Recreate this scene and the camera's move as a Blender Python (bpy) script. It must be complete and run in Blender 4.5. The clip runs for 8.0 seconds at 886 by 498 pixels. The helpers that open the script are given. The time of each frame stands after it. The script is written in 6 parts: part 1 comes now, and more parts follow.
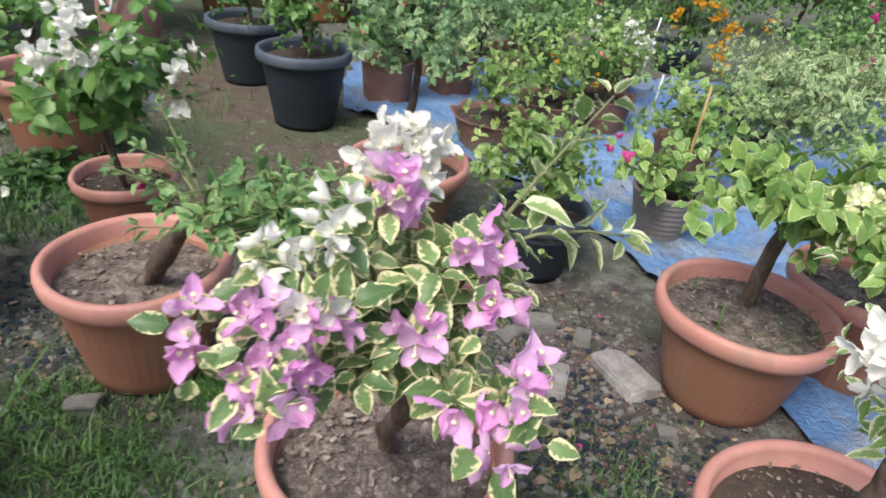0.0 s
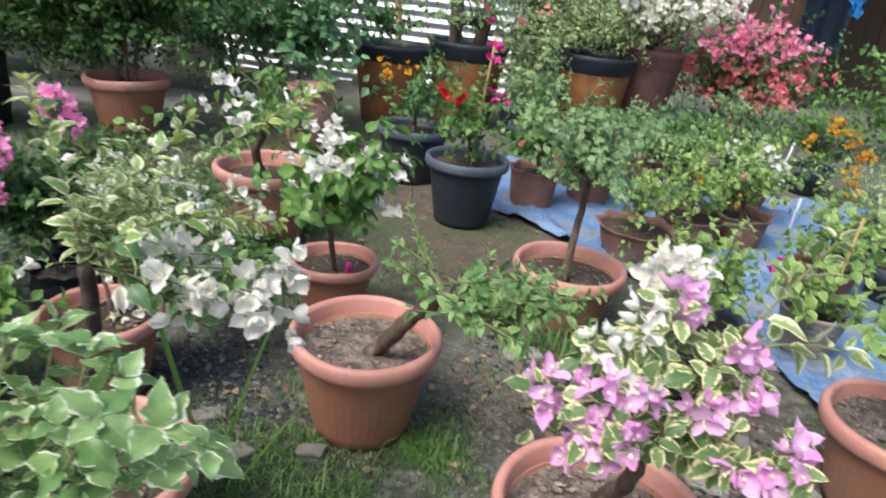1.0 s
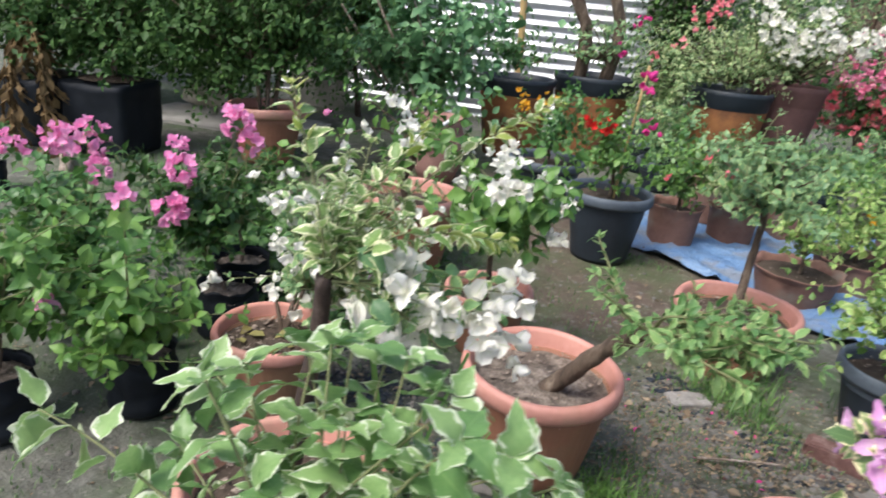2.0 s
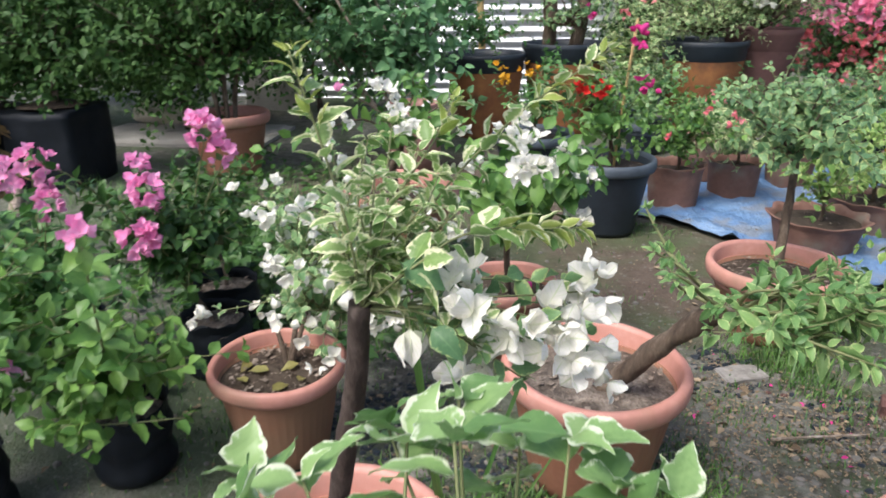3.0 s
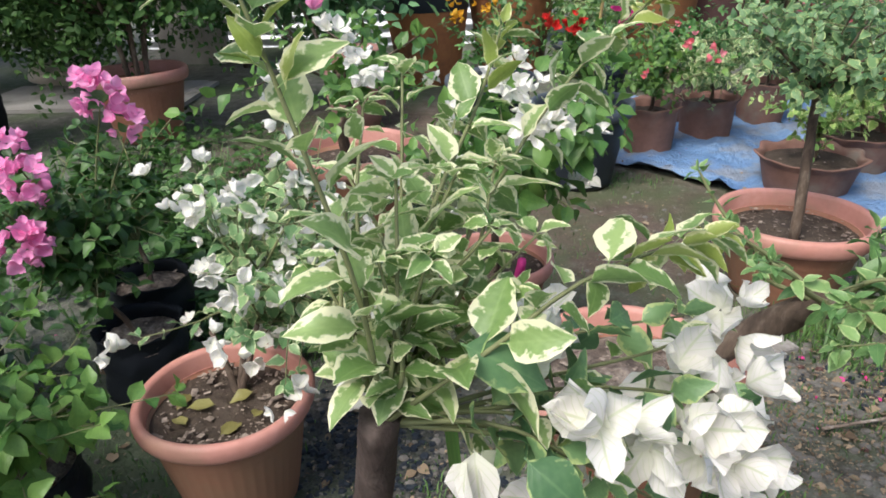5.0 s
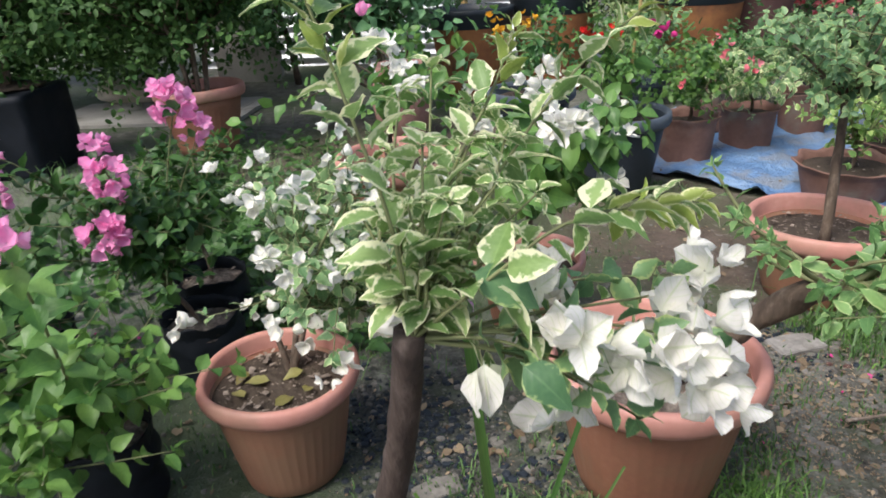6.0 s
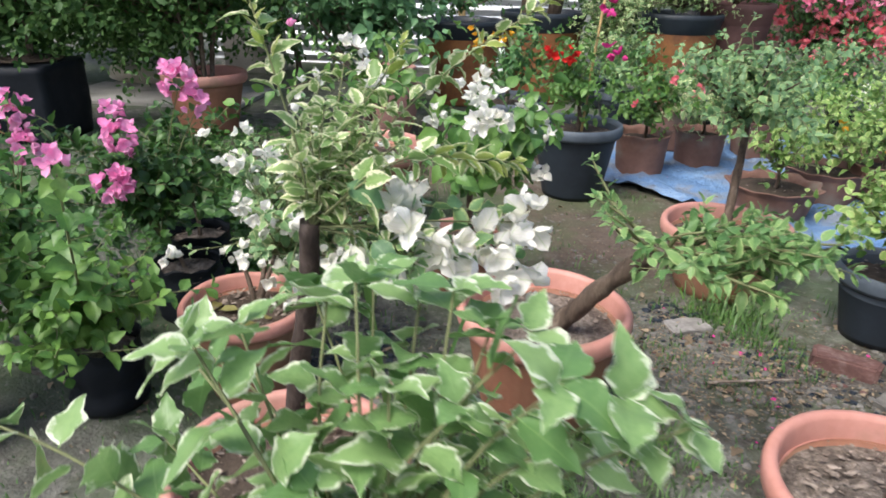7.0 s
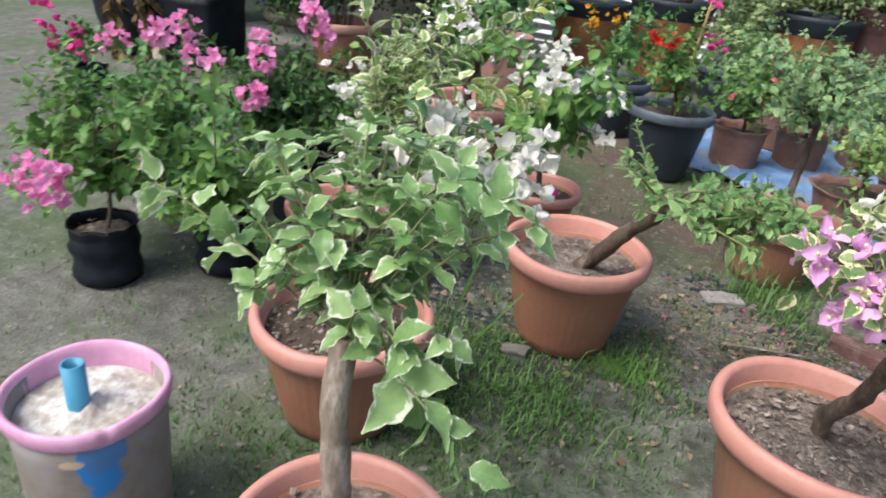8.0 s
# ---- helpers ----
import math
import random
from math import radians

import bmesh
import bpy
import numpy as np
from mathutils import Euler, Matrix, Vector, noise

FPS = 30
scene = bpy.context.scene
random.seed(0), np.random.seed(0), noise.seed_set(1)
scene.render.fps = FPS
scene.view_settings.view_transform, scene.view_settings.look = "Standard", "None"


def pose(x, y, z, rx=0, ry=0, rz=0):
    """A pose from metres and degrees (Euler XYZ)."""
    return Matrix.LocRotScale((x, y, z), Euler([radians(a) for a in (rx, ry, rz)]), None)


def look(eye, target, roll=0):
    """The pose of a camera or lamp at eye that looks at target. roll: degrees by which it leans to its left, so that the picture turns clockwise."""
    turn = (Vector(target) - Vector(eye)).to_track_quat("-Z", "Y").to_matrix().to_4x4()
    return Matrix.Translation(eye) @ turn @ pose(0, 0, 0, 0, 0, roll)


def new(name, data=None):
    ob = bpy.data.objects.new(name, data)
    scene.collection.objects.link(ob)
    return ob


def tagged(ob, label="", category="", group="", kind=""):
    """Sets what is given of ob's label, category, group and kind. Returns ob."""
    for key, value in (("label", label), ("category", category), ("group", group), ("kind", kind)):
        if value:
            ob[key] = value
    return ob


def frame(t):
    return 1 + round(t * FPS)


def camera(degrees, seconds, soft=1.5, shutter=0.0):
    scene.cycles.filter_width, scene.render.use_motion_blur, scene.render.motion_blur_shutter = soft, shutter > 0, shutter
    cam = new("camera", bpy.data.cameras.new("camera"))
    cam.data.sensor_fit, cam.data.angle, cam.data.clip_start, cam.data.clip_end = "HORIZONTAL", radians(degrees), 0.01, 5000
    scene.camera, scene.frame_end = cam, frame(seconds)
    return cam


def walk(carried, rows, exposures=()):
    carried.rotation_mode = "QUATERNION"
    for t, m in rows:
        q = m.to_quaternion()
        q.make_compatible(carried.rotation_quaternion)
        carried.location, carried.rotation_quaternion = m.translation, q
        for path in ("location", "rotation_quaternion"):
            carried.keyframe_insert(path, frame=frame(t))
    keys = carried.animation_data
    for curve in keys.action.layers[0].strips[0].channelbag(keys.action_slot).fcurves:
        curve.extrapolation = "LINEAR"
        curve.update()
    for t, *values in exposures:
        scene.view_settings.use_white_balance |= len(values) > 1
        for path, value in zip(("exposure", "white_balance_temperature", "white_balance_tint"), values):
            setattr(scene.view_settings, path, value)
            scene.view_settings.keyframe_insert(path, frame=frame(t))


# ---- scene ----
cam = camera(66.88, 8.0, soft=1.7, shutter=0.26)
# seconds, eye x y z, then the turn as Euler degrees
PATH = [
    (0.0, -0.1226, 0.0411, 1.1283, 59.91, -5.08, 0.4),
    (0.5, -0.2279, -0.1163, 1.202, 61.85, -5.35, 3.44),
    (1.0, -0.3898, -0.2132, 1.2306, 66.98, -5.91, 9.13),
    (1.5, -0.49, -0.2438, 1.2267, 70.67, -6.27, 11.86),
    (2.0, -0.6395, -0.2024, 1.1544, 69.33, -5.42, 16.86),
    (2.2, -0.6964, -0.1776, 1.1292, 68.02, -4.82, 18.26),
    (3.3, -0.8217, 0.0836, 1.0776, 69.21, 3.23, 8.38),
    (3.5, -0.8401, 0.1479, 1.0798, 69.28, 2.41, 5.34),
    (4.0, -0.9082, 0.261, 1.0541, 66.02, 3.23, 5.11),
    (4.5, -0.9552, 0.3082, 1.0301, 65.16, 3.62, 4.39),
    (4.7, -0.9623, 0.327, 1.0203, 64.16, 2.6, 4.86),
    (5.8, -0.9389, 0.2557, 1.013, 64.63, 2.23, 7.67),
    (6.0, -0.9262, 0.2073, 1.0191, 65.72, 3.24, 9.63),
    (6.5, -0.8765, 0.064, 1.015, 65.56, 1.06, 11.31),
    (7.0, -0.729, -0.1021, 1.0585, 66.37, -0.98, 11.12),
    (7.5, -0.5888, -0.2552, 1.0656, 65.28, -3.93, 15.48),
    (8.0, -0.4949, -0.3949, 1.0832, 63.56, -5.56, 23.59),
]
EXPOSURE = 0.76
walk(cam, [(r[0], pose(*r[1:])) for r in PATH], exposures=[(t, EXPOSURE + e) for t, e in ((0.0, -0.10), (1.0, 0.0), (2.0, 0.07), (3.5, 0.03), (4.5, -0.06), (6.0, -0.08), (7.0, 0.07), (8.0, 0.04))])

# ---- light: a bright hazy sky and a weak, wide sun ----
world = bpy.data.worlds.new("sky")
scene.world = world
world.use_nodes = True
wn = world.node_tree.nodes
sky = wn.new("ShaderNodeTexSky")
sky.sky_type, sky.sun_disc = "NISHITA", False
sky.sun_elevation, sky.sun_rotation = radians(58), radians(215)
sky.air_density, sky.dust_density, sky.ozone_density = 1.0, 4.0, 1.0
world.node_tree.links.new(sky.outputs[0], wn["Background"].inputs[0])
wn["Background"].inputs[1].default_value = 0.13
sun_data = bpy.data.lights.new("sun", "SUN")
sun_data.energy, sun_data.angle, sun_data.color = 2.0, radians(26), (1.0, 0.985, 0.95)
sun = new("sun", sun_data)
sun.matrix_world = look((-3.0, -4.0, 8.0), (0, 0.6, 0))

# ---- materials ----
def ramp(nt, fac, stops):
    n = nt.nodes.new("ShaderNodeValToRGB")
    el = n.color_ramp.elements
    while len(el) < len(stops):
        el.new(0.5)
    for e, (p, c) in zip(el, stops):
        e.position, e.color = p, (*c, 1)
    nt.links.new(fac, n.inputs[0])
    return n.outputs[0]


def tex(nt, kind="noise", scale=5.0, detail=4.0, coord="Object", rough=0.6, stretch=None):
    c = nt.nodes.new("ShaderNodeTexCoord").outputs[coord] if coord != "World" else nt.nodes.new("ShaderNodeNewGeometry").outputs["Position"]
    if stretch:
        m = nt.nodes.new("ShaderNodeMapping")
        m.inputs["Scale"].default_value = stretch
        nt.links.new(c, m.inputs[0])
        c = m.outputs[0]
    if kind == "noise":
        n = nt.nodes.new("ShaderNodeTexNoise")
        n.inputs["Detail"].default_value, n.inputs["Roughness"].default_value = detail, rough
        out = n.outputs["Fac"]
    elif kind == "voronoi":
        n = nt.nodes.new("ShaderNodeTexVoronoi")
        out = n.outputs["Distance"]
    else:
        n = nt.nodes.new("ShaderNodeTexWave")
        n.inputs["Distortion"].default_value, n.inputs["Detail"].default_value = 2.0, detail
        out = n.outputs["Fac"]
    n.inputs["Scale"].default_value = scale
    nt.links.new(c, n.inputs["Vector"])
    return out


def calc(nt, op, a, b=None, clamp=False):
    n = nt.nodes.new("ShaderNodeMath")
    n.operation, n.use_clamp = op, clamp
    for i, v in enumerate((a, b)):
        if v is None:
            continue
        if isinstance(v, (int, float)):
            n.inputs[i].default_value = v
        else:
            nt.links.new(v, n.inputs[i])
    return n.outputs[0]


def mix(nt, fac, a, b, kind="MIX"):
    n = nt.nodes.new("ShaderNodeMix")
    n.data_type, n.blend_type = "RGBA", kind
    for sock, v in ((n.inputs[0], fac), (n.inputs[6], a), (n.inputs[7], b)):
        if isinstance(v, (int, float)):
            sock.default_value = v
        elif isinstance(v, tuple):
            sock.default_value = (*v, 1)
        else:
            nt.links.new(v, sock)
    return n.outputs[2]


def smooth(nt, v, lo, hi):
    n = nt.nodes.new("ShaderNodeMapRange")
    n.interpolation_type = "SMOOTHSTEP"
    n.inputs[1].default_value, n.inputs[2].default_value = lo, hi
    nt.links.new(v, n.inputs[0])
    return n.outputs[0]


def material(name, rough=0.7, metal=0.0, spec=0.5):
    m = bpy.data.materials.new(name)
    m.use_nodes = True
    b = m.node_tree.nodes["Principled BSDF"]
    b.inputs["Roughness"].default_value, b.inputs["Metallic"].default_value = rough, metal
    b.inputs["Specular IOR Level"].default_value = spec
    return m, m.node_tree, b


def bump(nt, b, height, strength=0.4, dist=0.004):
    n = nt.nodes.new("ShaderNodeBump")
    n.inputs["Strength"].default_value, n.inputs["Distance"].default_value = strength, dist
    nt.links.new(height, n.inputs["Height"])
    nt.links.new(n.outputs[0], b.inputs["Normal"])


def whim(nt):
    """A random number for each piece, whether it is an object or an island of a mesh."""
    a = nt.nodes.new("ShaderNodeObjectInfo").outputs["Random"]
    g = nt.nodes.new("ShaderNodeNewGeometry").outputs["Random Per Island"]
    return calc(nt, "FRACT", calc(nt, "ADD", a, g))


def surface(name, stops, scale=6.0, rough=0.75, fine=60.0, relief=0.4, dist=0.003, spec=0.4, metal=0.0, coord="Object", stretch=None, dirt=None):
    """Two scales of variation, grain and relief; dirt: (colour, low, high) of larger stains."""
    m, nt, b = material(name, rough, metal, spec)
    big, small = tex(nt, scale=scale, coord=coord, stretch=stretch), tex(nt, scale=fine, coord=coord, detail=6, stretch=stretch)
    both = calc(nt, "ADD", calc(nt, "MULTIPLY", big, 0.65), calc(nt, "MULTIPLY", small, 0.35))
    col = ramp(nt, both, stops)
    if dirt:
        col = mix(nt, smooth(nt, tex(nt, scale=scale * 0.6, coord=coord, detail=8), dirt[1], dirt[2]), col, dirt[0])
    nt.links.new(col, b.inputs["Base Color"])
    nt.links.new(calc(nt, "ADD", rough - 0.1, calc(nt, "MULTIPLY", small, 0.2)), b.inputs["Roughness"])
    bump(nt, b, both, relief, dist)
    return m


def leaf_material(name, dark, light, edge=None, width=0.3, vein=0.25, rough=0.42, sheen=0.45, through_light=0.3, base=None, wild=1.3, rib_tint=None):
    """A leaf: uneven green between a dark and a light tone, a pale ragged margin, a paler midrib, and light that shines through it."""
    m, nt, b = material(name, rough, 0.0, sheen)
    r = whim(nt)
    if light[1] > 1.2 * light[0]:
        dark, light = (dark[0], dark[1], dark[2] * 1.38), (light[0], light[1], light[2] * 1.38)
    uv = nt.nodes.new("ShaderNodeUVMap").outputs[0]
    sep = nt.nodes.new("ShaderNodeSeparateXYZ")
    nt.links.new(uv, sep.inputs[0])
    side = calc(nt, "MULTIPLY", calc(nt, "ABSOLUTE", calc(nt, "SUBTRACT", sep.outputs[0], 0.5)), 2.0)
    spot = nt.nodes.new("ShaderNodeCombineXYZ")
    nt.links.new(calc(nt, "MULTIPLY", sep.outputs[0], 2.2), spot.inputs[0])
    nt.links.new(calc(nt, "MULTIPLY", sep.outputs[1], 3.6), spot.inputs[1])
    nt.links.new(calc(nt, "MULTIPLY", r, 61.0), spot.inputs[2])

    def blotch(scale, detail):
        n = nt.nodes.new("ShaderNodeTexNoise")
        n.inputs["Scale"].default_value, n.inputs["Detail"].default_value = scale, detail
        nt.links.new(spot.outputs[0], n.inputs["Vector"])
        return n.outputs["Fac"]

    grain = blotch(2.5, 4)
    green = mix(nt, smooth(nt, calc(nt, "ADD", calc(nt, "MULTIPLY", r, 0.75), calc(nt, "MULTIPLY", grain, 0.5)), 0.15, 1.1), dark, light)
    if edge:
        ragged = calc(nt, "ADD", side, calc(nt, "MULTIPLY", calc(nt, "SUBTRACT", blotch(2.2, 3), 0.5), wild))
        ragged = calc(nt, "ADD", ragged, calc(nt, "MULTIPLY", calc(nt, "SUBTRACT", r, 0.5), 0.27 * wild))
        green = mix(nt, smooth(nt, ragged, 1.0 - width - 0.13, 1.0 - width + 0.13), green, edge)
    rib = calc(nt, "SUBTRACT", 1.0, smooth(nt, side, 0.02, 0.1))
    green = mix(nt, calc(nt, "MULTIPLY", rib, vein), green, light)
    if rib_tint:
        lines = nt.nodes.new("ShaderNodeTexWave")
        lines.inputs["Scale"].default_value, lines.inputs["Distortion"].default_value = 1.6, 1.5
        bent = nt.nodes.new("ShaderNodeCombineXYZ")
        nt.links.new(calc(nt, "SUBTRACT", sep.outputs[1], calc(nt, "MULTIPLY", side, 0.45)), bent.inputs[0])
        nt.links.new(r, bent.inputs[2])
        nt.links.new(bent.outputs[0], lines.inputs["Vector"])
        fine_veins = calc(nt, "MULTIPLY", smooth(nt, lines.outputs["Fac"], 0.86, 1.0), 0.35)
        green = mix(nt, calc(nt, "MAXIMUM", calc(nt, "MULTIPLY", rib, 0.7), fine_veins), green, rib_tint)
    if base:
        green = mix(nt, calc(nt, "MULTIPLY", calc(nt, "SUBTRACT", 1.0, smooth(nt, calc(nt, "ADD", sep.outputs[1], calc(nt, "MULTIPLY", grain, 0.3)), 0.05, 0.65)), 0.75), green, base)
    nt.links.new(green, b.inputs["Base Color"])
    veins = nt.nodes.new("ShaderNodeTexWave")
    veins.inputs["Scale"].default_value, veins.inputs["Distortion"].default_value = 2.2, 1.0
    mp = nt.nodes.new("ShaderNodeMapping")
    mp.inputs["Rotation"].default_value = (0, 0, 0.9)
    nt.links.new(uv, mp.inputs[0])
    nt.links.new(mp.outputs[0], veins.inputs["Vector"])
    bump(nt, b, veins.outputs["Fac"], 0.12, 0.001)
    t = nt.nodes.new("ShaderNodeBsdfTranslucent")
    nt.links.new(green, t.inputs[0])
    mx = nt.nodes.new("ShaderNodeMixShader")
    mx.inputs[0].default_value = through_light
    nt.links.new(b.outputs[0], mx.inputs[1])
    nt.links.new(t.outputs[0], mx.inputs[2])
    nt.links.new(mx.outputs[0], nt.nodes["Material Output"].inputs[0])
    return m


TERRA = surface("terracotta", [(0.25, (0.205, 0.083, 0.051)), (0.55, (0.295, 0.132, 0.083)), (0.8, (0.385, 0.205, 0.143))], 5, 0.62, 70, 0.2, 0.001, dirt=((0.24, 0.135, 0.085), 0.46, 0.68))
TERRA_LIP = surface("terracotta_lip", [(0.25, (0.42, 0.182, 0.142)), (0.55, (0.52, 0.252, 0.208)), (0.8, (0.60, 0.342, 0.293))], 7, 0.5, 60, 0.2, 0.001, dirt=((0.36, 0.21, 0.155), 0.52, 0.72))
BROWN_POT = surface("brown_clay", [(0.25, (0.12, 0.062, 0.048)), (0.6, (0.22, 0.118, 0.092)), (0.85, (0.33, 0.20, 0.165))], 8, 0.8, 50, 0.3, 0.002, dirt=((0.22, 0.19, 0.16), 0.5, 0.75))
BLACK_POT = surface("black_plastic", [(0.3, (0.011, 0.016, 0.023)), (0.75, (0.026, 0.035, 0.048))], 6, 0.5, 40, 0.15, 0.001, dirt=((0.06, 0.07, 0.085), 0.6, 0.85))
BLACK_LIP = surface("dusty_black_lip", [(0.3, (0.048, 0.060, 0.078)), (0.75, (0.10, 0.125, 0.155))], 8, 0.6, 60, 0.2, 0.001)
BAG = surface("black_film", [(0.3, (0.005, 0.007, 0.010)), (0.8, (0.014, 0.018, 0.026))], 9, 0.6, 30, 0.7, 0.006, spec=0.22)
RUST = surface("rusty_orange", [(0.2, (0.10, 0.035, 0.018)), (0.5, (0.25, 0.10, 0.04)), (0.8, (0.38, 0.18, 0.06))], 4, 0.75, 30, 0.4, 0.003, dirt=((0.05, 0.03, 0.025), 0.5, 0.7))
MAROON = surface("maroon_drum", [(0.2, (0.075, 0.035, 0.035)), (0.6, (0.15, 0.075, 0.07)), (0.85, (0.22, 0.15, 0.14))], 5, 0.7, 30, 0.3, 0.002)
SOIL = surface("potting_soil", [(0.32, (0.045, 0.037, 0.032)), (0.5, (0.155, 0.128, 0.108)), (0.68, (0.37, 0.315, 0.27))], 26, 0.95, 130, 1.0, 0.02, spec=0.15)
DARK_SOIL = surface("damp_soil", [(0.2, (0.03, 0.024, 0.02)), (0.55, (0.075, 0.058, 0.045)), (0.85, (0.14, 0.11, 0.085))], 25, 0.95, 140, 1.0, 0.01, spec=0.15)
BARK = surface("bark", [(0.32, (0.040, 0.027, 0.020)), (0.5, (0.105, 0.075, 0.055)), (0.68, (0.25, 0.20, 0.155))], 26, 0.9, 100, 1.0, 0.010, stretch=(1, 1, 0.3))
DARK_BARK = surface("dark_bark", [(0.32, (0.022, 0.015, 0.013)), (0.5, (0.055, 0.038, 0.032)), (0.68, (0.13, 0.10, 0.088))], 30, 0.9, 110, 1.0, 0.010, stretch=(1, 1, 0.4))
PALE_BARK = surface("pale_bark", [(0.32, (0.11, 0.08, 0.06)), (0.5, (0.24, 0.19, 0.15)), (0.66, (0.44, 0.39, 0.34))], 30, 0.9, 110, 1.0, 0.010, stretch=(1, 1, 0.4))
TWIG = surface("green_twig", [(0.2, (0.10, 0.11, 0.05)), (0.8, (0.22, 0.24, 0.11))], 20, 0.7, 80, 0.3, 0.001)
STONE = surface("stone", [(0.25, (0.07, 0.066, 0.06)), (0.55, (0.17, 0.16, 0.145)), (0.85, (0.34, 0.32, 0.29))], 14, 0.85, 90, 0.6, 0.004)
CONCRETE = surface("weathered_concrete", [(0.2, (0.22, 0.21, 0.20)), (0.6, (0.34, 0.33, 0.31)), (0.85, (0.46, 0.45, 0.42))], 5, 0.9, 60, 0.5, 0.004, dirt=((0.14, 0.14, 0.12), 0.55, 0.75))
CEMENT = surface("rough_cement", [(0.32, (0.20, 0.18, 0.16)), (0.46, (0.38, 0.35, 0.31)), (0.56, (0.56, 0.55, 0.54)), (0.72, (0.70, 0.70, 0.70))], 16, 0.92, 70, 0.9, 0.012)
PALE_STONE = surface("pale_stone", [(0.3, (0.13, 0.12, 0.11)), (0.5, (0.25, 0.235, 0.22)), (0.7, (0.40, 0.385, 0.365))], 14, 0.9, 80, 0.6, 0.004, dirt=((0.14, 0.12, 0.10), 0.55, 0.75))
BRICK = surface("red_brick", [(0.25, (0.045, 0.025, 0.024)), (0.5, (0.12, 0.06, 0.053)), (0.7, (0.21, 0.15, 0.135))], 20, 0.9, 90, 0.7, 0.004)
PINK_RIM = surface("pink_plastic", [(0.25, (0.50, 0.22, 0.37)), (0.75, (0.68, 0.40, 0.55))], 14, 0.4, 60, 0.2, 0.001, spec=0.5, dirt=((0.46, 0.27, 0.33), 0.52, 0.7))
PVC = surface("blue_pvc", [(0.25, (0.04, 0.22, 0.36)), (0.8, (0.08, 0.31, 0.45))], 8, 0.4, 50, 0.15, 0.001)
STRAW = surface("dry_straw", [(0.2, (0.09, 0.055, 0.025)), (0.7, (0.26, 0.17, 0.075))], 20, 0.8, 80, 0.5, 0.002)
BAMBOO = surface("bamboo", [(0.2, (0.30, 0.20, 0.08)), (0.8, (0.50, 0.37, 0.17))], 12, 0.6, 60, 0.3, 0.002)
WHITE_PLASTIC = surface("white_plastic", [(0.2, (0.55, 0.56, 0.57)), (0.8, (0.78, 0.79, 0.80))], 10, 0.5, 60, 0.2, 0.001)
WOODWALL = surface("brown_boards", [(0.2, (0.05, 0.032, 0.022)), (0.6, (0.11, 0.072, 0.05)), (0.85, (0.17, 0.12, 0.09))], 3, 0.85, 30, 0.5, 0.004, stretch=(1, 1, 0.2))
NAVY = surface("navy_cloth", [(0.2, (0.008, 0.014, 0.03)), (0.8, (0.02, 0.04, 0.08))], 6, 0.85, 60, 0.4, 0.003)
RAG = surface("blue_rag", [(0.2, (0.01, 0.18, 0.50)), (0.8, (0.03, 0.34, 0.75))], 30, 0.8, 80, 0.4, 0.002)
ZINC = surface("zinc_sheet", [(0.2, (0.45, 0.47, 0.50)), (0.8, (0.66, 0.68, 0.72))], 2, 0.42, 30, 0.15, 0.001, metal=0.55, spec=0.5, dirt=((0.33, 0.30, 0.27), 0.6, 0.85))
SACK = surface("pale_sacking", [(0.2, (0.42, 0.36, 0.30)), (0.8, (0.66, 0.60, 0.53))], 8, 0.9, 90, 0.5, 0.003)
CHIP = surface("bark_chip", [(0.3, (0.065, 0.05, 0.042)), (0.5, (0.20, 0.16, 0.13)), (0.7, (0.50, 0.42, 0.35))], 40, 0.9, 120, 0.4, 0.002)

LEAF_CREAM = leaf_material("cream_edged_leaf", (0.09, 0.17, 0.045), (0.24, 0.355, 0.092), (0.82, 0.77, 0.45), 0.29, wild=1.6)
LEAF_WHITE = leaf_material("white_edged_leaf", (0.145, 0.265, 0.055), (0.35, 0.49, 0.13), (0.82, 0.82, 0.55), 0.36, wild=1.5, through_light=0.36)
LEAF_IVY = leaf_material("pale_rimmed_leaf", (0.13, 0.26, 0.063), (0.31, 0.47, 0.135), (0.72, 0.77, 0.60), 0.085, rough=0.38, through_light=0.36)
LEAF_CLEAR = leaf_material("clear_green_leaf", (0.088, 0.205, 0.047), (0.26, 0.425, 0.110), (0.46, 0.57, 0.26), 0.08, through_light=0.34)
LEAF_DEEP = leaf_material("deep_leaf", (0.022, 0.070, 0.012), (0.082, 0.185, 0.030))
LEAF_SPRING = leaf_material("spring_leaf", (0.095, 0.21, 0.058), (0.27, 0.42, 0.13), (0.55, 0.62, 0.34), 0.15)
LEAF_SAGE = leaf_material("sage_leaf", (0.075, 0.17, 0.055), (0.215, 0.37, 0.115), (0.42, 0.52, 0.22), 0.12)
LEAF_BRIGHT = leaf_material("bright_leaf", (0.06, 0.155, 0.028), (0.175, 0.325, 0.055))
LEAF_LIME = leaf_material("lime_leaf", (0.058, 0.155, 0.024), (0.185, 0.335, 0.055))
LEAF_DARK = leaf_material("dark_leaf", (0.023, 0.068, 0.013), (0.084, 0.168, 0.032), rough=0.55, sheen=0.25, through_light=0.2)
LEAF_MID = leaf_material("mid_leaf", (0.034, 0.108, 0.022), (0.115, 0.255, 0.050), through_light=0.25)
LEAF_FROST = leaf_material("frosted_leaf", (0.12, 0.23, 0.06), (0.29, 0.43, 0.125), (0.70, 0.72, 0.42), 0.24)
LEAF_FRESH = leaf_material("fresh_leaf", (0.10, 0.215, 0.036), (0.29, 0.44, 0.085), (0.56, 0.62, 0.26), 0.10)
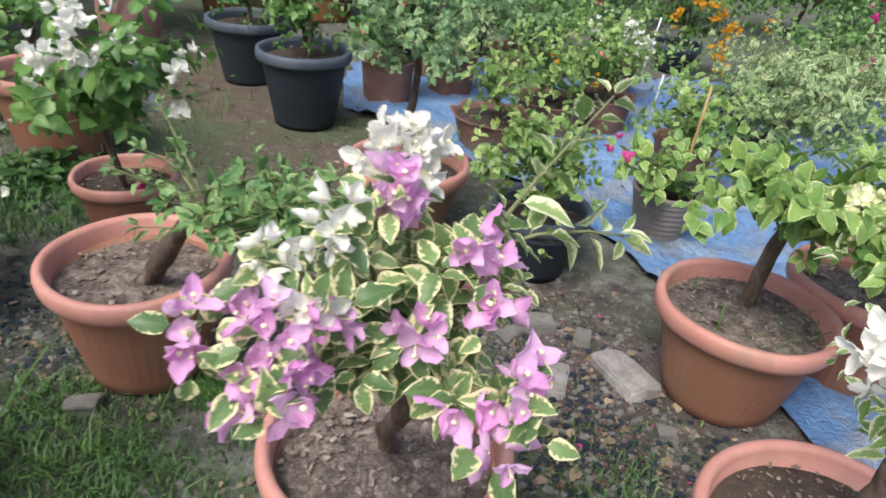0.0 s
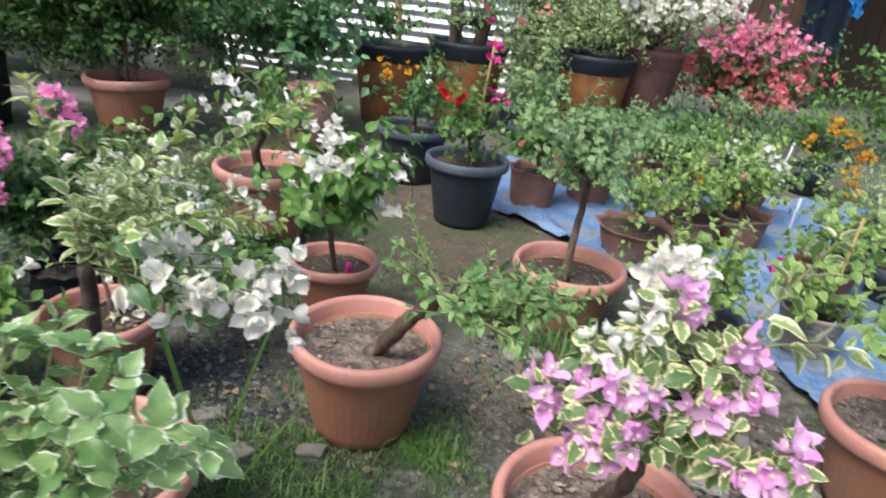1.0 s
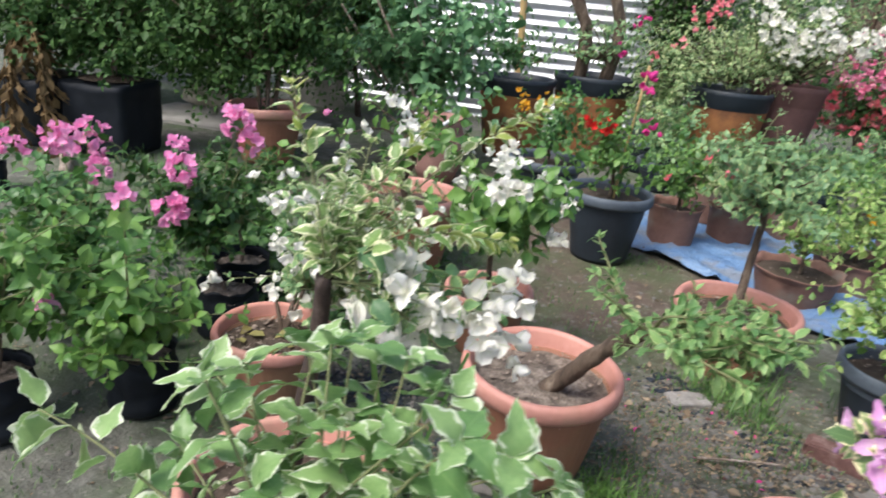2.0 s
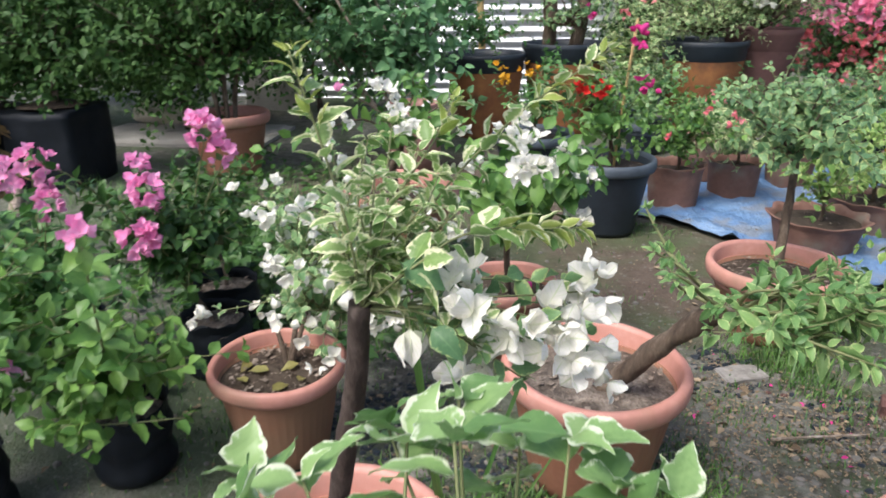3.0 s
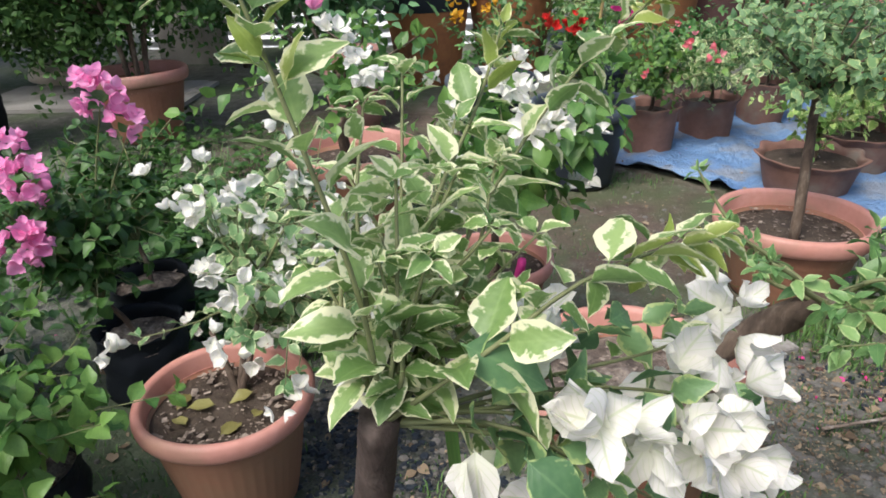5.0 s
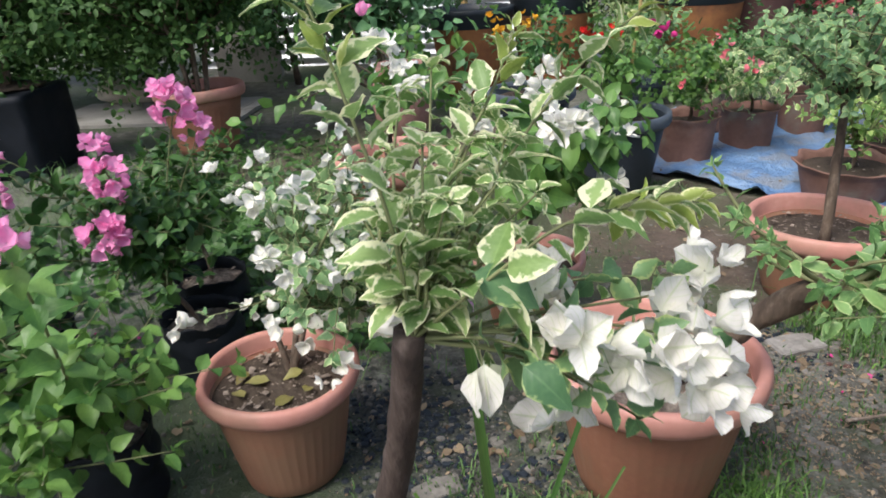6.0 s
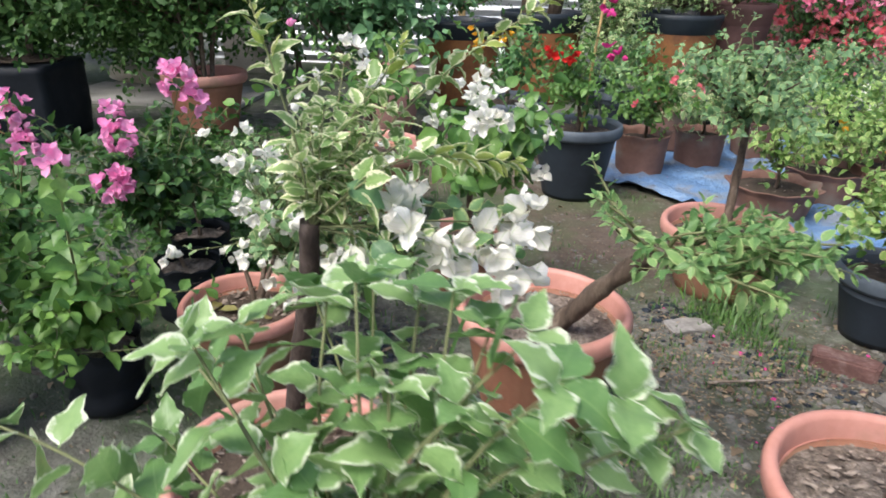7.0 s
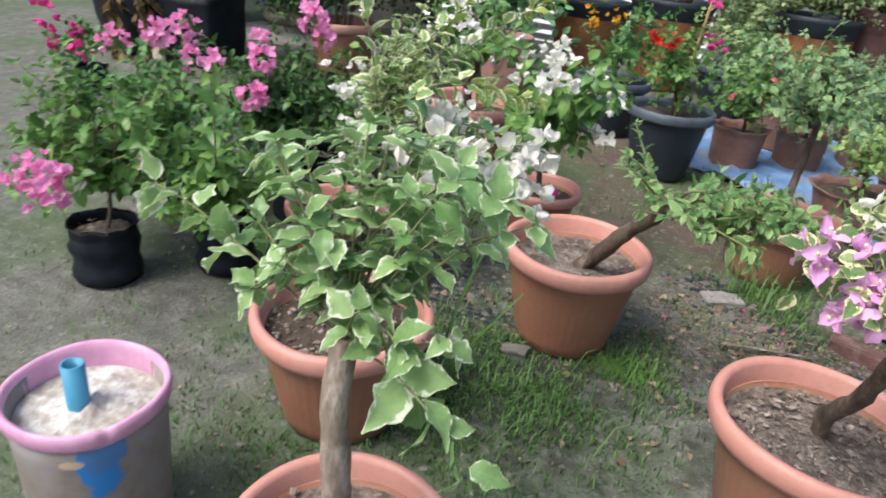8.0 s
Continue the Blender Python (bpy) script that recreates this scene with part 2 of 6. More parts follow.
LEAF_YOUNG = leaf_material("young_leaf", (0.24, 0.33, 0.06), (0.42, 0.50, 0.14), (0.74, 0.74, 0.40), 0.16, wild=1.2, through_light=0.4)
GRASS = leaf_material("grass_blade", (0.045, 0.115, 0.023), (0.15, 0.275, 0.060), rough=0.5)
GRASS_FRESH = leaf_material("fresh_grass_blade", (0.075, 0.185, 0.022), (0.19, 0.36, 0.055), rough=0.45)
DRY_LEAF = leaf_material("dead_leaf", (0.12, 0.085, 0.055), (0.36, 0.28, 0.19), rough=0.8, sheen=0.2, through_light=0.1)
BRACT_MAUVE = leaf_material("mauve_bract", (0.74, 0.34, 0.66), (0.90, 0.61, 0.86), rough=0.6, sheen=0.2, through_light=0.4, vein=0.5, base=(0.84, 0.60, 0.76))
BRACT_WHITE = leaf_material("white_bract", (0.87, 0.84, 0.79), (0.92, 0.90, 0.87), rough=0.6, sheen=0.3, through_light=0.38, vein=0.0, base=(0.85, 0.86, 0.72), rib_tint=(0.60, 0.66, 0.44))
BRACT_PINK = leaf_material("pink_bract", (0.86, 0.28, 0.56), (0.92, 0.50, 0.74), rough=0.6, sheen=0.2, through_light=0.4, vein=0.3)
BRACT_MAGENTA = leaf_material("magenta_bract", (0.58, 0.03, 0.20), (0.78, 0.08, 0.36), rough=0.6, sheen=0.2, through_light=0.35)
BRACT_RED = leaf_material("red_bract", (0.62, 0.02, 0.02), (0.80, 0.06, 0.05), rough=0.6, sheen=0.2, through_light=0.3)
BRACT_CORAL = leaf_material("coral_bract", (0.82, 0.17, 0.21), (0.90, 0.34, 0.40), rough=0.6, sheen=0.2, through_light=0.35)
BRACT_ROSE = leaf_material("rose_bract", (0.85, 0.22, 0.40), (0.93, 0.46, 0.62), rough=0.6, sheen=0.2, through_light=0.35)
BRACT_YELLOW = leaf_material("yellow_bract", (0.72, 0.34, 0.02), (0.85, 0.50, 0.06), rough=0.6, sheen=0.2, through_light=0.35)
BRACT_CREAM = leaf_material("cream_bract", (0.70, 0.74, 0.38), (0.86, 0.86, 0.62), rough=0.6, sheen=0.2, through_light=0.35)
TUBE = surface("flower_tube", [(0.3, (0.80, 0.72, 0.38)), (0.8, (0.88, 0.85, 0.66))], 60, 0.6, 200, 0.1, 0.001)


def ground_material():
    m, nt, b = material("damp_earth", 0.9, 0.0, 0.25)
    big, mid, fine = tex(nt, scale=1.3, coord="World", detail=8), tex(nt, scale=14, coord="World", detail=8), tex(nt, scale=120, coord="World", detail=4)
    mud = ramp(nt, calc(nt, "ADD", calc(nt, "MULTIPLY", mid, 0.6), calc(nt, "MULTIPLY", fine, 0.4)), [(0.28, (0.058, 0.060, 0.050)), (0.5, (0.128, 0.130, 0.112)), (0.72, (0.255, 0.256, 0.226))])
    pos = nt.nodes.new("ShaderNodeNewGeometry").outputs["Position"]

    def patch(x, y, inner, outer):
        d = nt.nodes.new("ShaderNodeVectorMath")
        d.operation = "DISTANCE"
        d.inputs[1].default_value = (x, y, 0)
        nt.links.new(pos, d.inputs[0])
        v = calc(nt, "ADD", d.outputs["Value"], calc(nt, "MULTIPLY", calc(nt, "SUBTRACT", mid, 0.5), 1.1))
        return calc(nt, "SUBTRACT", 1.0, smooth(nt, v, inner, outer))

    red = ramp(nt, calc(nt, "ADD", calc(nt, "MULTIPLY", mid, 0.5), calc(nt, "MULTIPLY", fine, 0.5)), [(0.3, (0.052, 0.039, 0.031)), (0.7, (0.165, 0.126, 0.10))])
    col = mix(nt, patch(-0.55, 2.65, 0.35, 0.95), mud, red)
    col = mix(nt, patch(-1.6, 3.6, 0.6, 1.5), col, red)
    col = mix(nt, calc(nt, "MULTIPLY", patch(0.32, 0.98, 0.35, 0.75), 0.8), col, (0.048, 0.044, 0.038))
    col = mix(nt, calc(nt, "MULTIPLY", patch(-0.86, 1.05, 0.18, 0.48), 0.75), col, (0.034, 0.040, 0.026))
    char = ramp(nt, fine, [(0.35, (0.018, 0.018, 0.019)), (0.7, (0.085, 0.082, 0.08))])
    col = mix(nt, calc(nt, "MULTIPLY", patch(-1.26, 1.42, 0.12, 0.45), 0.85), col, char)
    col = mix(nt, calc(nt, "MULTIPLY", patch(0.30, 1.35, 0.42, 0.74), 0.85), col, ramp(nt, calc(nt, "ADD", calc(nt, "MULTIPLY", mid, 0.6), calc(nt, "MULTIPLY", fine, 0.4)), [(0.35, (0.032, 0.026, 0.024)), (0.52, (0.085, 0.070, 0.062)), (0.68, (0.19, 0.165, 0.15))]))
    moss = smooth(nt, big, 0.44, 0.62)
    col = mix(nt, calc(nt, "MULTIPLY", moss, 0.62), col, (0.066, 0.108, 0.042))
    small_moss = smooth(nt, tex(nt, scale=6.5, coord="World", detail=8), 0.50, 0.64)
    col = mix(nt, calc(nt, "MULTIPLY", small_moss, 0.4), col, (0.080, 0.100, 0.055))
    pale = smooth(nt, tex(nt, scale=38, coord="World", detail=5), 0.60, 0.68)
    col = mix(nt, calc(nt, "MULTIPLY", pale, 0.45), col, (0.30, 0.28, 0.25))
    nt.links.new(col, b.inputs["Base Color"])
    bump(nt, b, calc(nt, "ADD", mid, calc(nt, "MULTIPLY", fine, 0.5)), 0.9, 0.015)
    return m


def tarp_material():
    m, nt, b = material("blue_tarpaulin", 0.5, 0.0, 0.4)
    big, fine = tex(nt, scale=3.0, coord="World", detail=8), tex(nt, scale=45, coord="World", detail=6)
    col = ramp(nt, calc(nt, "ADD", calc(nt, "MULTIPLY", big, 0.7), calc(nt, "MULTIPLY", fine, 0.3)), [(0.3, (0.06, 0.15, 0.34)), (0.5, (0.145, 0.27, 0.49)), (0.70, (0.30, 0.41, 0.56))])
    col = mix(nt, calc(nt, "MULTIPLY", smooth(nt, tex(nt, scale=5, coord="World", detail=9), 0.47, 0.62), 0.7), col, (0.25, 0.255, 0.265))
    nt.links.new(col, b.inputs["Base Color"])
    bump(nt, b, tex(nt, scale=9, coord="World", detail=6, rough=0.7), 1.0, 0.05)
    return m


def pail_material():
    m, nt, b = material("painted_pail", 0.55)
    wear = tex(nt, scale=22, coord="World", detail=6)
    col = ramp(nt, tex(nt, scale=9, coord="World", detail=8), [(0.3, (0.14, 0.115, 0.095)), (0.5, (0.23, 0.20, 0.18)), (0.7, (0.27, 0.27, 0.275))])
    pos = nt.nodes.new("ShaderNodeNewGeometry").outputs["Position"]

    def splash(x, y, z, reach, squash, tint, base):
        mp = nt.nodes.new("ShaderNodeMapping")
        mp.inputs["Location"].default_value = (-x, -y, -z * squash)
        mp.inputs["Scale"].default_value = (1, 1, squash)
        nt.links.new(pos, mp.inputs[0])
        ln = nt.nodes.new("ShaderNodeVectorMath")
        ln.operation = "LENGTH"
        nt.links.new(mp.outputs[0], ln.inputs[0])
        v = calc(nt, "ADD", ln.outputs["Value"], calc(nt, "MULTIPLY", calc(nt, "SUBTRACT", wear, 0.5), reach * 1.6))
        return mix(nt, calc(nt, "SUBTRACT", 1.0, smooth(nt, v, reach * 0.82, reach * 1.05)), base, tint)

    col = splash(-1.247, 0.153, 0.254, 0.036, 0.55, (0.02, 0.19, 0.50), col)
    col = splash(-1.227, 0.153, 0.294, 0.05, 0.8, (0.055, 0.16, 0.34), col)
    col = splash(-1.275, 0.126, 0.258, 0.022, 2.2, (0.45, 0.34, 0.24), col)
    col = splash(-1.45, 0.17, 0.12, 0.06, 0.7, (0.05, 0.16, 0.36), col)
    nt.links.new(col, b.inputs["Base Color"])
    bump(nt, b, wear, 0.2, 0.002)
    return m


EARTH, TARP, PAIL = ground_material(), tarp_material(), pail_material()

# ---- mesh helpers ----
rng = np.random.default_rng(7)


def soft_mesh(name, verts, faces, mat, uvs=None, smooth_on=True):
    me = bpy.data.meshes.new(name)
    verts = np.asarray(verts, np.float32)
    if isinstance(faces, np.ndarray):
        n, k = faces.shape
        me.vertices.add(len(verts))
        me.vertices.foreach_set("co", verts.ravel())
        me.loops.add(n * k)
        me.loops.foreach_set("vertex_index", faces.astype(np.int32).ravel())
        me.polygons.add(n)
        me.polygons.foreach_set("loop_start", np.arange(0, n * k, k, dtype=np.int32))
        me.update(calc_edges=True)
    else:
        me.from_pydata(verts.tolist(), [], faces)
    if uvs is not None:
        layer = me.uv_layers.new(name="UVMap")
        idx = np.empty(len(me.loops), np.int32)
        me.loops.foreach_get("vertex_index", idx)
        layer.data.foreach_set("uv", np.asarray(uvs, np.float32)[idx].ravel())
    if smooth_on:
        me.polygons.foreach_set("use_smooth", np.ones(len(me.polygons), bool))
    me.materials.append(mat)
    me.update()
    return me


def crossed(a, b):
    return np.stack([a[..., 1] * b[..., 2] - a[..., 2] * b[..., 1], a[..., 2] * b[..., 0] - a[..., 0] * b[..., 2], a[..., 0] * b[..., 1] - a[..., 1] * b[..., 0]], -1)


def thing(name, label, category, at=(0, 0, 0), group="", kind=""):
    ob = new(name)
    ob.location = at
    ob.empty_display_size = 0.05
    return tagged(ob, label, category, group, kind)


def under(name, me, parent, label="", kind=""):
    """A mesh given in world places, hung under a thing or one of its parts."""
    ob = new(name, me)
    ob.parent = parent
    if not parent.parent:
        ob.matrix_parent_inverse = Matrix.Translation(-Vector(parent.location))
    return tagged(ob, label, kind=kind)


def part(name, bm, mat, parent, label="", flat=False):
    me = bpy.data.meshes.new(name)
    bm.to_mesh(me)
    bm.free()
    if not flat:
        me.polygons.foreach_set("use_smooth", np.ones(len(me.polygons), bool))
    me.materials.append(mat)
    return under(name, me, parent, label)


def lathe(profile, seg=48, at=(0, 0, 0), wave=None, closed=False):
    """Turned round z. profile: (radius, height); wave(radius, height, angle, k) gives a changed (radius, height)."""
    bm = bmesh.new()
    rings = []
    for k, (r, z) in enumerate(profile):
        ring = []
        for i in range(seg):
            a = 2 * math.pi * i / seg
            rr, zz = wave(r, z, a, k) if wave else (r, z)
            ring.append(bm.verts.new((at[0] + rr * math.cos(a), at[1] + rr * math.sin(a), at[2] + zz)))
        rings.append(ring)
    for lo, hi in zip(rings, rings[1:]):
        for i in range(seg):
            bm.faces.new((lo[i], lo[(i + 1) % seg], hi[(i + 1) % seg], hi[i]))
    if closed:
        bm.faces.new(list(reversed(rings[0])))
        bm.faces.new(rings[-1])
    return bm


def tube_arrays(pts, radii, seg=8, knots=0.0, key=0.0):
    pts = np.asarray(pts, float)
    n = len(pts)
    t = np.gradient(pts, axis=0)
    t /= np.linalg.norm(t, axis=1, keepdims=True) + 1e-9
    u = crossed(t, np.array([0.31, 0.87, 0.39]) + 0 * t)
    u /= np.linalg.norm(u, axis=1, keepdims=True) + 1e-9
    v = crossed(t, u)
    ang = 2 * math.pi * np.arange(seg) / seg
    r = np.asarray(radii, float)[:, None] * np.ones(seg)
    if knots:
        for k in range(n):
            for i in range(seg):
                r[k, i] *= 1 + knots * noise.noise(Vector((pts[k][0] * 40 + math.cos(ang[i]), pts[k][1] * 40 + math.sin(ang[i]), pts[k][2] * 30 + key)))
    verts = pts[:, None] + r[..., None] * (np.cos(ang)[None, :, None] * u[:, None] + np.sin(ang)[None, :, None] * v[:, None])
    faces = [(k * seg + i, k * seg + (i + 1) % seg, (k + 1) * seg + (i + 1) % seg, (k + 1) * seg + i) for k in range(n - 1) for i in range(seg)]
    faces.append(tuple(range(seg - 1, -1, -1)))
    faces.append(tuple(range((n - 1) * seg, n * seg)))
    return verts.reshape(-1, 3), faces


def curve_through(pts, n=12):
    """Catmull-Rom through a few places."""
    p = np.asarray(pts, float)
    p = np.vstack([2 * p[0] - p[1], p, 2 * p[-1] - p[-2]])
    out = []
    m = len(p) - 3
    for s in np.linspace(0, m - 1e-6, n):
        k, f = int(s), s - int(s)
        a, b, c, d = p[k:k + 4]
        out.append(0.5 * (2 * b + (c - a) * f + (2 * a - 5 * b + 4 * c - d) * f * f + (3 * b - a - 3 * c + d) * f ** 3))
    return np.array(out)


def rod(name, pts, r0, r1, mat, parent, seg=8, n=12, knots=0.0, label=""):
    line = curve_through(pts, n) if len(pts) > 2 or n > 2 else np.asarray(pts, float)
    v, f = tube_arrays(line, np.linspace(r0, r1, len(line)), seg, knots, rng.random() * 9)
    return under(name, soft_mesh(name, v, f, mat), parent, label)


def box_arrays(cx, cy, cz, sx, sy, sz, turn=0.0, rough=0.0):
    bm = bmesh.new()
    bmesh.ops.create_cube(bm, size=1.0)
    bmesh.ops.bevel(bm, geom=bm.edges[:], offset=0.06, segments=2, affect="EDGES")
    if rough:
        bmesh.ops.subdivide_edges(bm, edges=bm.edges[:], cuts=1, use_grid_fill=True)
    m = pose(cx, cy, cz, 0, 0, turn) @ Matrix.Diagonal((sx, sy, sz, 1))
    for v in bm.verts:
        w = m @ v.co
        v.co = w + Vector(noise.noise_vector(w * 18)) * rough
    return bm


# ---- leaves and flowers ----
def leaf_shape(width=0.5, belly=0.42, sharp=1.0, fold=0.25, curl=0.25, waves=0.0, heart=0.0, rows=7, cols=5, stalk=0.16, seed=0, lobes=0.0):
    """A unit leaf along +y, its face to +z: verts, faces, uvs. belly: where it is widest."""
    r = np.random.default_rng(seed)
    verts, uvs, faces = [], [], []
    ph = r.random() * 6
    twist = r.normal(0, 0.12)
    for k in range(rows):
        v = k / (rows - 1)
        a, b = belly / (1 - belly), 1.0
        e1, e2 = 0.62, 0.62 * (1 - belly) / belly * sharp
        w = width * 0.5 * (max(v, 1e-4) / belly) ** e1 * (max(1 - v, 1e-4) / (1 - belly)) ** e2
        w = max(min(w, width * 0.56), 0.008)
        bend = -curl * v * v
        for c in range(cols):
            u = 2 * c / (cols - 1) - 1
            x = u * w
            y = v - heart * abs(u) * max(0, 0.35 - v)
            z = bend + fold * abs(u) * w + waves * abs(u) ** 2 * math.sin(v * 11 + ph + (1.7 if u > 0 else 0)) * 0.09 + twist * x * v
            x *= 1 + waves * 0.16 * math.sin(v * 13 + ph * 2) * abs(u) + lobes * abs(u) * math.sin(v * 19 + ph + (2.2 if u > 0 else 0)) * min(1.0, 4 * (1 - v))
            verts.append((x, y, z))
            uvs.append((0.5 + 0.5 * u, v))
    for k in range(rows - 1):
        for c in range(cols - 1):
            i = k * cols + c
            faces.append((i, i + 1, i + cols + 1, i + cols))
    if stalk:
        i = len(verts)
        verts += [(-0.012, 0.02, -0.004), (0.012, 0.02, -0.004), (0.010, -stalk, 0.03), (-0.010, -stalk, 0.03)]
        uvs += [(0.5, 0.1)] * 4
        faces.append((i, i + 3, i + 2, i + 1))
    return np.array(verts), faces, np.array(uvs)


def bract_shape(width, rows, cols, seed, tip=0.68):
    """One papery bract along +y, cupped towards +z, with a short point."""
    r = np.random.default_rng(seed)
    ph, amp = r.random() * 6, 0.05 + 0.05 * r.random()
    V, U, F = [], [], []
    for k in range(rows):
        v = k / (rows - 1)
        w = width * 0.5 * (max(v, 1e-4) / 0.42) ** 0.5 * (max(1 - v, 1e-4) / 0.58) ** tip
        w = max(w, 0.01)
        for c in range(cols):
            u = 2 * c / (cols - 1) - 1
            z = w * (1 - math.cos(u * 1.05)) * 0.95 - 0.17 * math.sin(v * 3.0) - 0.3 * max(0.0, v - 0.68)
            z += amp * u * math.sin(v * 7 + ph) * v + 0.045 * u * u * math.sin(v * 14 + ph) + 0.02 * math.sin(u * 7 + ph) * v
            V.append((w * math.sin(u * 1.05) / 1.05 * (1 + 0.05 * math.sin(v * 17 + ph)), v + (0.25 * max(0.0, v - 0.9) * (1 - abs(u))) + 0.03 * abs(u) * math.sin(v * 9 + ph), z))
            U.append((0.5 + 0.5 * u, v))
    for k in range(rows - 1):
        for c in range(cols - 1):
            i = k * cols + c
            F.append((i, i + 1, i + cols + 1, i + cols))
    return np.array(V), F, np.array(U)


def flower_shape(seed=0, open_angle=38, bracts=3, width=0.86, rows=9, cols=7, point=0.68):
    """Papery bracts round an axis +z, each about a unit long."""
    r = np.random.default_rng(seed)
    V, F, U = [], [], []
    for b in range(bracts):
        v, f, u = bract_shape(width * (1 + 0.1 * r.normal()), rows, cols, seed * 7 + b, point)
        v = v * (1 + 0.10 * r.normal())
        v[:, 1] += 0.05
        tip = radians(open_angle + r.normal(0, 10))
        y, z = v[:, 1].copy(), v[:, 2].copy()
        v[:, 1], v[:, 2] = y * math.sin(tip) - z * math.cos(tip), y * math.cos(tip) + z * math.sin(tip)
        a = 2 * math.pi * b / bracts + r.normal(0, 0.15)
        x, y = v[:, 0].copy(), v[:, 1].copy()
        v[:, 0], v[:, 1] = x * math.cos(a) - y * math.sin(a), x * math.sin(a) + y * math.cos(a)
        F += [tuple(i + len(V) for i in q) for q in f]
        V += v.tolist()
        U += u.tolist()
    return np.array(V), F, np.array(U)


BOUG = [leaf_shape(0.50, 0.42, 1.05, 0.35, c, 0.35, seed=i) for i, c in enumerate((0.1, 0.25, 0.4, 0.55))]
BROAD = [leaf_shape(0.72, 0.36, 1.0, 0.3, c, 0.45, 0.25, seed=10 + i) for i, c in enumerate((0.1, 0.25, 0.42))]
IVY = [leaf_shape(w, 0.36, 1.2, 0.26, c, 0.45, 0.28, 12, 5, seed=20 + i, lobes=0.13) for i, (w, c) in enumerate(((0.78, 0.05), (0.66, 0.16), (0.84, 0.22), (0.60, 0.32), (0.72, 0.4)))]
WIDE = [leaf_shape(0.66, 0.42, 1.0, 0.3, c, 0.4, seed=40 + i) for i, c in enumerate((0.15, 0.3, 0.45, 0.6))]
SMALL = [leaf_shape(0.55, 0.45, 0.9, 0.3, c, 0.0, 0, 4, 3, 0.1, seed=30 + i) for i, c in enumerate((0.1, 0.3, 0.5))]
FLOWER = [flower_shape(i, o) for i, o in enumerate((24, 38, 55, 30, 46, 66))]
CUPPED = [flower_shape(80 + i, o, 3, 0.95, point=0.52) for i, o in enumerate((16, 26, 36, 20, 46, 58))]
SMALL_CUP = [flower_shape(90 + i, o, 3, 1.12, 6, 5) for i, o in enumerate((24, 40, 58))]
SMALL_FLOWER = [flower_shape(50 + i, o, 3, 0.95, 5, 4) for i, o in enumerate((25, 38, 52))]


def frames(points, ways, faces_to, scales):
    """Matrices that lay a unit leaf at each point: its length along the way, its face to the given side."""
    y = ways / (np.linalg.norm(ways, axis=1, keepdims=True) + 1e-9)
    z = faces_to - (faces_to * y).sum(1, keepdims=True) * y
    z /= np.linalg.norm(z, axis=1, keepdims=True) + 1e-9
    x = crossed(y, z)
    m = np.zeros((len(points), 4, 4))
    m[:, :3, 0], m[:, :3, 1], m[:, :3, 2], m[:, :3, 3], m[:, 3, 3] = x * scales[:, None], y * scales[:, None], z * scales[:, None], points, 1
    return m


SHARED = {}


def scatter(name, shapes, mats4, mat, parent, single=True, label="", kind="", limit=130):
    """Lays the shapes at the poses: the first ones as objects of their own that share meshes, the rest joined into one."""
    mats4 = np.asarray(mats4)
    own = mats4[:limit] if single else mats4[:0]
    rest = mats4[len(own):]
    base = Vector(parent.location)
    for i, m in enumerate(own):
        k = i % len(shapes)
        key = (id(shapes[k][1]), mat.name)
        if key not in SHARED:
            SHARED[key] = soft_mesh(name, *shapes[k][:2], mat, shapes[k][2])
        ob = new(name, SHARED[key])
        ob.parent = parent
        w = Matrix(m.tolist())
        w.translation = w.translation - base
        ob.matrix_basis = w
        if label:
            tagged(ob, label)
    if len(rest):
        V, F, U, n = [], [], [], 0
        for k, (v, f, u) in enumerate(shapes):
            ms = rest[k::len(shapes)]
            if not len(ms):
                continue
            w = np.einsum("mij,vj->mvi", ms[:, :3, :3], v) + ms[:, None, :3, 3]
            V.append(w.reshape(-1, 3))
            U.append(np.tile(u, (len(ms), 1)))
            F.append((np.asarray(f)[None] + (n + np.arange(len(ms)) * len(v))[:, None, None]).reshape(-1, len(f[0])))
            n += len(ms) * len(v)
        under({"leaf": "leaves", "flower": "flowers"}.get(name, name), soft_mesh(name, np.vstack(V), np.vstack(F), mat, np.vstack(U)), parent, label, kind or "stuff")


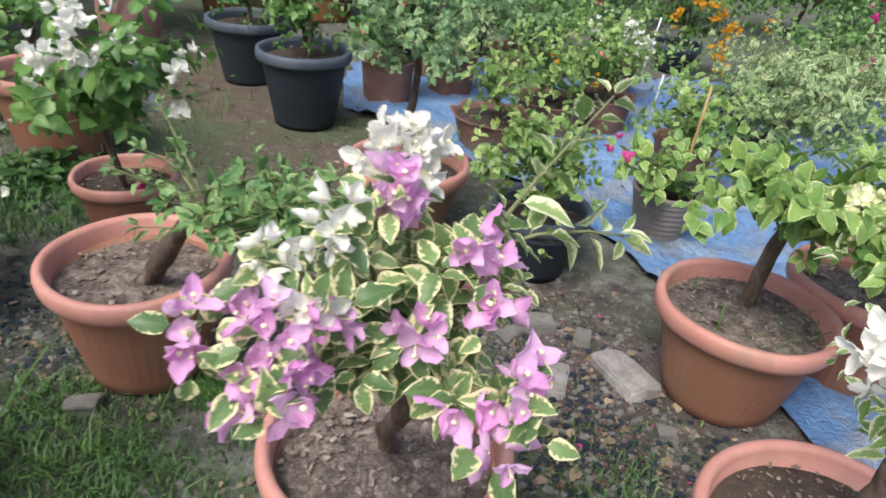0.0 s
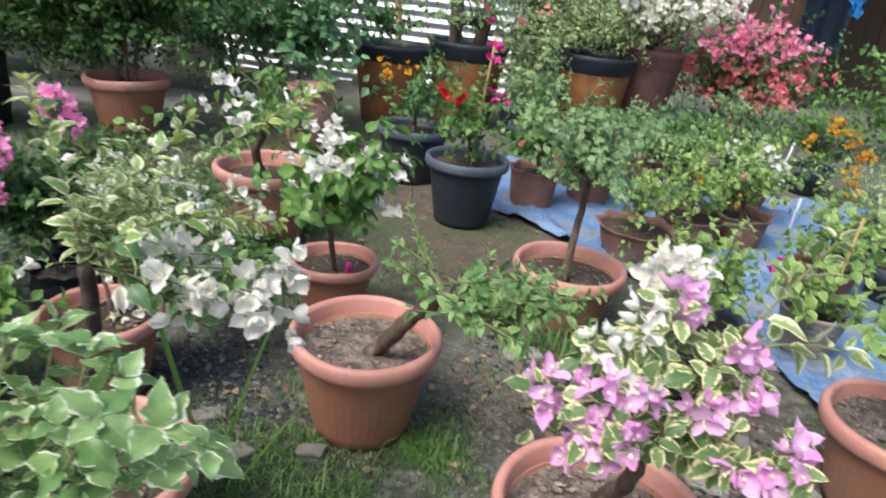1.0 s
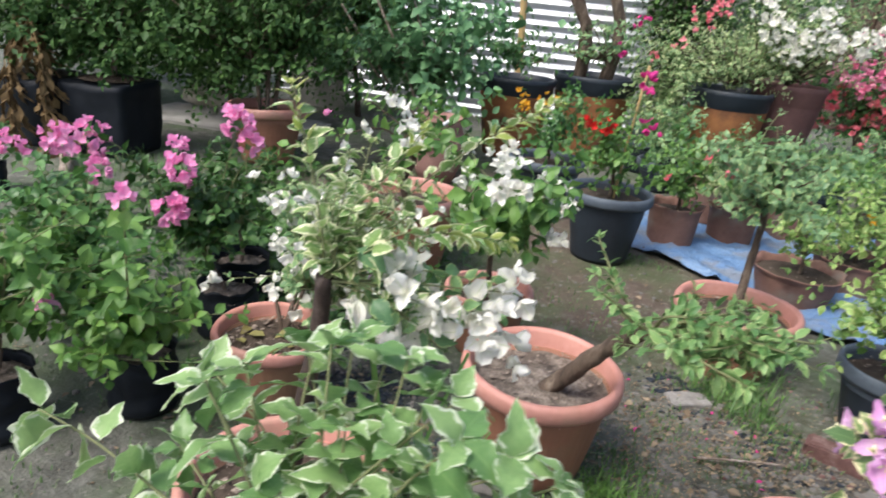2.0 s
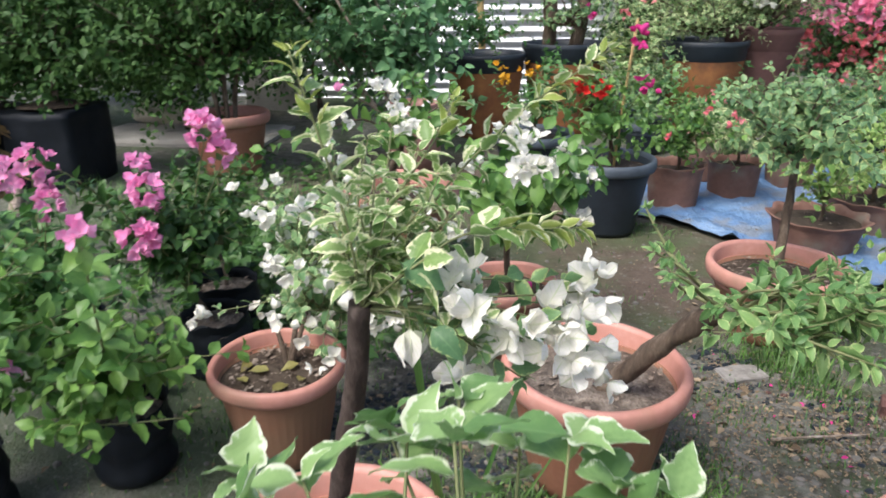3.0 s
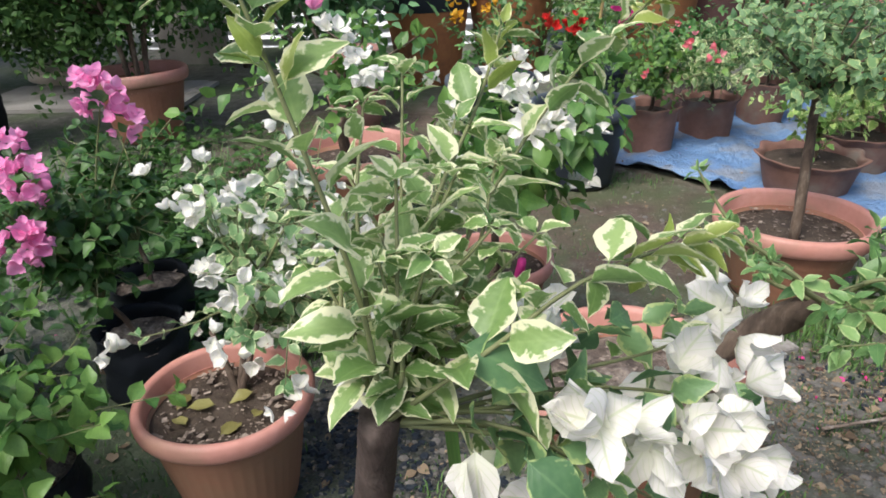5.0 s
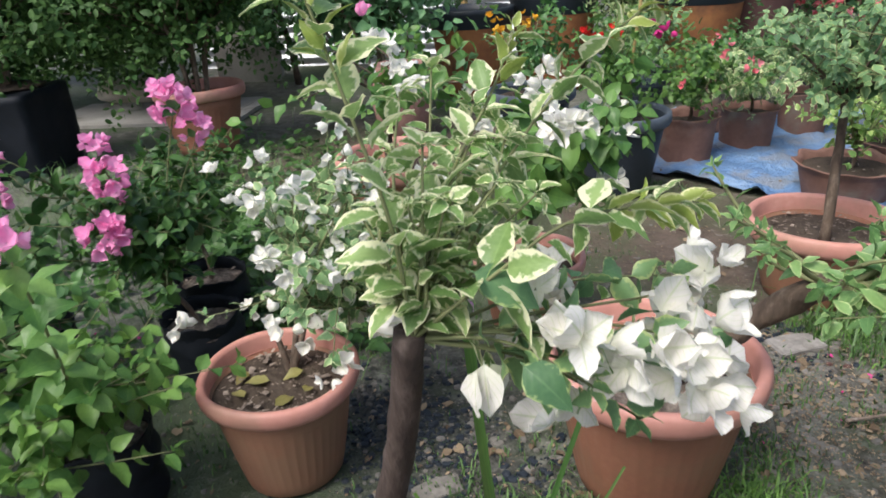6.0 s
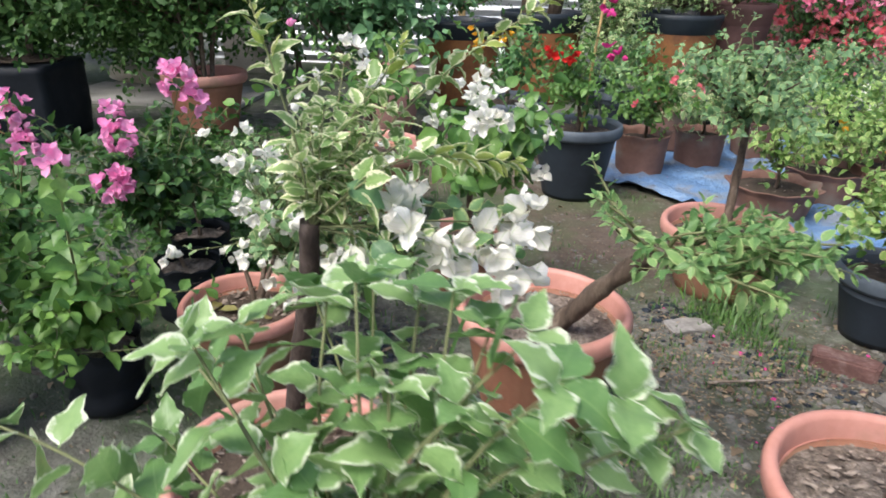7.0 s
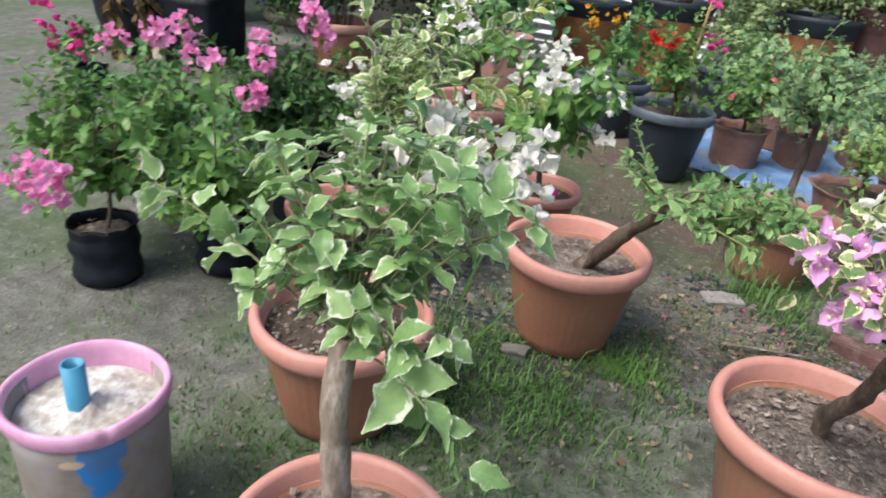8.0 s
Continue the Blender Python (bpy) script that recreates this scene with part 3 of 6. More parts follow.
def leaves_on(lines, step, size, start=0.25, lean=0.55, spread=0.3, up=0.6, droop=0.0, tuft=3, out=0.0, taper=0.38):
    """Leaves in a spiral along each branch line, and a tuft at its end; out: how far their faces turn away from the branch."""
    made = []
    for line in lines:
        line = np.asarray(line, float)
        arc = np.concatenate([[0], np.cumsum(np.linalg.norm(np.diff(line, axis=0), axis=1))])
        total = arc[-1]
        s = np.concatenate([np.arange(total * start, total, step), [total] * tuft])
        n = len(s)
        if not n:
            continue

        def along(q):
            return np.stack([np.interp(q, arc, line[:, i]) for i in range(3)], 1)

        at = along(s)
        t = along(np.minimum(s + 0.01, total)) - along(np.maximum(s - 0.01, 0))
        t /= np.linalg.norm(t, axis=1, keepdims=True) + 1e-9
        turn = (rng.random() * 6.28 + 2.4 * np.arange(n))[:, None]
        a = crossed(t, np.array([0.2, 0.1, 1.0]) + 0 * t)
        a /= np.linalg.norm(a, axis=1, keepdims=True) + 1e-9
        side = np.cos(turn) * a + np.sin(turn) * crossed(t, a)
        d = side + lean * t + rng.normal(0, spread, (n, 3))
        d[:, 2] -= droop
        nn = np.array([0, 0, up]) + t * 0.6 + side * out + rng.normal(0, 0.35, (n, 3))
        size_here = size * (0.62 + 0.5 * rng.random(n)) * (1.08 - taper * s / total) * np.where(s == total, 0.85, 1.0)
        made.append(frames(at + side * 0.12 * size, d, nn, size_here))
    return np.concatenate(made) if made else np.zeros((0, 4, 4))


def boughs(root, centre, radii, n, twigs=3, sag=0.1, key=0, shell=0.55, floor=None):
    """Branch lines from a root into an egg-shaped crown, with side twigs."""
    r = np.random.default_rng(key)
    root, centre, radii = map(lambda q: np.asarray(q, float), (root, centre, radii))
    mains, sides = [], []
    for i in range(n):
        d = r.normal(0, 1, 3)
        d /= np.linalg.norm(d)
        d *= shell + (1 - shell) * r.random()
        tip = centre + d * radii
        if floor is not None:
            tip[2] = max(tip[2], floor)
        mid = root * 0.5 + tip * 0.5 + r.normal(0, 0.1, 3) * radii
        mid[2] += sag * radii[2]
        line = curve_through([root, mid, tip], 9)
        mains.append(line)
        for j in range(twigs):
            s = line[int(3 + 5 * r.random())]
            e = s + r.normal(0, 0.38, 3) * radii + 0.2 * (tip - root)
            if floor is not None:
                e[2] = max(e[2], floor)
            sides.append(curve_through([s, (s + e) / 2 + r.normal(0, 0.05, 3) * radii, e], 5))
    return mains, sides


def flowers_at(spots, size, key=0, upward=0.3, away=None):
    """Poses for flowers: spots are (x, y, z, spread, count); they face out from each bunch."""
    r = np.random.default_rng(key)
    out = []
    for x, y, z, s, n in spots:
        for i in range(n):
            o = r.normal(0, 1, 3)
            o /= np.linalg.norm(o) + 1e-9
            p = np.array((x, y, z)) + o * s * (0.5 + 0.6 * r.random())
            axis = o + np.array([0, 0, upward]) + r.normal(0, 0.3, 3) + (np.asarray(away) if away is not None else 0)
            axis /= np.linalg.norm(axis)
            ref = r.normal(0, 1, 3)
            out.append(frames(p[None], np.cross(axis, ref)[None], axis[None], np.array([size * (0.75 + 0.45 * r.random())]))[0])
    return np.array(out)


def tubes_in(mats4, parent, scale=1.0):
    """The small true flower in the middle of the bracts: a slim tube with a star end."""
    prof = [(0.03, 0.0), (0.035, 0.45), (0.11, 0.56), (0.05, 0.58), (0.0, 0.57)]
    v, f = [], []
    for k, (r, z) in enumerate(prof):
        for i in range(6):
            v.append((r * math.cos(i * 1.047), r * math.sin(i * 1.047), z))
    for k in range(len(prof) - 1):
        for i in range(6):
            f.append((k * 6 + i, k * 6 + (i + 1) % 6, k * 6 + 6 + (i + 1) % 6, k * 6 + 6 + i))
    scatter("flower_tube", [(np.array(v), f, np.zeros((len(v), 2)))], mats4, TUBE, parent, True)


def branch_parts(lines, r0, r1, mat, parent, joined=False, seg=6):
    if not lines:
        return
    if joined:
        V, F = [], []
        for line in lines:
            v, f = tube_arrays(line, np.linspace(r0, r1, len(line)), 4)
            F += [tuple(i + len(V) for i in q) for q in f]
            V += list(v)
        under("twigs", soft_mesh("twigs", V, F, mat), parent, kind="stuff")
        return
    for line in lines:
        v, f = tube_arrays(line, np.linspace(r0, r1, len(line)), seg, 0.15, rng.random() * 9)
        under("branch", soft_mesh("branch", v, f, mat), parent)


# ---- pots ----
def soil_disc(parent, x, y, z, r, mat=SOIL, lump=0.009, chips=0):
    bm = bmesh.new()
    rings, seg, n = [], 40, 14
    for k in range(n + 1):
        rr = r * (k + 0.001) / n
        ring = []
        for i in range(seg):
            a = 6.2832 * i / seg
            p = Vector((x + rr * math.cos(a), y + rr * math.sin(a), z))
            p.z += lump * (noise.noise(p * 32) + 0.8 * noise.noise(p * 85)) * (1 if k < n else 0.3) + 0.014 * (1 - k / n)
            ring.append(bm.verts.new(p))
        rings.append(ring)
    for lo, hi in zip(rings, rings[1:]):
        for i in range(seg):
            bm.faces.new((lo[i], hi[i], hi[(i + 1) % seg], lo[(i + 1) % seg]))
    ob = part("soil", bm, mat, parent, "crumbly brown potting soil")
    if chips:
        V, F = [], []
        for i in range(int(chips * 0.55)):
            a, d = rng.random() * 6.28, r * 0.96 * math.sqrt(rng.random())
            p = np.array((x + d * math.cos(a), y + d * math.sin(a), z + 0.009 + 0.008 * rng.random()))
            u = rng.normal(0, 1, 3)
            u[2] *= 0.25
            u *= (0.0012 + 0.0075 * rng.random() ** 3) / np.linalg.norm(u)
            w = np.cross(u, [0, 0, 1]) * (0.2 + 0.7 * rng.random())
            h = np.array((0, 0, 0.0012))
            k = len(V)
            V += [p - u - w, p + u - w, p + u + w, p - u + w, p + h]
            F += [(k, k + 1, k + 4), (k + 1, k + 2, k + 4), (k + 2, k + 3, k + 4), (k + 3, k, k + 4)]
        under("bark_chips", soft_mesh("bark_chips", V, F, CHIP, smooth_on=False), parent, "loose bark chips and dry bits", "stuff")
    return ob


def terracotta_pot(parent, x, y, h, r, chips=0, soil=SOIL, depth=0.30, base=0.64, mat=TERRA, lip_mat=TERRA_LIP, ribs=44):
    lip = 0.25 * r
    z1 = h - lip
    prof = [(0.001, 0.012), (base * r * 0.9, 0.012), (base * r * 0.96, 0.0), (base * r, 0.004)]
    for k in range(1, 9):
        s = k / 8
        prof.append((r * (base + (0.875 - base) * s ** 0.9), 0.004 + (z1 - 0.004) * s))
    prof += [(r * 0.85, z1 + 0.004), (r * 0.835, h - depth * r - 0.03)]
    seg = ribs * 3

    def flute(rr, z, a, k):
        if 4 <= k <= 10:
            return rr * (1 - 0.011 * max(0.0, math.cos(a * ribs)) ** 2 * min(1.0, (11 - k) / 2)), z
        return rr, z

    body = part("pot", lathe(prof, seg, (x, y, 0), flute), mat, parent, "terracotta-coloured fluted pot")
    c = [(0.85, -0.96), (0.93, -1.0), (0.965, -0.93), (0.99, -0.72), (1.0, -0.42), (0.992, -0.18), (0.97, -0.04), (0.935, 0.0), (0.90, -0.04), (0.878, -0.22), (0.865, -1.0), (0.85, -depth * r / lip - 0.2)]
    wob = rng.random() * 6

    def uneven(rr, z, a, k):
        return rr * (1 + 0.006 * math.sin(2 * a + wob)), z + 0.0025 * math.sin(3 * a + wob)

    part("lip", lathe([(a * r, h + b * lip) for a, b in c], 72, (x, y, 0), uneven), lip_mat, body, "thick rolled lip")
    soil_disc(parent, x, y, h - depth * r, r * 0.855, soil, chips=chips)
    return body


def black_pot(parent, x, y, h, r, soil=DARK_SOIL, chips=120):
    prof = [(0.001, 0.008), (0.6 * r, 0.008), (0.64 * r, 0.0), (0.66 * r, 0.02)] + [(r * (0.66 + 0.25 * s), 0.02 + (h - 0.04) * s) for s in (0.2, 0.4, 0.6, 0.8, 1.0)] + [(0.86 * r, h - 0.02), (0.82 * r, h - 0.09)]
    body = part("pot", lathe(prof, 56, (x, y, 0)), BLACK_POT, parent, "black plastic pot")
    c = [(0.88, -0.05), (0.97, -0.052), (1.0, -0.04), (1.0, -0.02), (0.985, -0.004), (0.95, 0.0), (0.90, -0.004), (0.87, -0.02), (0.85, -0.08)]
    part("lip", lathe([(a * r, h + b) for a, b in c], 56, (x, y, 0)), BLACK_LIP, body, "dusty grey rolled lip")
    soil_disc(parent, x, y, h - 0.05, 0.86 * r, soil, chips=chips)
    return body


def scalloped_pot(parent, x, y, h, r, base=0.74, waves=9, mat=BROWN_POT, amp=0.05):
    n = 20
    prof = [(0.001, 0.01), (base * r * 0.95, 0.008), (base * r, 0.0)]
    for k in range(1, n):
        s = k / n
        prof.append((r * (base + (0.90 - base) * s) * (1 + 0.016 * (k % 2)), h * 0.88 * s))
    prof += [(0.92 * r, h * 0.88), (0.99 * r, h * 0.97), (1.0 * r, h), (0.95 * r, h * 1.0), (0.88 * r, h * 0.93), (0.84 * r, h * 0.7)]
    top = len(prof)

    def scallop(rr, z, a, k):
        if k >= top - 5 and k < top - 1:
            return rr * (1 + amp * math.sin(waves * a)), z + amp * 0.55 * r * math.sin(waves * a)
        return rr, z

    body = part("pot", lathe(prof, waves * 9, (x, y, 0), scallop), mat, parent, "brown clay pot with a wavy rim")
    soil_disc(parent, x, y, h * 0.8, 0.87 * r, DARK_SOIL, chips=40)
    return body


def poly_bag(parent, x, y, h, r):
    def crumple(rr, z, a, k):
        p = Vector((math.cos(a) * 2.0, math.sin(a) * 2.0, z * 22 + x * 5))
        return rr * (1 + 0.07 * noise.noise(p) + 0.03 * noise.noise(p * 2.6)), z + 0.012 * noise.noise(p * 1.4) * (1 if k > 3 else 0)
    prof = [(0.001, 0.004), (0.9 * r, 0.0)] + [(r * (0.95 + 0.05 * math.sin(k * 1.3)), h * k / 9) for k in range(1, 10)] + [(0.97 * r, h + 0.012), (0.93 * r, h), (0.90 * r, h - 0.06)]
    bag = part("bag", lathe(prof, 40, (x, y, 0), crumple), BAG, parent, "crumpled black plastic grow bag")
    soil_disc(parent, x, y, h - 0.03, 0.93 * r, SOIL, chips=50)
    return bag

# ---- ground ----
def stretch_axis(lo, hi, fine, far):
    near = list(np.arange(lo, hi + 1e-6, fine))
    out, step, a, b = [], fine, lo, hi
    while b < far:
        step *= 1.6
        a, b = a - step, b + step
        out.append((a, b))
    return [p[0] for p in reversed(out)] + near + [p[1] for p in out]


def ground_height(x, y):
    near = max(0.0, 1 - max(0.0, math.hypot(x + 0.5, y - 2) - 4) / 3)
    p = Vector((x, y, 0))
    return near * (0.012 * noise.noise(p * 1.7) + 0.006 * noise.noise(p * 6) + 0.003 * noise.noise(p * 19)) - 0.006


def build_ground():
    xs, ys = stretch_axis(-4.0, 3.0, 0.045, 300), stretch_axis(-0.8, 5.6, 0.045, 300)
    V = [(x, y, ground_height(x, y)) for y in ys for x in xs]
    w = len(xs)
    F = [(j * w + i, j * w + i + 1, (j + 1) * w + i + 1, (j + 1) * w + i) for j in range(len(ys) - 1) for i in range(w - 1)]
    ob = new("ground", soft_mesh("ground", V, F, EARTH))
    tagged(ob, "damp grey-brown earth with moss, grit and bare patches", "ground", kind="structure")


build_ground()


def tarp_edge(y):
    return float(np.interp(y, [0.9, 1.3, 1.75, 2.1, 2.5, 3.0, 3.35, 3.6, 5.0], [0.93, 0.82, 0.68, 0.58, 0.36, -0.15, -0.55, -0.62, -0.5]))


def build_tarp():
    V, F, idx = [], [], {}
    ys = np.arange(1.0, 4.5, 0.035)
    for j, y in enumerate(ys):
        x0 = tarp_edge(y) + 0.05 * noise.noise(Vector((y * 5, 2, 0))) + 0.02 * noise.noise(Vector((y * 21, 5, 0)))
        for i in range(80):
            s = i / 79
            x = x0 + (3.4 - x0) * s ** 1.25
            p = Vector((x, y, 0))
            edge = math.exp(-(x - x0) * 9)
            ridge = 1 - abs(noise.noise(Vector((x * 3.5 + y * 2.0, y * 3.0 - x, 3.1))))
            crease = 1 - abs(noise.noise(Vector((x * 8 - y * 5, y * 7 + x * 3, 6.4))))
            z = 0.010 + 0.024 * ridge ** 7 + 0.016 * crease ** 9 + 0.014 * noise.noise(p * 7) + 0.007 * noise.noise(p * 17) + edge * 0.008 * (0.6 + noise.noise(p * 9)) + math.exp(-(x - x0) * 5) * 0.03 * max(0.0, 1 - 5 * abs(noise.noise(Vector((x * 2.2 - y * 2.2, (x + y) * 0.9, 8.3))))) + ground_height(x, y)
            V.append((x, y, max(z, ground_height(x, y) + 0.006)))
    for j in range(len(ys) - 1):
        for i in range(79):
            a = j * 80 + i
            F.append((a, a + 1, a + 81, a + 80))
    ob = new("tarpaulin", soft_mesh("tarpaulin", V, F, TARP))
    tagged(ob, "faded blue wrinkled tarpaulin spread on the earth", "tarpaulin")


build_tarp()


def blades(name, label, spots, size, mat=GRASS, lay=0.5):
    """One sheet of grass blades; spots are (x, y, spread, count)."""
    V, F, U = [], [], []
    for cx, cy, s, n in spots:
        for i in range(n):
            x, y = cx + rng.normal(0, s), cy + rng.normal(0, s)
            if noise.noise(Vector((x * 5, y * 5, 1))) + rng.normal(0, 0.3) < -0.05:
                continue
            if x > tarp_edge(y) - 0.02 and 1.0 < y < 4.5:
                continue
            a, h = rng.random() * 6.28, size * (0.4 + rng.random())
            w = 0.0012 + 0.0014 * rng.random()
            d = np.array((math.cos(a), math.sin(a), 0))
            q = np.array((-d[1], d[0], 0)) * w
            z = ground_height(x, y) - 0.002
            p = np.array((x, y, z))
            l = lay * (0.4 + rng.random())
            m, e = p + d * h * l * 0.35 + np.array((0, 0, h * 0.6)), p + d * h * l + np.array((0, 0, h * (1 - 0.35 * l)))
            k = len(V)
            V += [p - q, p + q, m + q * 0.8, m - q * 0.8, e]
            U += [(0.2, 0), (0.8, 0), (0.8, 0.5), (0.2, 0.5), (0.5, 1)]
            F += [(k, k + 1, k + 2, k + 3), (k + 3, k + 2, k + 4)]
    ob = new(name, soft_mesh(name, V, F, mat, U))
    tagged(ob, label, "grass", kind="stuff")


blades("grass", "short green grass in tufts on damp earth", [
    (-0.80, 1.02, 0.20, 2600), (-1.05, 1.15, 0.16, 1500), (-0.50, 1.30, 0.10, 1300), (-0.45, 0.85, 0.20, 450), (-0.65, 0.72, 0.22, 350), (-0.95, 0.85, 0.15, 1500), (-0.15, 1.95, 0.13, 1500), (-0.05, 1.75, 0.08, 400), (-0.35, 1.62, 0.10, 350), (-0.45, 1.42, 0.06, 160), (-0.2, 1.6, 0.05, 120),
    (-1.35, 2.2, 0.25, 1800), (-1.75, 1.75, 0.25, 1200), (-2.4, 2.8, 0.35, 2500), (-1.7, 1.35, 0.15, 500), (-1.5, 0.75, 0.2, 500), (-1.2, 0.35, 0.18, 350),
    (-0.55, 3.15, 0.12, 400), (0.25, 1.15, 0.18, 500), (0.3, 0.8, 0.14, 300), (-1.45, 1.9, 0.15, 800), (-3.3, 3.2, 0.3, 900), (-2.2, 0.9, 0.3, 500), (-0.85, 2.3, 0.2, 350), (-1.35, 0.75, 0.22, 1500), (-1.55, 0.45, 0.22, 900), (-1.1, 0.5, 0.18, 1200), (-0.5, 0.55, 0.2, 200), (-0.35, 1.15, 0.12, 700), (0.35, 1.0, 0.12, 700)], 0.025)
blades("lawn", "lush loose green grass on dark soil", [(-0.86, 1.00, 0.13, 1900), (-0.60, 1.05, 0.07, 450), (-0.95, 1.15, 0.09, 500), (-0.55, 1.15, 0.06, 350), (-1.02, 0.92, 0.04, 120), (-0.72, 0.90, 0.05, 140), (0.42, 1.05, 0.05, 90)], 0.034, lay=0.95)
blades("tall_grass", "taller arching grass blades between the pots", [(-2.5, 3.1, 0.28, 900), (-1.85, 2.5, 0.3, 1100), (-1.5, 2.05, 0.16, 600), (-2.3, 2.4, 0.3, 700), (-1.7, 3.2, 0.35, 600), (-0.15, 1.98, 0.10, 260), (-1.4, 2.15, 0.15, 260), (-3.4, 3.05, 0.2, 400), (0.42, 0.9, 0.08, 60), (-0.6, 1.1, 0.1, 60)], 0.11, lay=0.8)


def weeds(name, label, spots, size, mat, shapes):
    """Low broad-leaved weeds as one sheet; spots are (x, y, spread, count)."""
    P, D, N, S = [], [], [], []
    for cx, cy, s, n in spots:
        for i in range(n):
            x, y = cx + rng.normal(0, s), cy + rng.normal(0, s)
            k = noise.noise(Vector((x * 3.1, y * 3.1, 7)))
            if k + rng.normal(0, 0.2) < -0.1:
                continue
            a = rng.random() * 6.28
            P.append((x, y, ground_height(x, y) + 0.01 + (0.05 + 0.09 * max(0, k + 0.2)) * rng.random()))
            D.append((math.cos(a), math.sin(a), 0.5 * rng.random()))
            N.append((rng.normal(0, 0.4), rng.normal(0, 0.4) - 0.2, 1.0))
            S.append(size * (0.5 + 0.8 * rng.random()))
    V, F, U, n = [], [], [], 0
    ms = frames(np.array(P), np.array(D), np.array(N), np.array(S))
    for k, (v, f, u) in enumerate(shapes):
        m = ms[k::len(shapes)]
        V.append((np.einsum("mij,vj->mvi", m[:, :3, :3], v) + m[:, None, :3, 3]).reshape(-1, 3))
        U.append(np.tile(u, (len(m), 1)))
        F.append((np.asarray(f)[None] + (n + np.arange(len(m)) * len(v))[:, None, None]).reshape(-1, len(f[0])))
        n += len(m) * len(v)
    tagged(new(name, soft_mesh(name, np.vstack(V), np.vstack(F), mat, np.vstack(U))), label, "weeds", kind="stuff")


weeds("weeds", "low broad-leaved weeds covering the earth", [(-1.75, 2.3, 0.22, 1500), (-2.2, 2.6, 0.3, 1600), (-1.7, 1.85, 0.14, 400), (-2.6, 2.1, 0.3, 900), (-2.6, 3.4, 0.3, 800), (-1.7, 3.3, 0.2, 250)], 0.045, LEAF_DEEP, BROAD)


def grit(name, label, category, mat, spots, lo, hi, flat=0.5, shape=None):
    V, F, U = [], [], []
    for cx, cy, s, n in spots:
        for i in range(n):
            x, y = cx + rng.normal(0, s), cy + rng.normal(0, s)
            r = lo + (hi - lo) * rng.random() ** 3
            z = ground_height(x, y) + (0.014 if x > tarp_edge(y) and 1.0 < y < 4.5 else 0)
            if shape is None:
                k = len(V)
                ring = [(r * (0.8 + 0.4 * rng.random()) * math.cos(a), r * (0.7 + 0.4 * rng.random()) * math.sin(a)) for a in np.arange(6) * 1.047]
                V += [(x + a, y + b, z - r * 0.1) for a, b in ring] + [(x + a * 0.75, y + b * 0.75, z + r * flat * (0.6 + 0.5 * rng.random())) for a, b in ring] + [(x, y, z + r * flat * 1.15)]
                U += [(0.5, 0.5)] * 13
                for j in range(6):
                    q = (j + 1) % 6
                    F += [(k + j, k + q, k + 6 + q, k + 6 + j), (k + 6 + j, k + 6 + q, k + 12)]
            else:
                v, f, u = shape[i % len(shape)]
                d, up = rng.normal(0, 1, 3), np.array((0, 0, 1.0)) + rng.normal(0, 0.3, 3)
                d[2] *= 0.15
                m = frames(np.array([(x, y, z + 0.006)]), d[None], up[None], np.array([r]))[0]
                k = len(V)
                V += (v @ m[:3, :3].T + m[:3, 3]).tolist()
                U += u.tolist()
                F += [tuple(a + k for a in q) for q in f]
    ob = new(name, soft_mesh(name, V, F, mat, U, smooth_on=shape is not None))
    tagged(ob, label, category, kind="stuff")


grit("gravel", "small grey stones and grit scattered on the earth", "gravel", STONE, [(0.25, 1.5, 0.25, 420), (-0.1, 1.6, 0.3, 350), (-0.6, 2.5, 0.35, 300), (-1.25, 1.45, 0.15, 260), (-0.6, 1.0, 0.5, 300), (-1.6, 1.0, 0.4, 250), (-2.3, 1.5, 0.6, 250), (0.3, 1.05, 0.18, 900), (0.15, 1.45, 0.2, 700), (-3.0, 4.2, 0.8, 300)], 0.002, 0.013)
grit("charcoal", "black charcoal crumbs on the earth", "charcoal", BLACK_POT, [(-1.27, 1.42, 0.11, 700), (0.25, 1.25, 0.16, 600), (0.35, 1.05, 0.17, 700), (0.2, 1.4, 0.15, 300), (-1.0, 1.0, 0.12, 300)], 0.003, 0.014)
grit("rubble", "reddish brick crumbs and dark rubble on the earth", "rubble", BRICK, [(0.32, 1.25, 0.16, 420), (0.28, 1.0, 0.14, 220), (0.1, 1.6, 0.25, 130)], 0.002, 0.012)
grit("litter", "fine pale bits of dry leaf and husk", "litter", DRY_LEAF, [(0.0, 1.55, 0.3, 900), (-0.35, 1.50, 0.24, 1300), (-0.2, 1.75, 0.15, 400), (-1.3, 1.45, 0.25, 500), (0.3, 1.1, 0.2, 500), (-0.7, 2.4, 0.35, 500), (-1.3, 0.6, 0.4, 450), (-2.0, 1.3, 0.3, 300)], 0.004, 0.014, shape=SMALL)
grit("dead_leaves", "curled brown dead leaves on the earth", "leaves", DRY_LEAF, [(0.1, 1.6, 0.35, 130), (-0.2, 1.55, 0.25, 90), (-1.9, 1.35, 0.3, 60), (-1.3, 1.5, 0.2, 40), (-0.7, 2.6, 0.4, 60), (-1.2, 0.6, 0.6, 50), (0.3, 1.1, 0.2, 50), (-2.2, 3.4, 0.6, 150), (0.6, 3.3, 0.7, 40)], 0.012, 0.04, shape=BROAD)
grit("fallen_petals", "fallen magenta petals on the earth and sheet", "petals", BRACT_MAGENTA, [(0.15, 1.65, 0.25, 40), (-0.4, 1.65, 0.2, 18), (-0.15, 3.6, 0.15, 25), (0.3, 1.2, 0.2, 18), (-2.1, 1.6, 0.2, 16)], 0.008, 0.02, shape=SMALL)


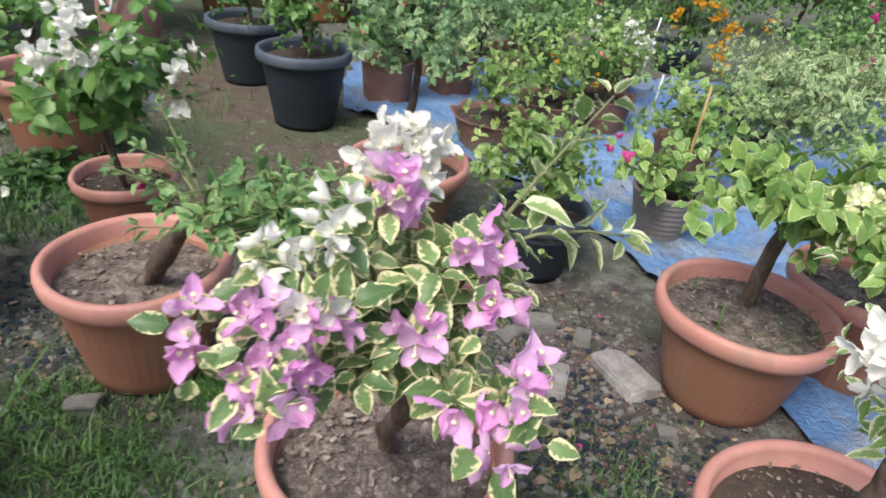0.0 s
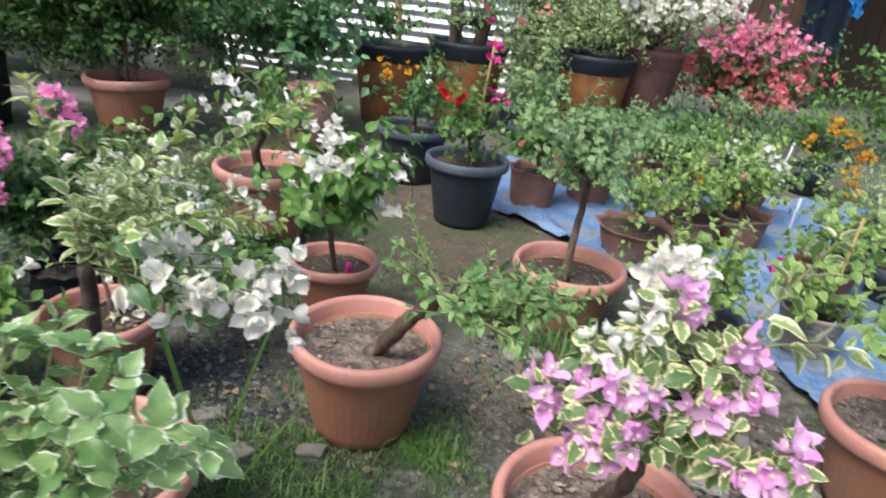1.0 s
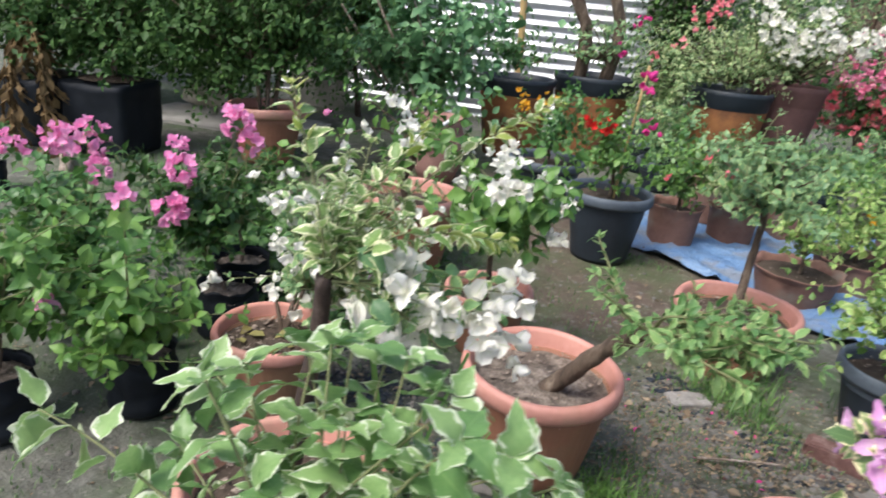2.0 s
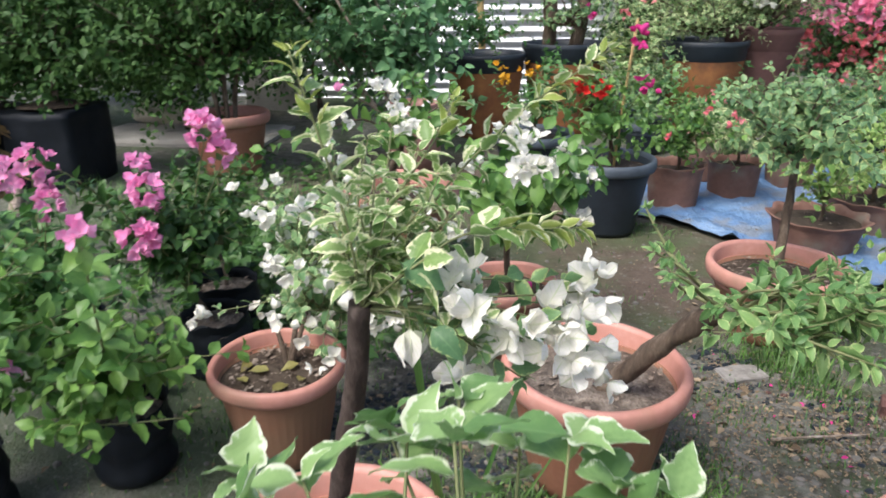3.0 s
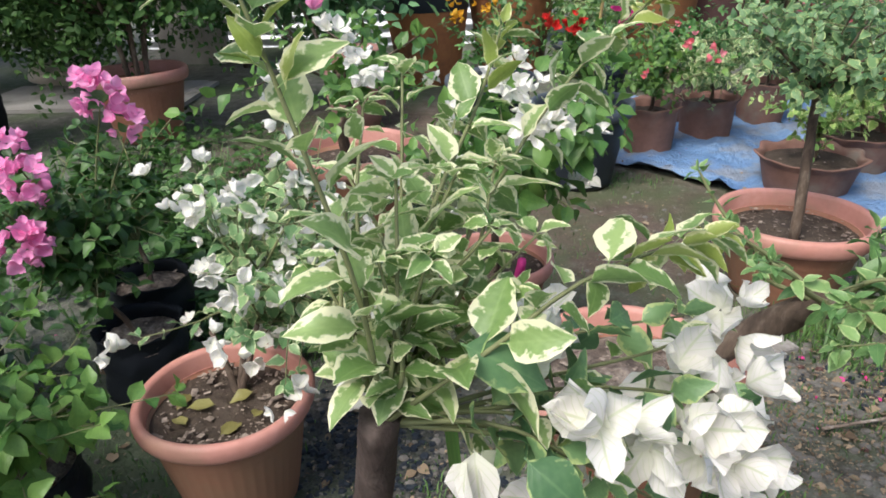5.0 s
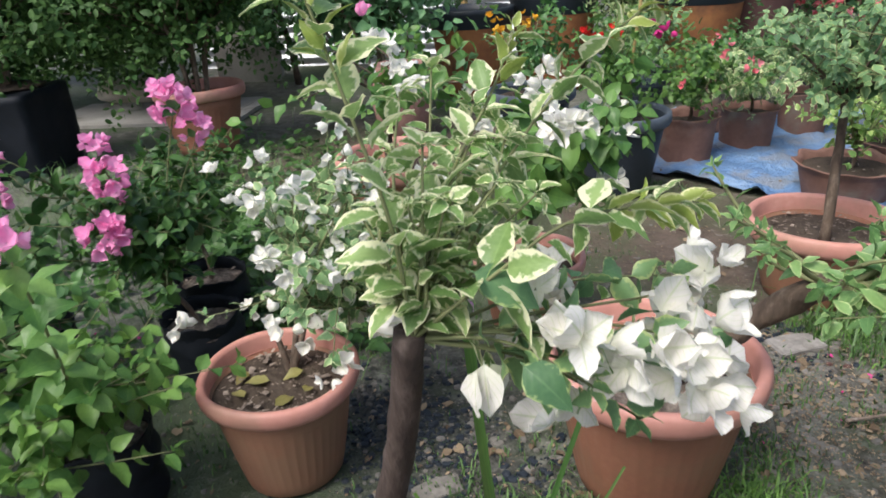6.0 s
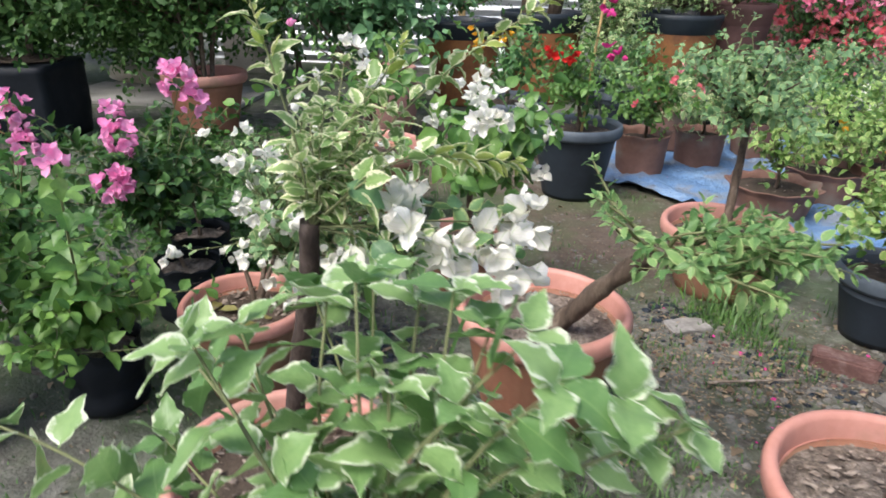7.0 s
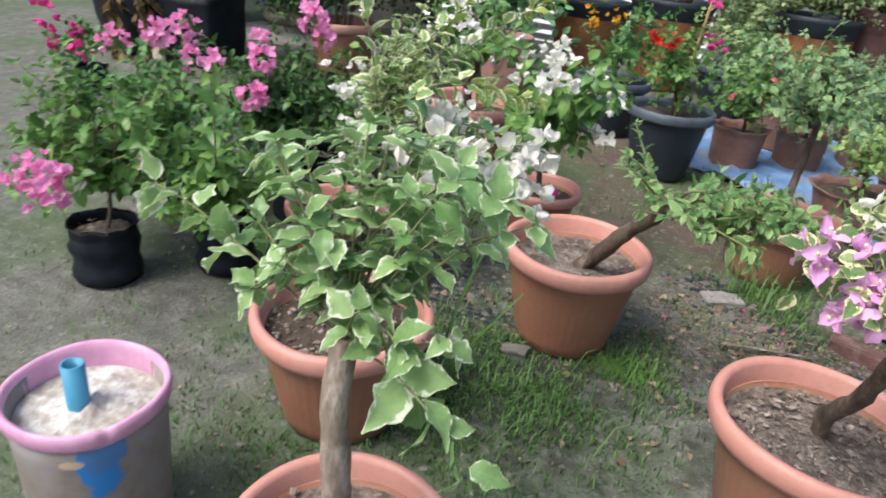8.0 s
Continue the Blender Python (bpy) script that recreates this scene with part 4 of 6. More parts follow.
def lump(name, label, category, x, y, sx, sy, sz, turn, mat, sink=0.25, group=""):
    z = ground_height(x, y)
    bm = box_arrays(x, y, z + sz * (0.5 - sink), sx, sy, sz, turn, rough=0.3 * min(sx, sy, sz))
    for v in bm.verts:
        v.co += Vector(noise.noise_vector(v.co * 45)) * 0.14 * min(sx, sy, sz)
    me = bpy.data.meshes.new(name)
    bm.to_mesh(me)
    bm.free()
    me.materials.append(mat)
    tagged(new(name, me), label, category, group)


lump("brick", "broken dark-red brick lying on the earth", "brick", 0.10, 1.71, 0.17, 0.08, 0.05, -22, BRICK)
for row in ((-0.31, 1.86, 0.13, 0.08, 0.03, 20), (0.446, 1.40, 0.105, 0.17, 0.05, 25), (0.237, 1.38, 0.11, 0.14, 0.045, -15), (0.24, 1.60, 0.10, 0.075, 0.055, 10), (0.15, 1.54, 0.07, 0.05, 0.03, 40), (-0.84, 1.16, 0.07, 0.045, 0.035, 5), (-1.02, 1.10, 0.08, 0.06, 0.02, 60), (-2.05, 1.24, 0.12, 0.07, 0.06, 15), (-1.17, 1.24, 0.10, 0.05, 0.02, 30), (0.36, 1.55, 0.06, 0.05, 0.03, 70), (0.5, 1.2, 0.05, 0.04, 0.03, 0)):
    lump("stone", "rough grey stone half sunk in the earth", "stone", *row, PALE_STONE if row[4] in (0.05, 0.045, 0.03) and row[2] > 0.1 else STONE, 0.25 if row[2] < 0.1 else 0.55, group="stones on the earth")
stick = thing("stick", "thin dry stick lying on the earth", "stick", (-0.19, 1.56, 0))
rod("stick_wood", [(-0.30, 1.53, 0.012), (-0.19, 1.56, 0.014), (-0.06, 1.60, 0.010)], 0.004, 0.003, PALE_BARK, stick)

# ---- the potted plants near the path ----
POTTED = "potted bougainvilleas"


def potted(label, x, y, group=POTTED, category="potted plant"):
    return thing("potted_bougainvillea", label, category, (x, y, 0), group)


# mauve and white one, its crown leaning out of the pot
p = potted("mauve and white bougainvillea with cream-edged leaves in a terracotta pot", -0.147, 0.85)
terracotta_pot(p, -0.147, 0.85, 0.296, 0.214, chips=1500)
rod("trunk", [(-0.142, 0.887, 0.22), (-0.150, 0.86, 0.30), (-0.128, 0.81, 0.38), (-0.130, 0.74, 0.50), (-0.135, 0.69, 0.60)], 0.019, 0.012, BARK, p, 10, 16, 0.35)
root = (-0.135, 0.69, 0.60)
tips = [(-0.33, 0.555, 0.73), (-0.25, 0.50, 0.70), (-0.27, 0.58, 0.79), (-0.21, 0.61, 0.81), (-0.155, 0.69, 0.83), (-0.14, 0.76, 0.83), (-0.07, 0.66, 0.78), (-0.03, 0.64, 0.74), (-0.03, 0.51, 0.70), (-0.075, 0.51, 0.69), (-0.12, 0.57, 0.72), (-0.20, 0.54, 0.76), (-0.10, 0.62, 0.77), (-0.17, 0.60, 0.76), (0.0, 0.68, 0.72), (-0.02, 0.72, 0.77), (-0.24, 0.66, 0.76), (-0.07, 0.57, 0.66), (-0.17, 0.55, 0.68)]
lines = [curve_through([root, (np.array(root) * 0.45 + np.array(q) * 0.55) + np.array((0, 0, 0.02)) + rng.normal(0, 0.012, 3), q], 9) for q in tips]
shoots = [curve_through(q, 9) for q in ([root, (-0.03, 0.72, 0.74), (0.06, 0.745, 0.76), (0.125, 0.755, 0.755)], [root, (-0.02, 0.74, 0.78), (0.05, 0.80, 0.85), (0.10, 0.84, 0.90)])]
branch_parts(lines + shoots, 0.0036, 0.0014, TWIG, p)
lv = leaves_on(lines, 0.0105, 0.054, 0.36, up=0.8, droop=0.22, tuft=3)
skirt = [curve_through([root, (np.array(root) + np.array(q)) / 2 + np.array((0, 0, 0.03)), q], 7) for q in ((-0.10, 0.60, 0.63), (-0.17, 0.60, 0.65), (-0.05, 0.66, 0.62), (-0.22, 0.62, 0.68))]
branch_parts(skirt, 0.003, 0.0013, TWIG, p)
lv = np.concatenate([lv, leaves_on(skirt, 0.020, 0.058, 0.3, up=0.7, droop=0.3, tuft=3)])
scatter("leaf", WIDE, lv, LEAF_CREAM, p)
scatter("leaf", BOUG, leaves_on(shoots, 0.018, 0.064, 0.40, lean=0.8), LEAF_WHITE, p)
mauve = flowers_at([(-0.245, 0.53, 0.735, 0.045, 14), (-0.315, 0.55, 0.735, 0.03, 8), (-0.24, 0.495, 0.675, 0.028, 8), (-0.155, 0.665, 0.825, 0.03, 11), (-0.07, 0.65, 0.795, 0.02, 5), (-0.04, 0.645, 0.755, 0.018, 3), (-0.03, 0.615, 0.722, 0.022, 5), (-0.02, 0.505, 0.715, 0.03, 8), (-0.072, 0.50, 0.70, 0.018, 3), (-0.035, 0.465, 0.675, 0.018, 5), (-0.115, 0.565, 0.723, 0.02, 5), (-0.20, 0.55, 0.745, 0.02, 5), (-0.27, 0.53, 0.69, 0.03, 8)], 0.0265, 3, 0.2, (0, -0.5, 0))
white = flowers_at([(-0.150, 0.745, 0.838, 0.042, 50), (-0.213, 0.60, 0.818, 0.016, 5), (-0.268, 0.575, 0.802, 0.022, 6), (-0.215, 0.55, 0.775, 0.022, 6), (-0.20, 0.63, 0.83, 0.015, 3)], 0.0215, 4, 0.5, (0, -0.35, 0))
sprigs = []
for w in ((-0.245, 0.51, 0.735), (-0.315, 0.53, 0.725), (-0.24, 0.475, 0.675), (-0.155, 0.645, 0.815), (-0.05, 0.63, 0.76), (-0.03, 0.585, 0.72), (-0.02, 0.485, 0.705), (-0.055, 0.465, 0.68), (-0.115, 0.55, 0.715), (-0.20, 0.53, 0.745), (-0.27, 0.51, 0.69), (-0.27, 0.57, 0.77), (-0.01, 0.465, 0.68), (0.0, 0.48, 0.70)):
    for i in range(4):
        o = rng.normal(0, 1, 3)
        sprigs.append(frames((np.array(w) + np.array((0, 0.012, 0)) + o * 0.014)[None], (o + np.array((0, -0.2, -0.3)))[None], np.array((rng.normal(0, 0.3), -0.6, 0.7))[None], np.array([0.026 + 0.016 * rng.random()]))[0])
scatter("leaf", WIDE, np.array(sprigs), LEAF_CREAM, p)
scatter("flower", FLOWER, mauve, BRACT_MAUVE, p, label="mauve papery bracts")
scatter("flower", FLOWER, white, BRACT_WHITE, p, label="white papery bracts")
tubes_in(np.concatenate([mauve, white]) @ np.diag([1, 1, 1, 1.0]), p)

# white-edged one with large white bracts
p = potted("white-flowered bougainvillea with white-edged leaves on a slanting trunk", -1.14, 0.722)
terracotta_pot(p, -1.14, 0.722, 0.285, 0.207, chips=900, soil=DARK_SOIL)
rod("trunk", [(-1.168, 0.765, 0.20), (-1.134, 0.737, 0.34), (-1.090, 0.695, 0.52), (-1.062, 0.672, 0.64), (-1.043, 0.645, 0.745)], 0.018, 0.013, DARK_BARK, p, 12, 26, 0.22)
root = (-1.04, 0.645, 0.74)
tall = [[root, (-1.045, 0.63, 0.84), (-1.072, 0.64, 0.93), (-1.098, 0.638, 1.024)], [root, (-0.985, 0.78, 0.83), (-0.90, 0.91, 0.915), (-0.778, 0.99, 0.998)], [root, (-0.975, 0.64, 0.80), (-0.913, 0.675, 0.832), (-0.80, 0.826, 0.79)], [root, (-1.02, 0.70, 0.84), (-0.99, 0.80, 0.90), (-0.975, 0.86, 0.945)]]
bushy = [(-1.067, 0.775, 0.907), (-1.044, 0.808, 0.926), (-1.005, 0.784, 0.893), (-0.976, 0.769, 0.868), (-0.999, 0.714, 0.877), (-1.031, 0.687, 0.885), (-1.063, 0.689, 0.862), (-1.082, 0.676, 0.833), (-1.037, 0.650, 0.850), (-1.009, 0.655, 0.853), (-0.975, 0.686, 0.855), (-0.947, 0.725, 0.833), (-0.957, 0.682, 0.815), (-1.073, 0.673, 0.800), (-1.042, 0.808, 0.804), (-1.089, 0.792, 0.851)]
low = [[root, (-0.98, 0.66, 0.74), (-0.90, 0.66, 0.73)], [root, (-0.95, 0.70, 0.735), (-0.86, 0.76, 0.72), (-0.79, 0.84, 0.695)], [root, (-0.95, 0.68, 0.71), (-0.86, 0.71, 0.67)]]
tall, low = [curve_through(q, 14) for q in tall], [curve_through(q, 10) for q in low]
lines = [curve_through([root, (np.array(root) + np.array(q)) / 2 + rng.normal(0, 0.01, 3), q], 8) for q in bushy]
branch_parts(tall + lines + low, 0.0020, 0.0010, TWIG, p)
scatter("leaf", WIDE, np.concatenate([leaves_on(tall, 0.0115, 0.042, 0.15, lean=0.8, up=0.7, tuft=0, out=0.5), leaves_on(lines, 0.0095, 0.030, 0.16, lean=0.55, spread=0.45, up=0.6, droop=0.05, tuft=6, out=0.6), leaves_on(low, 0.026, 0.036, 0.3, droop=0.3)]), LEAF_WHITE, p)
scatter("leaf", BOUG, leaves_on([l[-5:] for l in tall], 0.009, 0.030, 0.1, lean=1.5, up=0.5, tuft=5), LEAF_YOUNG, p)
fl = flowers_at([(-0.77, 0.765, 0.628, 0.032, 4), (-0.782, 0.80, 0.655, 0.026, 3), (-0.843, 0.775, 0.690, 0.030, 3), (-0.892, 0.69, 0.655, 0.036, 4), (-0.83, 0.72, 0.650, 0.036, 4), (-0.809, 0.87, 0.70, 0.026, 4), (-0.935, 0.80, 0.71, 0.024, 4), (-0.952, 0.71, 0.752, 0.024, 4), (-0.925, 0.745, 0.70, 0.026, 3), (-0.903, 0.65, 0.735, 0.030, 4), (-0.774, 0.85, 0.698, 0.022, 3), (-0.86, 0.68, 0.71, 0.026, 3), (-0.81, 0.74, 0.70, 0.024, 3), (-0.80, 0.79, 0.715, 0.028, 3), (-0.805, 0.71, 0.68, 0.028, 2), (-1.09, 0.68, 0.725, 0.008, 1)], 0.032, 6, 0.25, (0.1, -0.35, 0))
between = [curve_through([root, (np.array(root) + np.array(q)) / 2 + np.array((0, 0, 0.02)), q], 8) for q in ((-0.79, 0.77, 0.67), (-0.86, 0.70, 0.69), (-0.82, 0.83, 0.71), (-0.90, 0.65, 0.70), (-0.86, 0.68, 0.65))]
branch_parts(between, 0.002, 0.001, TWIG, p)
scatter("leaf", BROAD, np.concatenate([leaves_on(between, 0.012, 0.040, 0.35, droop=0.15), frames(np.array([(-0.985, 0.64, 0.80), (-0.95, 0.62, 0.735)]), np.array([(0.9, -0.1, -0.35), (0.6, -0.4, -0.3)]), np.array([(0.2, -0.6, 0.8), (0, -0.7, 0.7)]), np.array([0.05, 0.042]))]), LEAF_SAGE, p)
scatter("dry_bract", BROAD, frames(np.array([(-0.985, 0.646, 0.715), (-0.99, 0.64, 0.712), (-0.98, 0.652, 0.712)]), np.array([(0.1, -0.3, -1.0), (-0.2, -0.2, -1), (0.3, -0.1, -1)]), np.array([(0, -1, 0.1), (-0.8, -0.6, 0), (0.8, -0.5, 0)]), np.array([0.042, 0.038, 0.040])), BRACT_WHITE, p, label="wilted cream bract")
scatter("flower", CUPPED, fl, BRACT_WHITE, p, label="large white papery bracts")
scatter("bract", BROAD, flowers_at([(-1.0, 0.728, 0.73, 0.006, 1)], 0.024, 8), BRACT_MAUVE, p)
scatter("flower_bud", CUPPED, flowers_at([(-1.068, 0.679, 0.980, 0.003, 1)], 0.0125, 21, 1.5), BRACT_PINK, p, label="single pink bud on a shoot")

# ivy-like one nearest to the end of the path
p = potted("bougainvillea with wavy pale-edged green leaves on a pale upright trunk", -0.83, 0.20)
terracotta_pot(p, -0.83, 0.20, 0.272, 0.178, chips=500)
rod("trunk", [(-0.838, 0.205, 0.20), (-0.840, 0.20, 0.36), (-0.846, 0.20, 0.50), (-0.845, 0.215, 0.60)], 0.023, 0.017, PALE_BARK, p, 14, 40, 0.16)
root = (-0.845, 0.215, 0.60)
tips = [(-1.04, 0.30, 0.68), (-1.04, 0.36, 0.74), (-0.98, 0.26, 0.80), (-0.94, 0.21, 0.84), (-0.92, 0.35, 0.81), (-0.875, 0.37, 0.825), (-0.86, 0.28, 0.86), (-0.80, 0.32, 0.84), (-0.74, 0.29, 0.83), (-0.68, 0.24, 0.82), (-0.70, 0.30, 0.75), (-0.78, 0.24, 0.80), (-0.86, 0.19, 0.76), (-0.92, 0.18, 0.70), (-0.97, 0.20, 0.64), (-0.80, 0.17, 0.68), (-0.75, 0.18, 0.64), (-0.90, 0.28, 0.74), (-0.83, 0.25, 0.80), (-0.77, 0.33, 0.72), (-0.97, 0.30, 0.70), (-0.64, 0.25, 0.80), (-0.72, 0.22, 0.84), (-0.83, 0.34, 0.815), (-0.90, 0.33, 0.82), (-0.77, 0.31, 0.82), (-0.96, 0.30, 0.80)]
lines = [curve_through([root, (np.array(root) + np.array(q)) / 2 + np.array((0, 0, 0.03)) + rng.normal(0, 0.012, 3), q], 9) for q in tips]
shoots = [curve_through(q, 9) for q in ([root, (-1.0, 0.24, 0.66), (-1.10, 0.25, 0.70), (-1.17, 0.25, 0.72)], [root, (-0.77, 0.19, 0.60), (-0.70, 0.155, 0.59), (-0.64, 0.13, 0.55)], [root, (-0.76, 0.2, 0.63), (-0.70, 0.2, 0.66)])]
branch_parts(lines + shoots, 0.0020, 0.0010, TWIG, p)
scatter("leaf", IVY, np.concatenate([leaves_on(lines, 0.020, 0.044, 0.28, up=1.2, droop=0.28, tuft=4, taper=0.05), leaves_on(shoots, 0.017, 0.072, 0.35, droop=0.45)]), LEAF_IVY, p)

# the one with the sawn leaning trunk
p = potted("green-leaved bougainvillea with a leaning sawn trunk, terracotta pot", -0.753, 1.338)
terracotta_pot(p, -0.753, 1.338, 0.302, 0.21, chips=700)
rod("trunk", [(-0.738, 1.318, 0.235), (-0.69, 1.295, 0.30), (-0.62, 1.25, 0.41), (-0.565, 1.21, 0.485), (-0.528, 1.175, 0.53)], 0.024, 0.019, BARK, p, 12, 16, 0.4)
part("cut_end", lathe([(0.0005, 0.0), (0.017, 0.0), (0.0175, 0.004), (0.016, 0.006), (0.0005, 0.006)], 14, (-0.526, 1.173, 0.53)), PALE_BARK, p, "pale sawn wood")
root = (-0.525, 1.165, 0.525)
mains, sides = boughs(root, (-0.375, 1.11, 0.575), (0.16, 0.16, 0.075), 15, 3, 0.1, 11)
extra = [curve_through(q, 8) for q in ([root, (-0.60, 1.31, 0.55), (-0.65, 1.36, 0.61), (-0.674, 1.374, 0.65)], [root, (-0.60, 1.21, 0.54), (-0.63, 1.18, 0.575)], [root, (-0.60, 1.24, 0.57), (-0.665, 1.23, 0.61)], [root, (-0.58, 1.15, 0.56), (-0.61, 1.11, 0.60), (-0.65, 1.09, 0.63)], [root, (-0.60, 1.27, 0.56), (-0.63, 1.33, 0.575)])]
branch_parts(mains + extra, 0.005, 0.002, TWIG, p)
branch_parts(sides, 0.002, 0.001, TWIG, p, True)
scatter("leaf", BOUG, np.concatenate([leaves_on(mains, 0.015, 0.046, 0.5, lean=0.9, up=1.0, tuft=7), leaves_on(extra, 0.013, 0.038, 0.52, lean=0.9, up=0.9, tuft=6, out=0.3)]), LEAF_CLEAR, p)
scatter("leaf", BOUG, leaves_on(sides, 0.018, 0.044, 0.2, lean=0.9, up=1.0, tuft=6), LEAF_CLEAR, p, False)

# slim standard with a round crown
p = potted("small standard bougainvillea with a slim straight trunk and round sage crown", -0.178, 2.172)
terracotta_pot(p, -0.178, 2.172, 0.246, 0.215, chips=700, soil=DARK_SOIL)
rod("trunk", [(-0.195, 2.10, 0.19), (-0.185, 2.14, 0.36), (-0.168, 2.20, 0.50), (-0.166, 2.22, 0.60)], 0.0155, 0.011, BARK, p, 10, 14, 0.3)
mains, sides = boughs((-0.166, 2.22, 0.58), (-0.19, 2.13, 0.715), (0.27, 0.26, 0.13), 26, 3, 0.15, 12)
branch_parts(mains, 0.005, 0.002, BARK, p)
branch_parts(sides, 0.002, 0.001, TWIG, p, True)
scatter("leaf", BROAD, leaves_on(mains, 0.024, 0.040, 0.3, up=0.8, droop=0.2), LEAF_SAGE, p)
scatter("leaf", BROAD, leaves_on(sides, 0.022, 0.038, 0.1, up=0.8, droop=0.2), LEAF_SAGE, p, False)

# low one with many small white flowers
p = potted("bushy green bougainvillea full of small white flowers, terracotta pot", -1.496, 1.282)
terracotta_pot(p, -1.496, 1.282, 0.255, 0.165, chips=700, soil=DARK_SOIL)
root = (-1.49, 1.33, 0.24)
for q in ((-1.54, 1.36, 0.33), (-1.45, 1.37, 0.34), (-1.48, 1.40, 0.36)):
    rod("trunk", [(-1.49, 1.32, 0.20), (np.array((-1.49, 1.33, 0.2)) + np.array(q)) / 2, q], 0.008, 0.005, BARK, p, 8, 8)
mains, sides = boughs((-1.48, 1.39, 0.33), (-1.33, 1.45, 0.465), (0.21, 0.21, 0.18), 40, 3, 0.1, 13, floor=0.325)
branch_parts(mains, 0.004, 0.0015, TWIG, p)
branch_parts(sides, 0.002, 0.001, TWIG, p, True)
scatter("leaf", BROAD, leaves_on(mains, 0.028, 0.040, 0.3, up=0.8), LEAF_SPRING, p)
scatter("leaf", BROAD, leaves_on(sides, 0.028, 0.038, 0.1, up=0.8), LEAF_SPRING, p, False)
r5 = np.random.default_rng(5)
heart = np.array((-1.33, 1.45, 0.46))
ends = [l[-1] + (l[-1] - heart) * 0.12 for l in mains + sides if r5.random() < 0.85] + [(-1.578, 1.461, 0.561), (-1.529, 1.40, 0.44), (-1.443, 1.187, 0.43), (-1.30, 1.33, 0.58)]
fl = flowers_at([(*q, 0.016, 1 + int(4.2 * r5.random())) for q in ends], 0.021, 9, 0.5, (0.1, -0.5, 0))
scatter("flower", SMALL_CUP, fl, BRACT_WHITE, p, label="small white bracts")
scatter("fallen_leaf", BROAD, frames(np.array([(-1.55, 1.22, 0.222), (-1.47, 1.20, 0.222), (-1.43, 1.25, 0.222), (-1.52, 1.27, 0.226), (-1.46, 1.31, 0.226), (-1.58, 1.30, 0.222)]), rng.normal(0, 1, (6, 3)) * np.array((1, 1, 0.1)), np.array([(0.2, 0, 1.0)] * 6), np.array([0.035, 0.04, 0.03, 0.045, 0.04, 0.035])), leaf_material("yellowed_leaf", (0.20, 0.17, 0.05), (0.36, 0.34, 0.12)), p)

# broad-leaved one with white flowers behind
p = potted("broad-leaved bougainvillea with white flowers in a small terracotta pot", -1.017, 1.901)
terracotta_pot(p, -1.017, 1.901, 0.236, 0.156, chips=300, soil=DARK_SOIL)
rod("trunk", [(-1.01, 1.88, 0.18), (-1.012, 1.82, 0.36), (-1.0, 1.77, 0.50)], 0.011, 0.008, BARK, p, 8, 10, 0.2)
rod("label_stake", [(-0.955, 1.85, 0.19), (-0.95, 1.84, 0.22), (-0.945, 1.83, 0.255)], 0.013, 0.011, BRACT_MAGENTA, p, 6, 5)
mains, sides = boughs((-1.0, 1.77, 0.48), (-0.93, 1.72, 0.61), (0.24, 0.26, 0.16), 17, 2, 0.1, 14)
branch_parts(mains, 0.004, 0.0018, TWIG, p)
scatter("leaf", BROAD, np.concatenate([leaves_on(mains, 0.03, 0.074, 0.2, up=0.5, droop=0.55), leaves_on(sides, 0.036, 0.065, 0.2, up=0.5, droop=0.5)]), LEAF_BRIGHT, p)
fl = flowers_at([(-0.92, 1.60, 0.71, 0.04, 8), (-0.98, 1.66, 0.745, 0.035, 12), (-0.93, 1.45, 0.69, 0.03, 10), (-0.90, 1.52, 0.69, 0.025, 6), (-0.794, 1.845, 0.453, 0.03, 6), (-0.831, 2.0, 0.553, 0.035, 8), (-0.842, 1.64, 0.68, 0.035, 8), (-0.80, 1.80, 0.59, 0.03, 5), (-1.10, 1.70, 0.66, 0.025, 4), (-1.05, 1.86, 0.56, 0.02, 3), (-0.83, 1.72, 0.50, 0.02, 3)], 0.029, 15, 0.3, (0, -0.5, 0))
scatter("flower", SMALL_FLOWER, fl, BRACT_WHITE, p, label="white bracts")

# old one behind it
p = potted("older bougainvillea with a dark twisted trunk, terracotta pot", -1.52, 2.5)
terracotta_pot(p, -1.52, 2.5, 0.35, 0.232, chips=300, soil=DARK_SOIL)
rod("trunk", [(-1.50, 2.44, 0.28), (-1.53, 2.40, 0.42), (-1.48, 2.36, 0.52), (-1.50, 2.30, 0.62)], 0.02, 0.013, BARK, p, 8, 12, 0.4)
mains, sides = boughs((-1.49, 2.32, 0.58), (-1.45, 2.2, 0.70), (0.34, 0.3, 0.14), 10, 2, 0.1, 16)
branch_parts(mains, 0.005, 0.002, BARK, p)
scatter("leaf", BROAD, np.concatenate([leaves_on(mains, 0.032, 0.062, 0.25), leaves_on(sides, 0.034, 0.055, 0.2)]), LEAF_BRIGHT, p)
fl = flowers_at([(-1.274, 1.685, 0.767, 0.035, 8), (-1.356, 1.764, 0.812, 0.03, 6), (-1.38, 1.98, 0.72, 0.03, 4), (-1.55, 2.05, 0.70, 0.03, 3), (-1.2, 2.1, 0.66, 0.03, 3)], 0.028, 17, 0.5, (0, -0.4, 0))
scatter("flower", SMALL_FLOWER, fl, BRACT_WHITE, p, label="white papery bracts")

